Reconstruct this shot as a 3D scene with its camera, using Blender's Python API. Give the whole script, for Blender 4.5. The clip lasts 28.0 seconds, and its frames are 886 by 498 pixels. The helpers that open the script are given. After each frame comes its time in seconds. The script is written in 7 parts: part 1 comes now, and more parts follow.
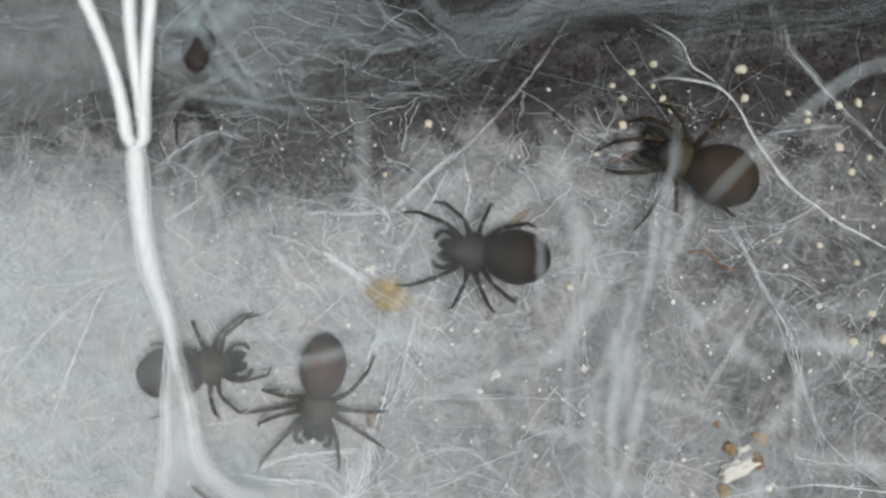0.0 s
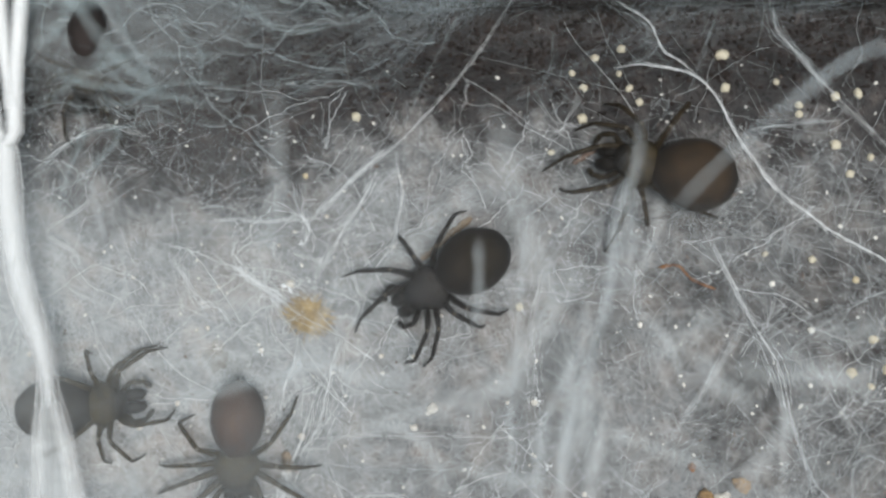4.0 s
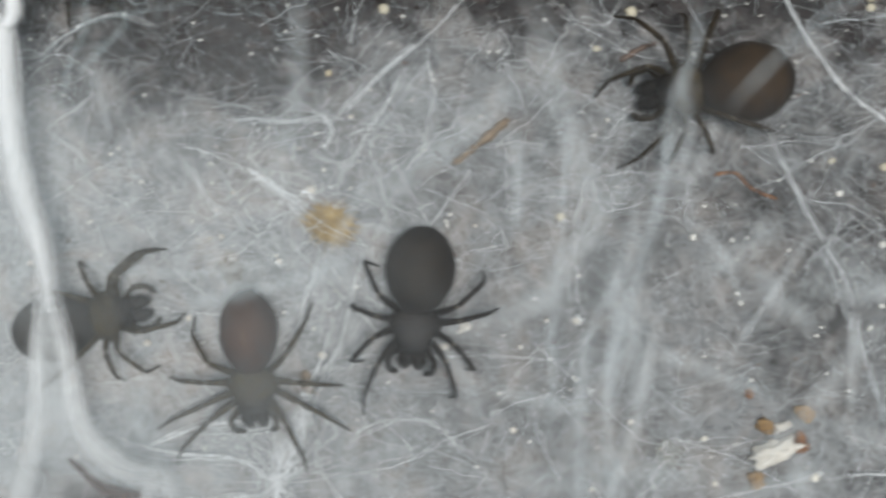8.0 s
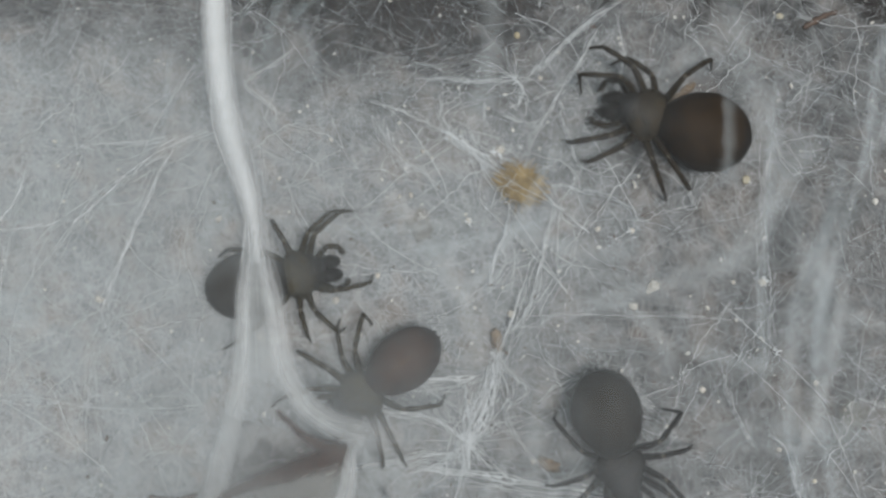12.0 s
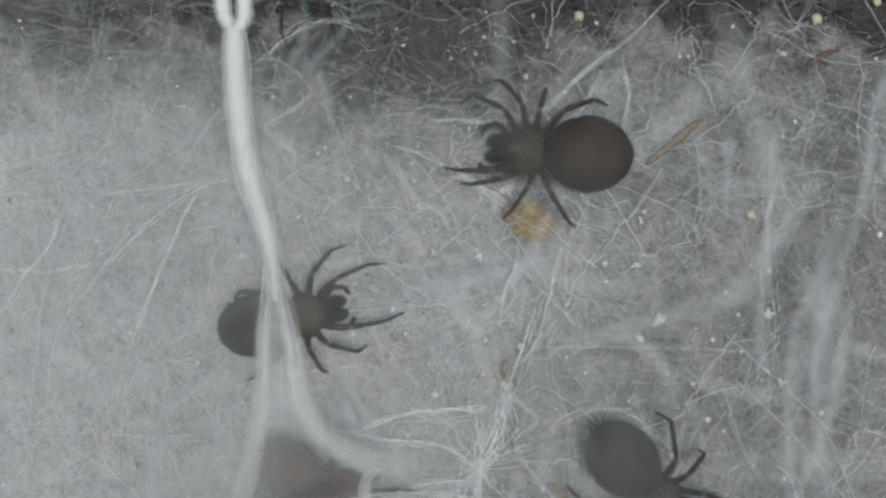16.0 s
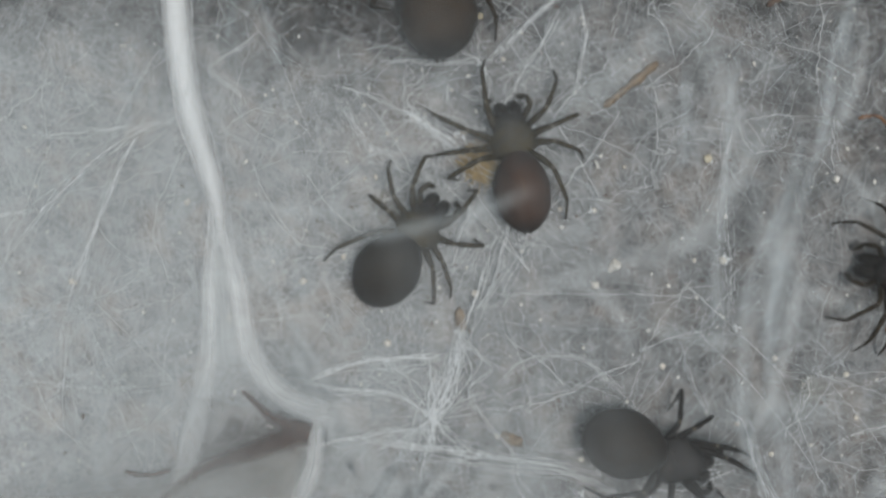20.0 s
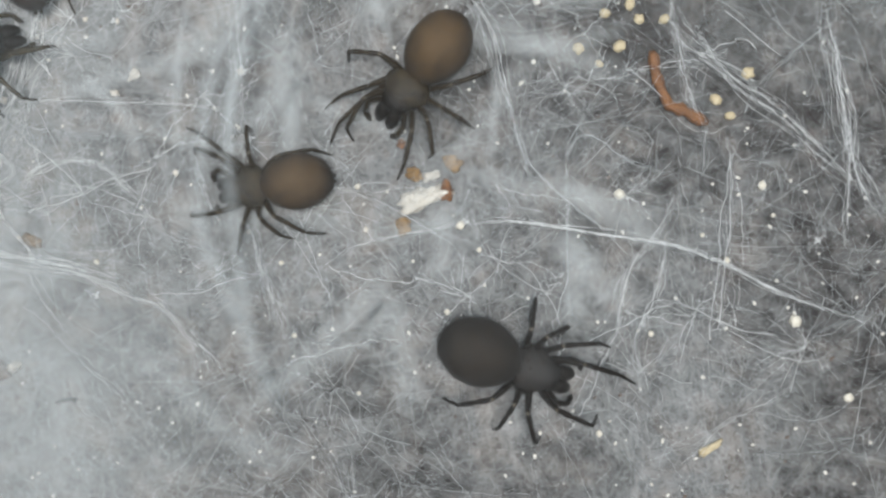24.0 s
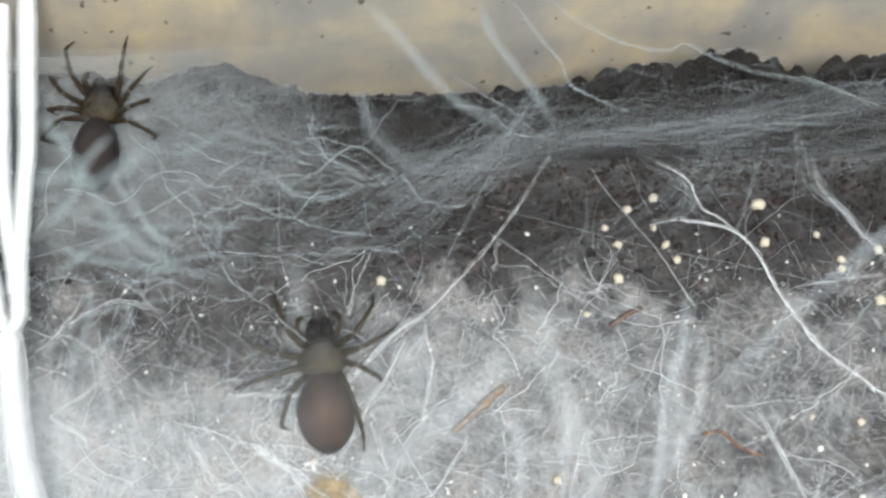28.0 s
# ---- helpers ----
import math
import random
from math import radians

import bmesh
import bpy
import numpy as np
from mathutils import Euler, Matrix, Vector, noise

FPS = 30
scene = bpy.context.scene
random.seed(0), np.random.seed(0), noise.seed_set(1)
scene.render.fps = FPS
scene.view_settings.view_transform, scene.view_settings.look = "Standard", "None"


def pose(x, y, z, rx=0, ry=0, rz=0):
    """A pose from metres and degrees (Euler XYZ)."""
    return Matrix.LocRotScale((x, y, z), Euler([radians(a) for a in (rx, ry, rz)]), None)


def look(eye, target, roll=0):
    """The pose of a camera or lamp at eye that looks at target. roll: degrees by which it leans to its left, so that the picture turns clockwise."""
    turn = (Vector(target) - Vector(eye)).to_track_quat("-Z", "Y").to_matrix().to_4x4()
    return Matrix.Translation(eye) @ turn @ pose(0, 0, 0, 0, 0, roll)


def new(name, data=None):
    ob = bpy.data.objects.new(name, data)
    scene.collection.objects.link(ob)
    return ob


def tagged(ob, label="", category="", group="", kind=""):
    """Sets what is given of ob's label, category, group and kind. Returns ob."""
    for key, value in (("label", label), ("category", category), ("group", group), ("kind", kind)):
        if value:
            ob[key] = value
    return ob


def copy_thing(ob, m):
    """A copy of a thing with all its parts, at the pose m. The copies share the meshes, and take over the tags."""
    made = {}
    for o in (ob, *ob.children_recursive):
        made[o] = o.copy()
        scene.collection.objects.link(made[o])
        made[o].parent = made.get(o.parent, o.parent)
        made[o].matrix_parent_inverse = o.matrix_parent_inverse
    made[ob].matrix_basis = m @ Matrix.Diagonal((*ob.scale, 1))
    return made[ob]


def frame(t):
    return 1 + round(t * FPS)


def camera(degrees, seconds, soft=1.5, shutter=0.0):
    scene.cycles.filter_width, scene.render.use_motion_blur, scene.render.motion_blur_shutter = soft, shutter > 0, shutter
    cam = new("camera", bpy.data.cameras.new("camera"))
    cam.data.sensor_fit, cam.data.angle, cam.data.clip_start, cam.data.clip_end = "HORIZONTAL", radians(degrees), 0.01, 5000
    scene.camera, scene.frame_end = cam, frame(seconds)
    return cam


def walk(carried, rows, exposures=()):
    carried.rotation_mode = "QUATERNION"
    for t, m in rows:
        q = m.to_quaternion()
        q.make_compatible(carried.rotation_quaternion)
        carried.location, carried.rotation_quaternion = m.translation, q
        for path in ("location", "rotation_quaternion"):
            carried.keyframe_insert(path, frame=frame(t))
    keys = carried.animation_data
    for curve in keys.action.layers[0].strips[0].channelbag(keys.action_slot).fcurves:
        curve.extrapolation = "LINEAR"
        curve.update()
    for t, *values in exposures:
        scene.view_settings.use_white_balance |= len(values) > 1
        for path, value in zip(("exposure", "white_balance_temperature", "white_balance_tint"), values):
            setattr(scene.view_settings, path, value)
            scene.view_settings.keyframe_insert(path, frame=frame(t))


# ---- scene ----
# Spiders in a small web-lined box. Lengths below are in centimetres unless said, one unit of the scene is a metre.
CM = 0.01

cam = camera(50, 28.0, soft=2.6, shutter=0.4)
# seconds, place in millimetres, turn in degrees
ROWS = (
    (0, -0.02, -0.02, 73.10, 2.48, -1.83, -1.01), (0.5, 0.44, 0.27, 73.06, 2.23, -2.27, -0.97), (1, 1.49, 0.15, 73.10, 2.54, -2.12, -1.03),
    (1.5, 2.29, 0.17, 72.35, 2.72, -1.93, -1.10), (2, 4.04, 1.27, 70.81, 2.85, -1.35, -0.97), (2.5, 4.32, 0.89, 68.62, 3.24, -1.15, -0.93),
    (4.5, 8.18, 1.07, 61.42, 2.42, -0.78, -0.75), (5, 11.47, 0.32, 59.63, 2.35, -0.26, -0.73), (5.5, 12.19, 0.02, 58.44, 2.46, -0.10, -0.73),
    (6, 12.26, -0.00, 58.35, 2.40, 0.04, -0.74), (6.5, 17.02, 1.55, 58.91, 2.78, 0.46, -0.56), (7, 20.75, 1.08, 58.67, 3.73, 0.75, -0.30),
    (7.5, 17.60, 0.47, 58.31, 2.65, -0.44, -0.50), (8, 5.34, -4.24, 57.64, 2.32, 0.40, -0.32), (8.5, 0.47, -3.68, 57.25, 0.13, -0.69, -0.17),
    (9, 0.70, -4.64, 57.74, 1.32, -0.22, -0.17), (9.5, 1.17, -4.64, 57.53, 1.30, -0.33, -0.06), (10, 0.95, -4.97, 57.68, 0.94, -0.28, 0.05),
    (10.5, -3.79, -8.00, 56.87, 2.49, -1.70, 0.26), (11, -6.58, -8.37, 56.73, 2.90, -1.93, 0.42), (11.5, -7.63, -7.81, 57.10, 3.15, -1.90, 0.27),
    (13.5, -10.95, -11.57, 58.17, 6.71, 0.60, 0.08), (14, -15.82, -10.92, 57.43, 2.28, 0.76, -0.21), (14.5, -15.80, -7.02, 58.57, 1.10, 0.89, 0.23),
    (15, -9.29, -3.35, 60.77, 0.94, 2.39, -0.07), (15.5, -5.15, -4.80, 59.77, 2.44, 0.43, -0.42), (16, -5.89, -6.39, 60.11, 4.03, 1.34, 0.02),
    (16.5, -9.05, -6.17, 59.05, 2.77, 0.12, 0.10), (17, -13.03, -10.71, 58.38, 1.63, -0.48, 0.51), (17.5, -11.45, -14.04, 58.15, 0.17, -0.66, 0.78),
    (18, -8.09, -13.20, 58.51, 0.31, -0.44, 0.68), (18.5, -7.64, -13.36, 57.95, 0.59, -0.66, 0.39), (19, -5.47, -10.70, 58.23, -0.25, -0.39, 0.17),
    (19.5, -4.96, -9.31, 58.49, 0.88, -0.66, -0.08), (20, -5.10, -6.49, 58.72, 0.93, -0.71, -0.21), (20.5, -4.59, -2.22, 59.44, 0.10, -0.42, -0.49),
    (21, -0.14, -0.16, 59.79, -1.25, 1.23, -0.39), (21.5, 11.86, -11.69, 58.74, 0.65, 1.20, 0.35), (22, 14.07, -15.14, 58.71, 0.40, 0.80, 1.34),
    (22.5, 20.18, -17.56, 58.29, 0.67, 1.74, 1.78), (24.5, 30.04, -17.69, 59.02, 0.53, 3.70, 1.17), (25, 27.49, -17.16, 58.77, 1.22, 2.64, 1.09),
    (25.5, 25.52, -14.02, 59.18, 1.12, 2.75, 0.92), (26, 21.59, -9.40, 59.23, 1.21, 1.12, 0.83), (26.5, 19.33, 1.39, 59.80, 0.76, 2.29, -0.11),
    (27, 11.79, 14.11, 60.61, 0.28, 1.16, -1.57), (27.5, 7.81, 13.35, 60.96, 2.26, -0.30, -2.13), (28, 2.41, 9.82, 60.16, 4.75, -2.69, -1.86),
)
walk(cam, [(t, pose(x / 1000, y / 1000, z / 1000, a, b, c)) for t, x, y, z, a, b, c in ROWS],
     exposures=((0, 0.15), (5, 0.2), (6.3, 0.3), (7, 0.45), (7.6, 0.25), (8.2, 0.05), (10.2, -0.02), (11, -0.13), (13.5, -0.46), (15, -0.42), (16.5, -0.35), (20, -0.30), (21, -0.11), (22, 0.05), (25, 0.29), (26, 0.19), (27, 0.37), (28, 0.72)))

# ---- light: a bright room above the open box ----
world = bpy.data.worlds.new("room")
scene.world = world
world.use_nodes = True
world.node_tree.nodes["Background"].inputs[0].default_value = (0.80, 0.92, 1.0, 1)
world.node_tree.nodes["Background"].inputs[1].default_value = 0.62

lamp_data = bpy.data.lights.new("ceiling_lamp", "AREA")
lamp_data.shape, lamp_data.size, lamp_data.energy, lamp_data.color = "DISK", 0.09, 0.85, (1.0, 0.97, 0.94)
lamp = new("ceiling_lamp", lamp_data)
lamp.matrix_world = look((0.05, -0.03, 0.30), (0.01, 0, 0))


# ---- materials ----
def material(name, rough=0.6, metal=0.0, spec=0.4):
    m = bpy.data.materials.new(name)
    m.use_nodes = True
    n = m.node_tree.nodes
    p = n["Principled BSDF"]
    p.inputs["Roughness"].default_value = rough
    p.inputs["Metallic"].default_value = metal
    p.inputs["Specular IOR Level"].default_value = spec
    return m, n, m.node_tree.links, p


def coords(n, l, scale=(1, 1, 1), rot=(0, 0, 0), kind="Object"):
    c = n.new("ShaderNodeTexCoord")
    mp = n.new("ShaderNodeMapping")
    mp.vector_type = "TEXTURE"  # turned first, then stretched
    mp.inputs["Scale"].default_value = tuple(1 / s for s in scale)
    mp.inputs["Rotation"].default_value = rot
    l.new(c.outputs[kind], mp.inputs[0])
    return mp.outputs[0]


def noise_tex(n, l, vec, scale, detail=4, rough=0.55, distort=0.0):
    t = n.new("ShaderNodeTexNoise")
    t.inputs["Scale"].default_value = scale
    t.inputs["Detail"].default_value = detail
    t.inputs["Roughness"].default_value = rough
    t.inputs["Distortion"].default_value = distort
    l.new(vec, t.inputs["Vector"])
    return t.outputs["Fac"]


def ramp(n, l, fac, *stops):
    r = n.new("ShaderNodeValToRGB")
    e = r.color_ramp.elements
    while len(e) < len(stops):
        e.new(0.5)
    for el, (p, c) in zip(e, stops):
        el.position = p
        el.color = (*c, 1) if len(c) == 3 else c
    l.new(fac, r.inputs[0])
    return r.outputs[0]


def grey(v):
    return (v, v, v)


def calc(n, l, op, a, b=None, clamp=False):
    m = n.new("ShaderNodeMath")
    m.operation, m.use_clamp = op, clamp
    for i, v in enumerate((a, b)):
        if v is None:
            continue
        if isinstance(v, (int, float)):
            m.inputs[i].default_value = v
        else:
            l.new(v, m.inputs[i])
    return m.outputs[0]


def mix(n, l, fac, a, b, blend="MIX"):
    m = n.new("ShaderNodeMix")
    m.data_type, m.blend_type = "RGBA", blend
    for sock, v in ((m.inputs["Factor"], fac), (m.inputs[6], a), (m.inputs[7], b)):
        if isinstance(v, (int, float)):
            sock.default_value = v
        elif isinstance(v, tuple):
            sock.default_value = (*v, 1)
        else:
            l.new(v, sock)
    return m.outputs[2]


def bump(n, l, height, p, strength=0.4, dist=0.0001):
    b = n.new("ShaderNodeBump")
    b.inputs["Strength"].default_value, b.inputs["Distance"].default_value = strength, dist
    l.new(height, b.inputs["Height"])
    l.new(b.outputs[0], p.inputs["Normal"])


def simple(name, dark, light, scale, rough=0.6, spec=0.4, strength=0.4, dist=0.0001):
    """A two-tone grained surface with fine relief; scale in features per metre."""
    m, n, l, p = material(name, rough, 0, spec)
    v = coords(n, l)
    a = noise_tex(n, l, v, scale, 6, 0.65)
    b = noise_tex(n, l, v, scale * 6, 3)
    f = calc(n, l, "ADD", calc(n, l, "MULTIPLY", a, 0.7), calc(n, l, "MULTIPLY", b, 0.3))
    l.new(ramp(n, l, f, (0.32, dark), (0.68, light)), p.inputs["Base Color"])
    bump(n, l, b, p, strength, dist)
    return m


def silk(name, alpha, colour=(0.8, 0.83, 0.84), streak=0.0, cells=900, stretch=(1, 1, 1), glow=0.4, fade=None):
    """Spun silk: pale fibre that lets part of the light through."""
    m, n, l, p = material(name, 0.55, 0, 0.3)
    p.inputs["Base Color"].default_value = (*colour, 1)
    clear = n.new("ShaderNodeBsdfTransparent")
    trans = n.new("ShaderNodeBsdfTranslucent")
    trans.inputs[0].default_value = (*colour, 1)
    both = n.new("ShaderNodeMixShader")
    both.inputs[0].default_value = glow
    l.new(p.outputs[0], both.inputs[1])
    l.new(trans.outputs[0], both.inputs[2])
    out = n.new("ShaderNodeMixShader")
    if streak:
        f = noise_tex(n, l, coords(n, l, stretch), cells, 5, 0.7, 0.6)
        f = calc(n, l, "ADD", alpha - streak, calc(n, l, "MULTIPLY", f, 2 * streak), True)
        if fade:
            # spun looser towards the south
            sep = n.new("ShaderNodeSeparateXYZ")
            l.new(coords(n, l), sep.inputs[0])
            y = calc(n, l, "DIVIDE", calc(n, l, "SUBTRACT", sep.outputs[1], fade[0]), fade[1] - fade[0], True)
            f = calc(n, l, "MULTIPLY", f, calc(n, l, "ADD", fade[2], calc(n, l, "MULTIPLY", y, 1 - fade[2])))
        l.new(f, out.inputs[0])
    else:
        out.inputs[0].default_value = alpha
    l.new(clear.outputs[0], out.inputs[1])
    l.new(both.outputs[0], out.inputs[2])
    l.new(out.outputs[0], n["Material Output"].inputs[0])
    return m


def soft_silk(name, alpha, colour, edge=1.0, ends=7.0):
    """A strip of silk that thins out towards its edges and its ends; in the strip's UV."""
    m = silk(name, alpha, colour)
    n, l = m.node_tree.nodes, m.node_tree.links
    sep = n.new("ShaderNodeSeparateXYZ")
    l.new(coords(n, l, kind="UV"), sep.inputs[0])

    def rise(v, steep):
        return calc(n, l, "MULTIPLY", calc(n, l, "MULTIPLY", calc(n, l, "MULTIPLY", v, calc(n, l, "SUBTRACT", 1.0, v)), 4.0), steep, True)

    across = calc(n, l, "POWER", rise(sep.outputs[1], 1.0 / edge), 1.5)
    f = calc(n, l, "MULTIPLY", across, rise(sep.outputs[0], ends / 4))
    streaks = noise_tex(n, l, coords(n, l, (2.5, 22, 1), kind="UV"), 1.0, 4, 0.65, 0.4)
    grain = noise_tex(n, l, coords(n, l), 700, 4, 0.6, 0.6)
    f = calc(n, l, "MULTIPLY", f, calc(n, l, "ADD", calc(n, l, "MULTIPLY", streaks, 1.1), calc(n, l, "MULTIPLY", grain, 0.9)))
    f = calc(n, l, "MULTIPLY", f, alpha, True)
    out = [k for k in n if k.bl_idname == "ShaderNodeMixShader"][-1]
    l.new(f, out.inputs[0])
    return m


def fibres(n, l, angle, scale, thin, stretch=14):
    """Thin pale lines that run one way, broken up, as matted silk shows them."""
    v = coords(n, l, (scale, scale / stretch, scale), (0, 0, radians(angle)))
    f = noise_tex(n, l, v, 1.0, 3, 0.6, 0.5)
    d = calc(n, l, "ABSOLUTE", calc(n, l, "SUBTRACT", f, 0.5))
    return calc(n, l, "SUBTRACT", 1.0, calc(n, l, "DIVIDE", d, thin), True)


def floor_material():
    m, n, l, p = material("silk_covered_soil", 0.8, 0, 0.2)
    v = coords(n, l)
    grain = noise_tex(n, l, v, 900, 5, 0.6)
    blot = noise_tex(n, l, v, 130, 4, 0.6)
    fine = noise_tex(n, l, v, 6000, 3, 0.7)
    soil = ramp(n, l, grain, (0.3, (0.006, 0.005, 0.005)), (0.55, (0.019, 0.015, 0.014)), (0.75, (0.062, 0.047, 0.042)))
    # how thick the silk lies: more to the west and south, little in the north-east and along the north bank
    sep = n.new("ShaderNodeSeparateXYZ")
    l.new(v, sep.inputs[0])
    x, y = sep.outputs[0], sep.outputs[1]
    west = calc(n, l, "MAXIMUM", calc(n, l, "MULTIPLY", x, -10.0), -0.26)
    edge = calc(n, l, "ADD", 0.0041, calc(n, l, "MULTIPLY", calc(n, l, "MULTIPLY", calc(n, l, "ADD", x, 0.009), 70.0, True), 0.0055))
    edge = calc(n, l, "ADD", edge, calc(n, l, "MULTIPLY", calc(n, l, "SUBTRACT", noise_tex(n, l, v, 260, 5, 0.6, 0.5), 0.5), 0.012))
    north = calc(n, l, "MAXIMUM", calc(n, l, "SUBTRACT", y, edge), 0.0)
    bank = calc(n, l, "MULTIPLY", north, -62.0)
    east = calc(n, l, "MULTIPLY", calc(n, l, "MAXIMUM", calc(n, l, "SUBTRACT", x, 0.045), 0.0), -2.0)
    lay = calc(n, l, "ADD", calc(n, l, "ADD", 0.335, calc(n, l, "ADD", west, east)), bank)
    # patches of thicker and thinner silk
    for px, py, size, amount in ((0.024, -0.014, 0.016, 0.18), (0.036, -0.026, 0.016, 0.15), (0.015, 0.003, 0.010, 0.14), (-0.005, -0.003, 0.012, 0.12), (-0.012, -0.010, 0.013, 0.08), (0.030, 0.009, 0.010, 0.08), (0.044, -0.027, 0.022, 0.06), (-0.008, 0.0095, 0.011, -0.26)):
        dist = n.new("ShaderNodeVectorMath")
        dist.operation = "DISTANCE"
        l.new(v, dist.inputs[0])
        dist.inputs[1].default_value = (px, py, 0)
        near = calc(n, l, "SUBTRACT", 1.0, calc(n, l, "DIVIDE", dist.outputs["Value"], size), True)
        lay = calc(n, l, "ADD", lay, calc(n, l, "MULTIPLY", near, amount))
    mid = noise_tex(n, l, v, 420, 5, 0.65, 0.6)
    for src, amount in ((blot, 0.46), (mid, 0.36), (grain, 0.40), (fine, 0.26)):
        lay = calc(n, l, "ADD", lay, calc(n, l, "MULTIPLY", calc(n, l, "SUBTRACT", src, 0.5), amount))
    lay = calc(n, l, "MINIMUM", calc(n, l, "MAXIMUM", lay, 0.012), 0.9)
    lines = None
    for k, ang in enumerate((12, 64, 103, 151, 37)):
        f = fibres(n, l, ang, 1300 + 420 * k, 0.022, 22)
        lines = f if lines is None else calc(n, l, "MAXIMUM", lines, f)
    # curled veins of thicker silk
    for scale, thin in ((170, 0.012), (420, 0.016), (900, 0.022)):
        d = calc(n, l, "ABSOLUTE", calc(n, l, "SUBTRACT", noise_tex(n, l, v, scale, 3, 0.6, 1.2), 0.5))
        lines = calc(n, l, "MAXIMUM", lines, calc(n, l, "SUBTRACT", 1.0, calc(n, l, "DIVIDE", d, thin), True))
    tint = ramp(n, l, noise_tex(n, l, v, 260, 4, 0.65, 0.6), (0.33, (0.375, 0.40, 0.40)), (0.48, (0.36, 0.375, 0.385)), (0.66, (0.425, 0.385, 0.355)))
    film = mix(n, l, lay, soil, tint)
    keep = calc(n, l, "MULTIPLY", lines, calc(n, l, "ADD", 0.04, calc(n, l, "MULTIPLY", lay, 0.5)))
    l.new(mix(n, l, keep, film, (0.74, 0.77, 0.78)), p.inputs["Base Color"])
    bump(n, l, calc(n, l, "ADD", calc(n, l, "MULTIPLY", grain, 0.7), calc(n, l, "MULTIPLY", lines, 0.5)), p, 0.3, 0.0002)
    return m


def veil_material(name, low, high, cells, x0, slope, north=0.2, corner=0.0, south=-1.0):
    """A sheet of silk so thin that it only greys what lies under it; denser to the west."""
    m = silk(name, 0.2, (0.615, 0.65, 0.66))
    n, l = m.node_tree.nodes, m.node_tree.links
    v = coords(n, l)
    a = calc(n, l, "MULTIPLY", calc(n, l, "SUBTRACT", noise_tex(n, l, v, cells, 5, 0.6, 0.8), 0.30), 2.5, True)
    s = noise_tex(n, l, coords(n, l, (1, 0.25, 1), (0, 0, radians(28))), cells * 6, 4, 0.7, 0.4)
    sep = n.new("ShaderNodeSeparateXYZ")
    l.new(v, sep.inputs[0])
    w = calc(n, l, "MULTIPLY", calc(n, l, "SUBTRACT", x0, sep.outputs[0]), slope)
    w = calc(n, l, "MINIMUM", calc(n, l, "MAXIMUM", w, 0.0), 1.0)
    f = calc(n, l, "ADD", calc(n, l, "MULTIPLY", a, 0.75), calc(n, l, "MULTIPLY", s, 0.45))
    f = calc(n, l, "MULTIPLY", f, calc(n, l, "ADD", low, calc(n, l, "MULTIPLY", w, high - low)), True)
    # it thins out to the north, and a second layer lies over the south-west corner
    a = calc(n, l, "MULTIPLY", calc(n, l, "SUBTRACT", north, sep.outputs[1]), 160.0, True)
    f = calc(n, l, "MULTIPLY", f, a)
    f = calc(n, l, "MULTIPLY", f, calc(n, l, "MULTIPLY", calc(n, l, "SUBTRACT", sep.outputs[1], south), 130.0, True))
    c = calc(n, l, "MULTIPLY", calc(n, l, "SUBTRACT", 0.013, sep.outputs[0]), 140.0, True)
    c = calc(n, l, "MULTIPLY", c, calc(n, l, "MULTIPLY", calc(n, l, "SUBTRACT", -0.0075, sep.outputs[1]), 170.0, True))
    f = calc(n, l, "ADD", f, calc(n, l, "MULTIPLY", calc(n, l, "MULTIPLY", c, corner), s), True)
    out = [k for k in n if k.bl_idname == "ShaderNodeMixShader"][-1]
    l.new(f, out.inputs[0])
    return m


def wall_material():
    m, n, l, p = material("stained_cream_plastic", 0.45, 0, 0.4)
    v = coords(n, l)
    a = noise_tex(n, l, v, 90, 5, 0.6, 0.4)
    s = noise_tex(n, l, v, 1100, 2, 0.5)
    base = ramp(n, l, a, (0.3, (0.19, 0.186, 0.175)), (0.46, (0.255, 0.24, 0.21)), (0.64, (0.40, 0.335, 0.225)))
    spots = ramp(n, l, s, (0.27, grey(1)), (0.31, grey(0)))
    l.new(mix(n, l, spots, base, (0.08, 0.065, 0.05)), p.inputs["Base Color"])
    bump(n, l, a, p, 0.3, 0.0003)
    return m


def carapace_material(name, dark, light):
    """Glossy grained chitin, black over the head; in the part's own space."""
    m, n, l, p = material(name, 0.27, 0, 0.32)
    v = coords(n, l)
    a, b = noise_tex(n, l, v, 1300, 5, 0.65, 0.6), noise_tex(n, l, v, 7000, 3)
    sep = n.new("ShaderNodeSeparateXYZ")
    l.new(v, sep.inputs[0])
    col = ramp(n, l, a, (0.32, dark), (0.68, light))
    head = calc(n, l, "MULTIPLY", calc(n, l, "ADD", sep.outputs[0], -0.0014), 1100.0, True)
    l.new(mix(n, l, calc(n, l, "MULTIPLY", head, 0.9), col, (0.004, 0.0032, 0.003)), p.inputs["Base Color"])
    bump(n, l, calc(n, l, "ADD", calc(n, l, "MULTIPLY", a, 1.2), b), p, 0.8, 0.00012)
    return m


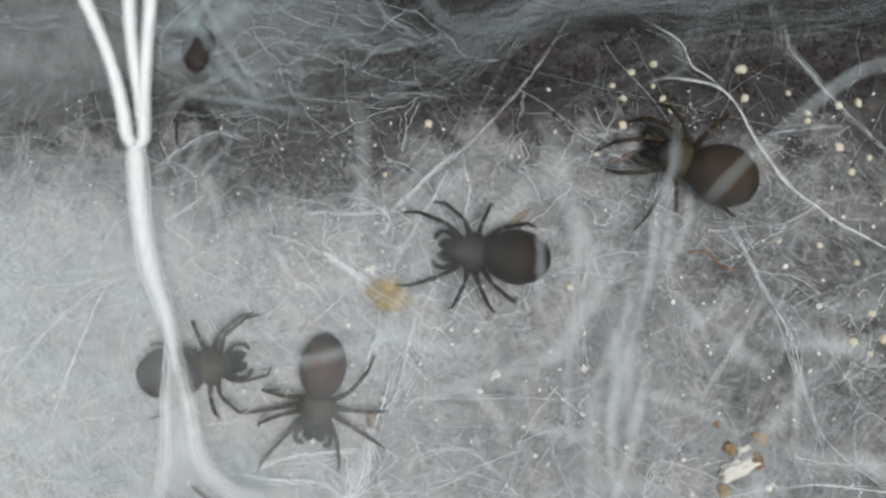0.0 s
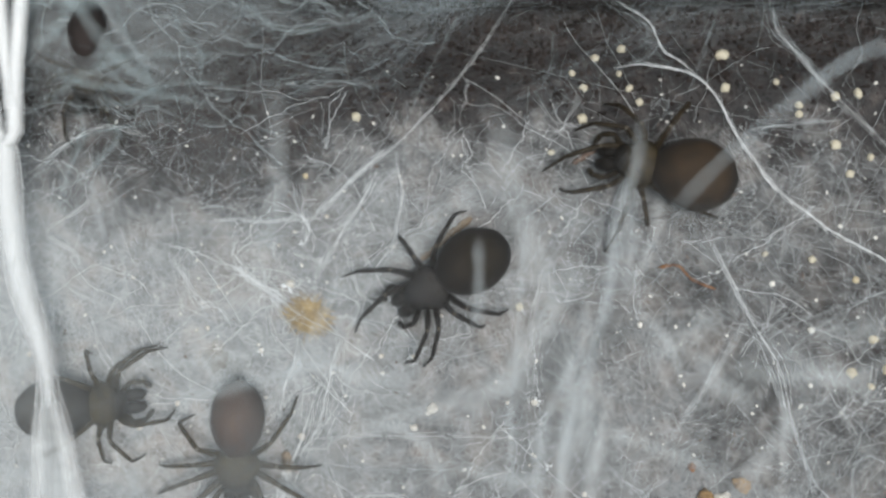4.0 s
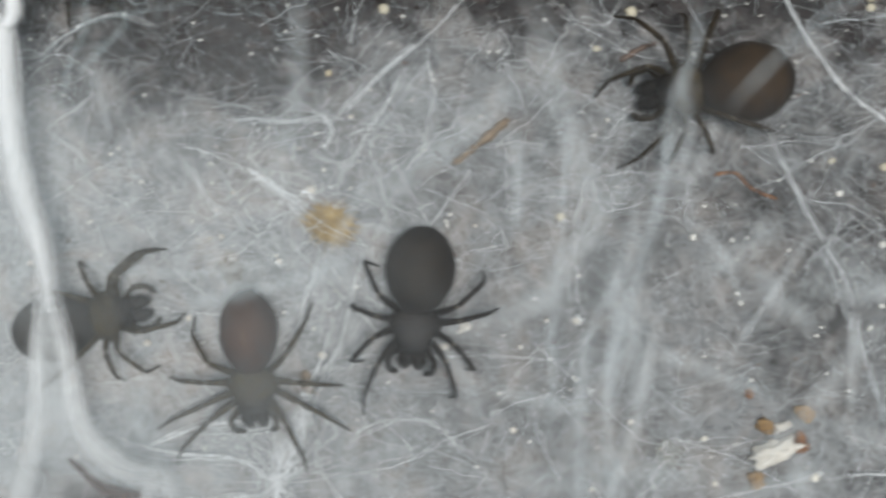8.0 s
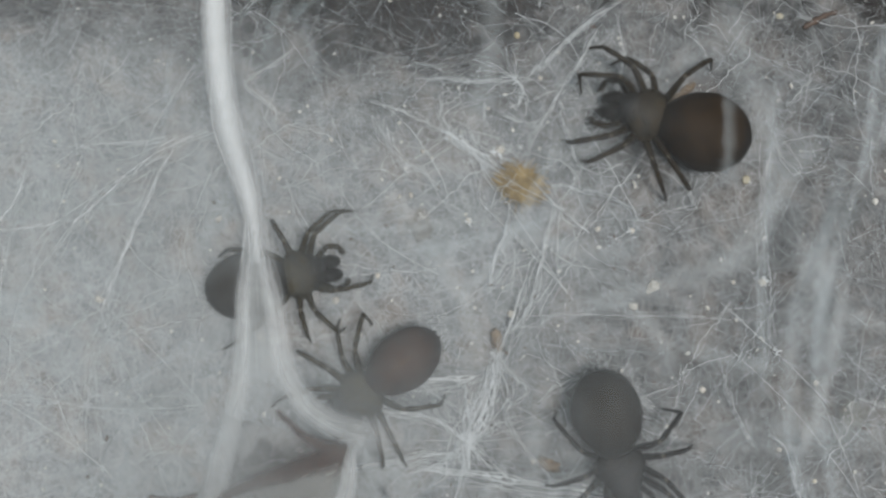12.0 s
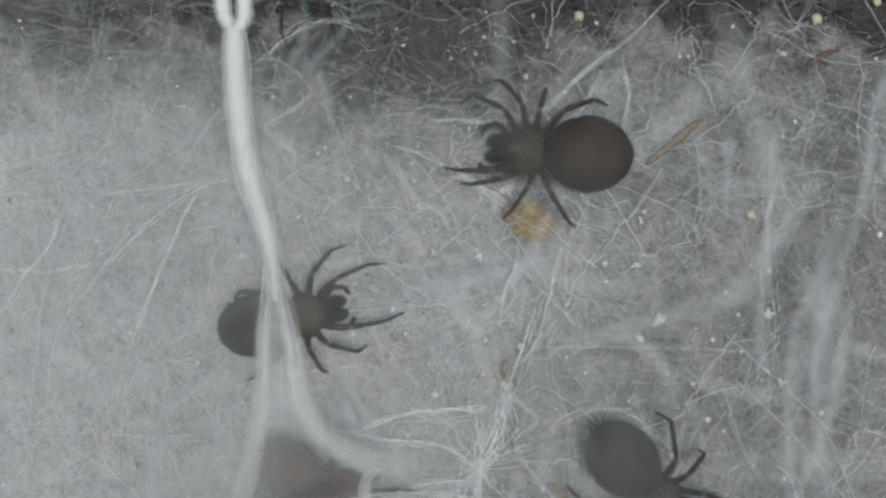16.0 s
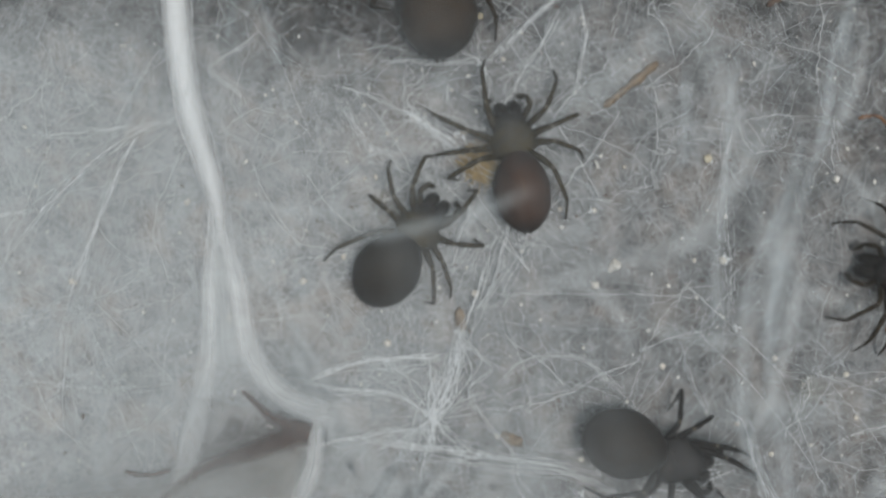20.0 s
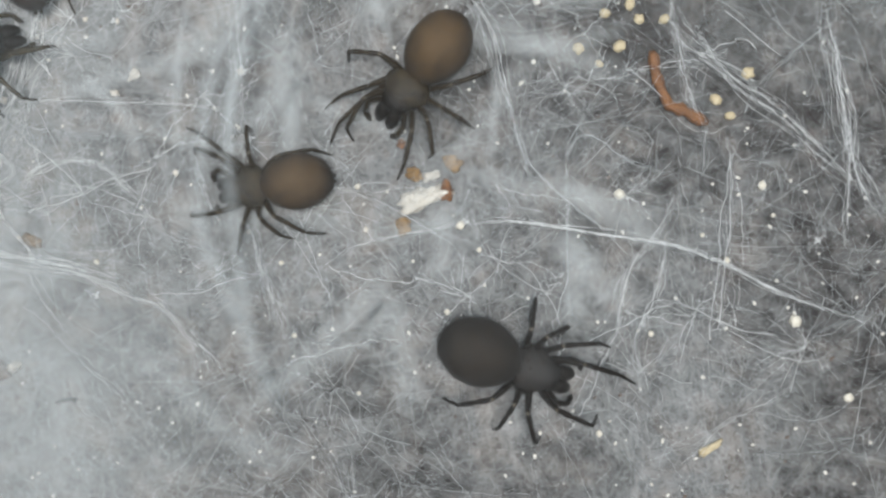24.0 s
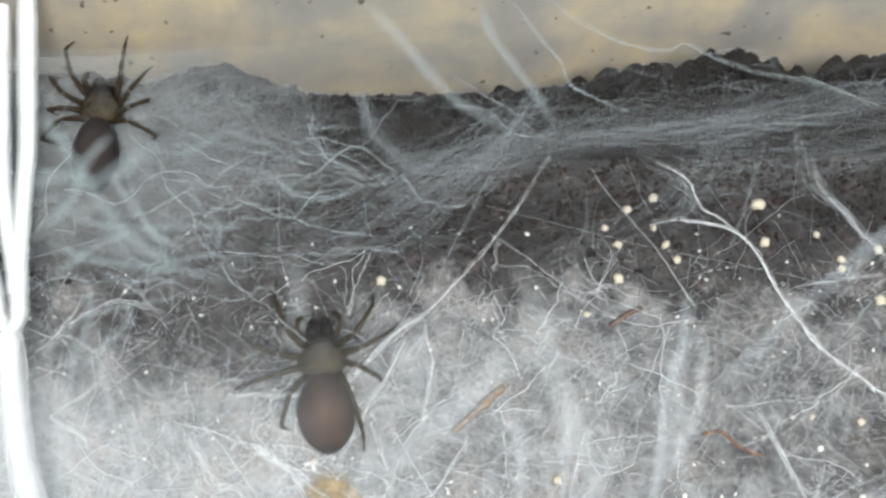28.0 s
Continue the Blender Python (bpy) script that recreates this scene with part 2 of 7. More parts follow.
def abdomen_material(name, edge, middle, mark=0.06):
    """Short dark velvet, lighter and warmer towards the top, with a thin pale line down the middle; in the part's own
    space.
    """
    m, n, l, p = material(name, 0.72, 0, 0.14)
    v = coords(n, l)
    sep = n.new("ShaderNodeSeparateXYZ")
    l.new(v, sep.inputs[0])
    a = noise_tex(n, l, v, 420, 4, 0.65, 0.8)
    f = noise_tex(n, l, v, 1700, 3, 0.6, 2.0)
    # the colour goes from edge to middle with height
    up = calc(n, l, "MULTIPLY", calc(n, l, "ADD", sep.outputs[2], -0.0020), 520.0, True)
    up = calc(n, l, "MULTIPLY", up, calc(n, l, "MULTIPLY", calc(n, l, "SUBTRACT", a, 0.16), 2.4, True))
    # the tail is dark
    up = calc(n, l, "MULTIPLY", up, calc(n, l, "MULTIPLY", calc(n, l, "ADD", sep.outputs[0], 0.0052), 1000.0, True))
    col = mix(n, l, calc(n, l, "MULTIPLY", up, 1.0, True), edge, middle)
    line = calc(n, l, "SUBTRACT", 1.0, calc(n, l, "MULTIPLY", calc(n, l, "ABSOLUTE", sep.outputs[1]), 7000.0), True)
    line = calc(n, l, "MULTIPLY", line, calc(n, l, "SUBTRACT", 1.0, calc(n, l, "MULTIPLY", calc(n, l, "ABSOLUTE", calc(n, l, "ADD", sep.outputs[0], 0.0022)), 800.0), True))
    col = mix(n, l, calc(n, l, "MULTIPLY", calc(n, l, "MULTIPLY", line, up), mark), col, (0.3, 0.22, 0.15))
    col = mix(n, l, 0.3, col, ramp(n, l, f, (0.3, grey(0.5)), (0.7, grey(1.0))), "MULTIPLY")
    l.new(col, p.inputs["Base Color"])
    p.inputs["Sheen Weight"].default_value = 0.03
    p.inputs["Sheen Roughness"].default_value = 0.5
    return m


FLOOR = floor_material()
WALL = wall_material()
# dark soil, made darker still to hold the shade of the hollow
SOIL = simple("damp_soil_with_shade", (0.0025, 0.002, 0.002), (0.018, 0.014, 0.012), 900, 0.85, 0.2, 0.9, 0.0003)
CRUMBLE = simple("brown_soil_crumbs", (0.006, 0.005, 0.005), (0.050, 0.039, 0.035), 700, 0.9, 0.15, 0.6, 0.0002)
SILK = silk("white_silk_thread", 0.92, (0.93, 0.95, 0.96), glow=0.18)
SILK_FINE = silk("fine_silk_thread", 0.74, (0.82, 0.86, 0.88), glow=0.22)
SILK_CORD = silk("thick_silk_cord", 0.56, (0.97, 0.98, 0.98), 0.26, 1300, (1, 0.1, 1), 0.12, (-0.015, 0.004, 0.5))
SILK_LOOSE = silk("loose_silk_cord", 0.23, (0.96, 0.97, 0.97), 0.14, 1300, (1, 0.1, 1), 0.2)
SILK_BAND = soft_silk("soft_silk_band", 0.24, (0.62, 0.67, 0.69))
SILK_BAND_DENSE = soft_silk("dense_silk_band", 0.16, (0.54, 0.60, 0.63), 0.5)
SILK_HAZY = silk("hazy_silk_thread", 0.31, (0.60, 0.66, 0.69))
SILK_VEIN = silk("grey_silk_vein", 0.36, (0.60, 0.66, 0.68), 0.3, 600)
BARK = simple("dull_bark", (0.06, 0.042, 0.034), (0.17, 0.12, 0.095), 500, 0.7)
SHELL = simple("dark_chitin", (0.0035, 0.0028, 0.0024), (0.012, 0.009, 0.007), 1500, 0.34, 0.16, 0.9, 0.00012)
SHELL_BROWN = simple("brown_chitin", (0.006, 0.0045, 0.003), (0.034, 0.024, 0.012), 1500, 0.34, 0.2, 0.9, 0.00012)
SHELL_OLIVE = simple("olive_chitin", (0.009, 0.007, 0.0035), (0.044, 0.033, 0.014), 1500, 0.27, 0.36, 0.9, 0.00012)
# pale joint skin; the glints on the leg joints are put into its colour
MEMBRANE_GLINT = simple("joint_skin_with_glint", (0.02, 0.016, 0.010), (0.13, 0.105, 0.07), 2600, 0.28, 0.6, 0.6, 0.00006)
CARAPACES = {
    SHELL: carapace_material("black_carapace", (0.0035, 0.0028, 0.0024), (0.015, 0.011, 0.008)),
    SHELL_BROWN: carapace_material("brown_carapace", (0.008, 0.006, 0.0035), (0.042, 0.030, 0.013)),
    SHELL_OLIVE: carapace_material("olive_carapace", (0.010, 0.008, 0.0035), (0.050, 0.038, 0.015)),
}
HAIR = simple("dark_hair", (0.006, 0.005, 0.004), (0.016, 0.012, 0.009), 900, 0.8, 0.1, 0.0)
EYE = simple("black_eye", (0.005, 0.005, 0.005), (0.012, 0.012, 0.012), 1000, 0.1, 0.6, 0.0)
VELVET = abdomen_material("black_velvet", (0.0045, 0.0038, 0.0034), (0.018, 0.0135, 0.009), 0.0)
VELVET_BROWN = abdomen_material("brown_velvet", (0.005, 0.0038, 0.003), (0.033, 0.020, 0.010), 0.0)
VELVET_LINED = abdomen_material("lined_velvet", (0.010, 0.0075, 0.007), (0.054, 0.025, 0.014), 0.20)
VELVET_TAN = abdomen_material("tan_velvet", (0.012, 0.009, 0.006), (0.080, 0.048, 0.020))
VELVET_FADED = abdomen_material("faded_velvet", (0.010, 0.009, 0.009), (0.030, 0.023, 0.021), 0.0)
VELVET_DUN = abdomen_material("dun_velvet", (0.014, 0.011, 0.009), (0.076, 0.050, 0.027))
GRAIN_MATS = {
    "cream": simple("cream_grain", (0.36, 0.32, 0.23), (0.64, 0.59, 0.46), 2500, 0.6, 0.4, 0.5),
    "yellow": simple("yellow_grain", (0.38, 0.31, 0.19), (0.64, 0.55, 0.37), 2500, 0.6, 0.4, 0.5),
    "white": simple("white_grain", (0.6, 0.58, 0.52), (0.85, 0.83, 0.78), 2500, 0.6, 0.4, 0.5),
    "pale": simple("pale_grain", (0.5, 0.46, 0.38), (0.8, 0.77, 0.68), 2500, 0.6, 0.4, 0.5),
    "chalk": simple("chalky_grain", (0.5, 0.46, 0.4), (0.74, 0.7, 0.63), 2500, 0.6, 0.4, 0.5),
}
AMBER = simple("amber_crumb", (0.10, 0.05, 0.02), (0.46, 0.29, 0.12), 2200, 0.35, 0.5, 0.8, 0.0002)
CRUMB = simple("white_crumb", (0.55, 0.5, 0.42), (0.86, 0.83, 0.77), 1200, 0.7, 0.3, 0.9, 0.0003)
RUST = simple("rust_bark", (0.030, 0.011, 0.007), (0.30, 0.13, 0.045), 900, 0.5, 0.4, 0.8, 0.0002)
STRAW = simple("straw", (0.06, 0.042, 0.030), (0.33, 0.25, 0.17), 2600, 0.55, 0.4, 0.8)
FLAKE = simple("ochre_fibre", (0.05, 0.035, 0.015), (0.16, 0.11, 0.05), 1500, 0.55, 0.4, 0.6)
GOLD = simple("golden_fibre", (0.09, 0.06, 0.02), (0.62, 0.45, 0.20), 1500, 0.32, 0.7, 0.4)
TABLE = simple("grey_table", (0.22, 0.21, 0.2), (0.34, 0.33, 0.31), 40, 0.5)


# ---- building blocks ----
def part(name, bm, mat, parent=None, label="", smooth=True):
    """One bmesh, drawn in centimetres, as one mesh object."""
    bmesh.ops.scale(bm, vec=(CM, CM, CM), verts=bm.verts)
    me = bpy.data.meshes.new(name)
    bm.to_mesh(me)
    bm.free()
    me.materials.append(mat)
    if smooth:
        me.polygons.foreach_set("use_smooth", [True] * len(me.polygons))
    ob = new(name, me)
    if parent:
        ob.parent = parent
    return tagged(ob, label)


def mesh_part(name, verts, faces, mat, parent=None, label="", smooth=True):
    me = bpy.data.meshes.new(name)
    me.from_pydata((np.asarray(verts) * CM).tolist(), [], [tuple(f) for f in faces])
    me.materials.append(mat)
    if smooth:
        me.polygons.foreach_set("use_smooth", [True] * len(me.polygons))
    ob = new(name, me)
    if parent:
        ob.parent = parent
    return tagged(ob, label)


def tubes(paths, radii, sides=3):
    """Thin tubes round many paths of equal length: paths (n, k, 3), radii (n, k)."""
    paths, radii = np.asarray(paths, float), np.asarray(radii, float)
    n, k, _ = paths.shape
    if radii.ndim == 1:
        radii = np.repeat(radii[:, None], k, 1)
    way = np.gradient(paths, axis=1)
    way /= np.linalg.norm(way, axis=2, keepdims=True) + 1e-9
    side = np.cross(way, np.array([0.05, 0.03, 1.0]))
    side /= np.linalg.norm(side, axis=2, keepdims=True) + 1e-9
    up = np.cross(side, way)
    ring = []
    for j in range(sides):
        a = 2 * math.pi * j / sides
        ring.append(paths + radii[..., None] * (math.cos(a) * side + math.sin(a) * up))
    verts = np.stack(ring, 2).reshape(-1, 3)
    i, s, j = np.meshgrid(np.arange(n), np.arange(k - 1), np.arange(sides), indexing="ij")
    j2 = (j + 1) % sides
    b = (i * k + s) * sides
    faces = np.stack([b + j, b + j2, b + sides + j2, b + sides + j], -1).reshape(-1, 4)
    return verts, faces


def smooth_path(points, k):
    """A rounded line of k places through the given ones."""
    p = np.asarray(points, float)
    q = np.vstack([2 * p[0] - p[1], p, 2 * p[-1] - p[-2]])
    out = []
    for u in np.linspace(0, len(p) - 1, k):
        i = min(int(u), len(p) - 2)
        f = u - i
        a, b, c, d = q[i:i + 4]
        out.append(0.5 * (2 * b + (c - a) * f + (2 * a - 5 * b + 4 * c - d) * f * f + (3 * b - a - 3 * c + d) * f ** 3))
    return np.array(out)


rng = np.random.default_rng(7)


def wander(n, k, size):
    """Smooth random sideways offsets, zero-mean, for n lines of k places."""
    u = np.linspace(0, 1, k)
    w = np.zeros((n, k))
    for f in (1, 2, 3.3, 5.1):
        w += rng.normal(0, 1 / f, (n, 1)) * np.sin(2 * math.pi * (f * u[None] * 0.7 + rng.random((n, 1))))
    return w * size


def blob(bm, at, size, seed, rough=0.25, sub=2, turn=0.0):
    r = bmesh.ops.create_icosphere(bm, subdivisions=sub, radius=1)
    m = Matrix.Rotation(turn, 3, "Z")
    for v in r["verts"]:
        k = 1 + rough * noise.noise(v.co * 1.7 + Vector((seed * 3.1, seed, 0)))
        v.co = m @ Vector((v.co.x * size[0] * k, v.co.y * size[1] * k, v.co.z * size[2] * k)) + Vector(at)


def ground(x, y):
    """The height of the box's soil floor: nearly flat, with a hollow before the north bank."""
    h = 0.03 * noise.noise((x * 1.1, y * 1.1, 3.0)) + 0.012 * noise.noise((x * 4, y * 4, 1.0))
    if y > 1.35:
        d = min(1.0, (y - 1.35) / 0.6)
        h -= 0.5 * d * d * (3 - 2 * d) * (0.75 + 0.4 * noise.noise((x * 0.9, 5.0, 0)))
    return h


# ---- the box ----
XW, XE, YS, YN = -7.5, 9.5, -6.0, 2.46
nx, ny = 240, 150
gx, gy = np.linspace(XW, XE, nx), np.linspace(YS, YN, ny)
verts = [(x, y, ground(x, y)) for y in gy for x in gx]
faces = [(j * nx + i, j * nx + i + 1, (j + 1) * nx + i + 1, (j + 1) * nx + i) for j in range(ny - 1) for i in range(nx - 1)]
ground_ob = mesh_part("floor", verts, faces, FLOOR)
tagged(ground_ob, "dark soil floor matted over with grey-white spider silk", "floor", kind="structure")


def slab(name, lo, hi, mat, label, category):
    bm = bmesh.new()
    bmesh.ops.create_cube(bm, size=1)
    for v in bm.verts:
        v.co = Vector([(lo[i] + hi[i]) / 2 + v.co[i] * (hi[i] - lo[i]) for i in range(3)])
    bmesh.ops.bevel(bm, geom=bm.edges[:], offset=0.03, segments=2, affect="EDGES")
    return tagged(part(name, bm, mat, smooth=False), label, category, kind="structure")


north = slab("wall_north", (XW - 0.2, YN, -0.8), (XE + 0.2, YN + 0.2, 3.4), WALL, "stained cream plastic wall of the spider box", "box wall")
for v in north.data.vertices:
    v.co.y += 0.65 * max(0.0, v.co.z + 0.002)
slab("wall_south", (XW - 0.2, YS - 0.2, -0.8), (XE + 0.2, YS, 3.4), WALL, "stained cream plastic wall of the spider box", "box wall")
slab("wall_west", (XW - 0.2, YS, -0.8), (XW, YN, 3.4), WALL, "stained cream plastic wall of the spider box", "box wall")
slab("wall_east", (XE, YS, -0.8), (XE + 0.2, YN, 3.4), WALL, "stained cream plastic wall of the spider box", "box wall")
slab("box_bottom", (XW, YS, -0.8), (XE, YN, -0.7), WALL, "cream plastic bottom of the spider box", "box bottom")
slab("table", (-60, -40, -3.0), (60, 40, -0.804), TABLE, "plain grey tabletop under the spider box", "table")


def bank_height(x):
    """How high the soil is heaped against the north wall."""
    rise = 0.30 if x < -0.7 else 0.30 - 0.27 * min(1, (x + 0.7) / 0.5)
    rise += 0.29 * min(1, max(0, (x - 0.9) / 0.9))
    if -0.4 < x < 1.1:
        rise += 0.03
    return max(0.05, rise * (0.8 + 0.5 * noise.noise((x * 1.9, 2.0, 0))) + 0.07 * noise.noise((x * 6, 4.0, 0)))


def soil_bank():
    """Crumbs of dark soil heaped along the north wall."""
    bm = bmesh.new()
    bmesh.ops.create_icosphere(bm, subdivisions=1, radius=1)
    ball = np.array([v.co[:] for v in bm.verts])
    tris = np.array([[v.index for v in f.verts] for f in bm.faces])
    bm.free()
    n = 26000
    x = rng.uniform(-4.8, 6.5, n)
    top = np.array([bank_height(a) for a in x])
    k = rng.random(n)
    y = YN - 0.02 - 0.35 * (1 - k) * rng.random(n) + 0.65 * np.clip(-0.3 + (top + 0.3) * k - 0.2, 0, 9)
    z = -0.5 + (top + 0.5) * k + 0.03 * rng.normal(0, 1, n)
    y = np.minimum(y, YN + 0.65 * np.maximum(0, z) - 0.01)
    # the packed soil under the crumbs
    gx, gv = np.linspace(-4.8, 6.5, 700), np.linspace(0, 1, 9)
    ridge = []
    for a in gx:
        t = bank_height(a) - 0.03
        for q in gv:
            w = (0.04 * noise.noise((a * 11, q * 5, 3.0)) + 0.014 * noise.noise((a * 37, q * 9, 8.0))) * (q > 0)
            h = -0.06 + (t + 0.06) * q + w
            ridge.append((a, min(YN - 0.42 * (1 - q) + 0.65 * max(0, h) * q + w, YN + 0.65 * max(0, h) - 0.004), h))
    m = len(gv)
    quads = [(i * m + j, (i + 1) * m + j, (i + 1) * m + j + 1, i * m + j + 1) for i in range(len(gx) - 1) for j in range(m - 1)]
    tagged(mesh_part("soil_ridge", ridge, quads, SOIL, smooth=False), "packed dark soil heaped against the box wall", "soil", kind="stuff")
    s = 0.007 + 0.036 * rng.random(n) ** 3
    pts = np.stack([x, y, z], 1)[:, None] + ball[None] * s[:, None, None] * rng.uniform(0.55, 1.35, (n, len(ball), 1))
    faces = (tris[None] + (np.arange(n) * len(ball))[:, None, None]).reshape(-1, 3)
    return tagged(mesh_part("soil_crumbs", pts.reshape(-1, 3), faces, SOIL, smooth=False), "dark damp soil crumbs heaped along the box wall", "soil", kind="stuff")


soil_bank()


def bare_soil():
    """Loose crumbs where the floor lies bare, in the north and the east."""
    bm = bmesh.new()
    bmesh.ops.create_icosphere(bm, subdivisions=1, radius=1)
    ball = np.array([v.co[:] for v in bm.verts])
    tris = np.array([[v.index for v in f.verts] for f in bm.faces])
    bm.free()
    spots = []
    while len(spots) < 9000:
        x, y = rng.uniform(-3.5, 6.0), rng.uniform(-2.6, 2.3)
        bare = (y - 1.25) / 0.5 + max(0, x - 3.2) / 6 + 0.4 * noise.noise((x * 1.7, y * 1.7, 9.0))
        if rng.random() < bare:
            spots.append((x, y, ground(x, y)))
    n = len(spots)
    size = 0.006 + 0.022 * rng.random(n) ** 3
    pts = np.array(spots)[:, None] + ball[None] * size[:, None, None] * rng.uniform(0.5, 1.4, (n, len(ball), 1)) * rng.uniform(0.6, 1.5, (n, 1, 3))
    faces = (tris[None] + (np.arange(n) * len(ball))[:, None, None]).reshape(-1, 3)
    tagged(mesh_part("loose_soil", pts.reshape(-1, 3), faces, CRUMBLE, smooth=False), "loose brown soil crumbs on the bare floor", "soil", kind="stuff")


bare_soil()

# ---- silk: the mat on the floor ----
def cover(x, y):
    """How much silk lies at a place, 0 to 1."""
    c = 0.55 - 0.05 * x + 0.75 * noise.noise((x * 0.8, y * 0.8, 11.0)) + 0.75 * noise.noise((x * 2.6, y * 2.6, 4.0))
    if y > 1.0:
        c -= 1.4 * (y - 1.0)
    return max(0.05, min(1.0, c))


def scattered(count):
    out = []
    while len(out) < count:
        x, y = rng.uniform(-5, 6.5), rng.uniform(-4.2, 2.3)
        if rng.random() < cover(x, y):
            out.append((x, y))
    return np.array(out)


def thread_mat(count, length, radius, lift, k, bend, mat, label):
    c = scattered(count)
    ang = rng.random(count) * 2 * math.pi
    L = length[0] + (length[1] - length[0]) * rng.random(count) ** 2
    u = np.linspace(-0.5, 0.5, k)
    turn = ang[:, None] + np.cumsum(rng.normal(0, 1, (count, k)), 1) * bend
    x = c[:, :1] + np.cumsum(np.cos(turn), 1) * L[:, None] / k
    y = np.minimum(c[:, 1:] + np.cumsum(np.sin(turn), 1) * L[:, None] / k, 2.4)
    h = np.array([[ground(a, b) for a, b in zip(p, q)] for p, q in zip(x, y)])
    a, b = rng.uniform(*lift, (count, 1)), rng.uniform(*lift, (count, 1))
    z = h + a + (b - a) * (u + 0.5)
    r = rng.uniform(*radius, count)
    if k > 8:
        x, y = x + rng.normal(0, 0.0035, x.shape), y + rng.normal(0, 0.0035, y.shape)
    v, f = tubes(np.stack([x, y, z], 2), r)
    return tagged(mesh_part("silk_threads", v, f, mat), label, "spider silk", kind="stuff")


thread_mat(10500, (0.08, 0.7), (0.0003, 0.0007), (0.004, 0.035), 5, 0.10, SILK_FINE, "fine white silk threads matted on the soil floor")
thread_mat(320, (0.3, 1.6), (0.0004, 0.0012), (0.01, 0.08), 16, 0.20, SILK_FINE, "bent white silk threads laid across the soil floor")
thread_mat(130, (0.8, 2.8), (0.0004, 0.0010), (0.01, 0.16), 10, 0.03, SILK_FINE, "long straight silk threads laid across the soil floor")
thread_mat(60, (1.2, 3.6), (0.0006, 0.0016), (0.05, 0.32), 18, 0.05, SILK_HAZY, "slack silk threads spanned above the soil floor")
thread_mat(5000, (0.03, 0.22), (0.0003, 0.0009), (0.004, 0.04), 6, 0.55, SILK_FINE, "short frizzy silk fibres matted on the soil floor")


thread_mat(200, (0.15, 0.9), (0.0006, 0.0014), (0.006, 0.05), 12, 0.16, SILK_FINE, "bright white silk threads laid over the matted floor")


def ribbon(name, rows, mat, parent):
    """A strip of silk from rows of places; its UV runs along and across it."""
    m = len(rows[0])
    faces = [(i * m + j, i * m + j + 1, (i + 1) * m + j + 1, (i + 1) * m + j) for i in range(len(rows) - 1) for j in range(m - 1)]
    ob = mesh_part(name, [q for row in rows for q in row], faces, mat, parent)
    uv = ob.data.uv_layers.new(name="run")
    for loop in ob.data.loops:
        i, j = divmod(loop.vertex_index, m)
        uv.data[loop.index].uv = (i / (len(rows) - 1), j / (m - 1))
    return ob


SILK_WISP = soft_silk("silk_wisp", 0.21, (0.82, 0.86, 0.87), 1.0, 5.0)


def wisps():
    """Broad soft wisps of loose silk that lie on and just above the mat."""
    for i in range(62):
        x, y = rng.uniform(-3.4, 3.4), rng.uniform(-3.0, 0.15)
        h = rng.normal(1.15, 0.55) if i % 3 else rng.normal(0.0, 0.35)
        L, w, z = rng.uniform(0.5, 1.7), rng.uniform(0.03, 0.13), 0.05 + 0.12 * rng.random()
        h -= 0.3
        rows = []
        for j in range(22):
            rows.append([np.array([x - math.sin(h) * q * w, y + math.cos(h) * q * w, z + ground(x, y)]) for q in (-1, -0.5, 0, 0.5, 1)])
            h += rng.normal(0, 0.05) + 0.6 / 22
            x, y = x + L / 22 * math.cos(h), y + L / 22 * math.sin(h)
        tagged(ribbon("silk_wisp", rows, SILK_WISP, None), "faint pale wisp of loose silk over the floor", "spider silk", "silk wisps")


def networks():
    """Patches where straight threads are drawn between many anchor points."""
    paths, radii = [], []
    for cx, cy, size, links in ((-0.2, 0.3, 0.7, 90), (-0.3, -1.2, 0.7, 80), (1.5, 0.3, 0.8, 45), (-1.5, 0.0, 0.8, 50), (0.5, -0.3, 0.7, 60),
                                (2.2, 0.9, 0.7, 25), (3.2, 0.3, 0.9, 30), (2.6, -1.7, 0.9, 50), (4.0, -0.5, 0.8, 25), (-2.5, -0.9, 0.9, 60),
                                (0.0, 1.2, 0.9, 25), (1.0, -1.6, 0.9, 50), (1.3, 0.9, 0.7, 30), (3.9, -2.2, 0.9, 40), (-3.4, 0.2, 0.9, 40)):
        spots = [(cx + rng.normal(0, size * 0.6), cy + rng.normal(0, size * 0.5)) for i in range(24)]
        for i in range(links if links > 70 else int(links * 0.7)):
            a = spots[rng.integers(24)]
            near = sorted(spots, key=lambda q: (q[0] - a[0]) ** 2 + (q[1] - a[1]) ** 2)
            b = near[rng.integers(1, 9)]
            p = []
            bow = rng.normal(0, 0.03)
            bent = 0.0
            for u in np.linspace(-0.06, 1.06, 18):
                bent = 0.8 * bent + rng.normal(0, 0.008)
                x = a[0] + (b[0] - a[0]) * u + bow * math.sin(3.1 * u) + bent
                y = min(2.3, a[1] + (b[1] - a[1]) * u + bow * math.sin(3.1 * u) - bent)
                p.append((x, y, ground(x, y) + 0.02 + 0.05 * math.sin(math.pi * min(1, max(0, u)))))
            paths.append(p)
            radii.append(0.0005 + 0.0016 * rng.random() ** 2.5)
    v, f = tubes(paths, radii)
    tagged(mesh_part("silk_network", v, f, SILK), "crossing white silk threads fixed to the floor", "spider silk", kind="stuff")


wisps()
networks()


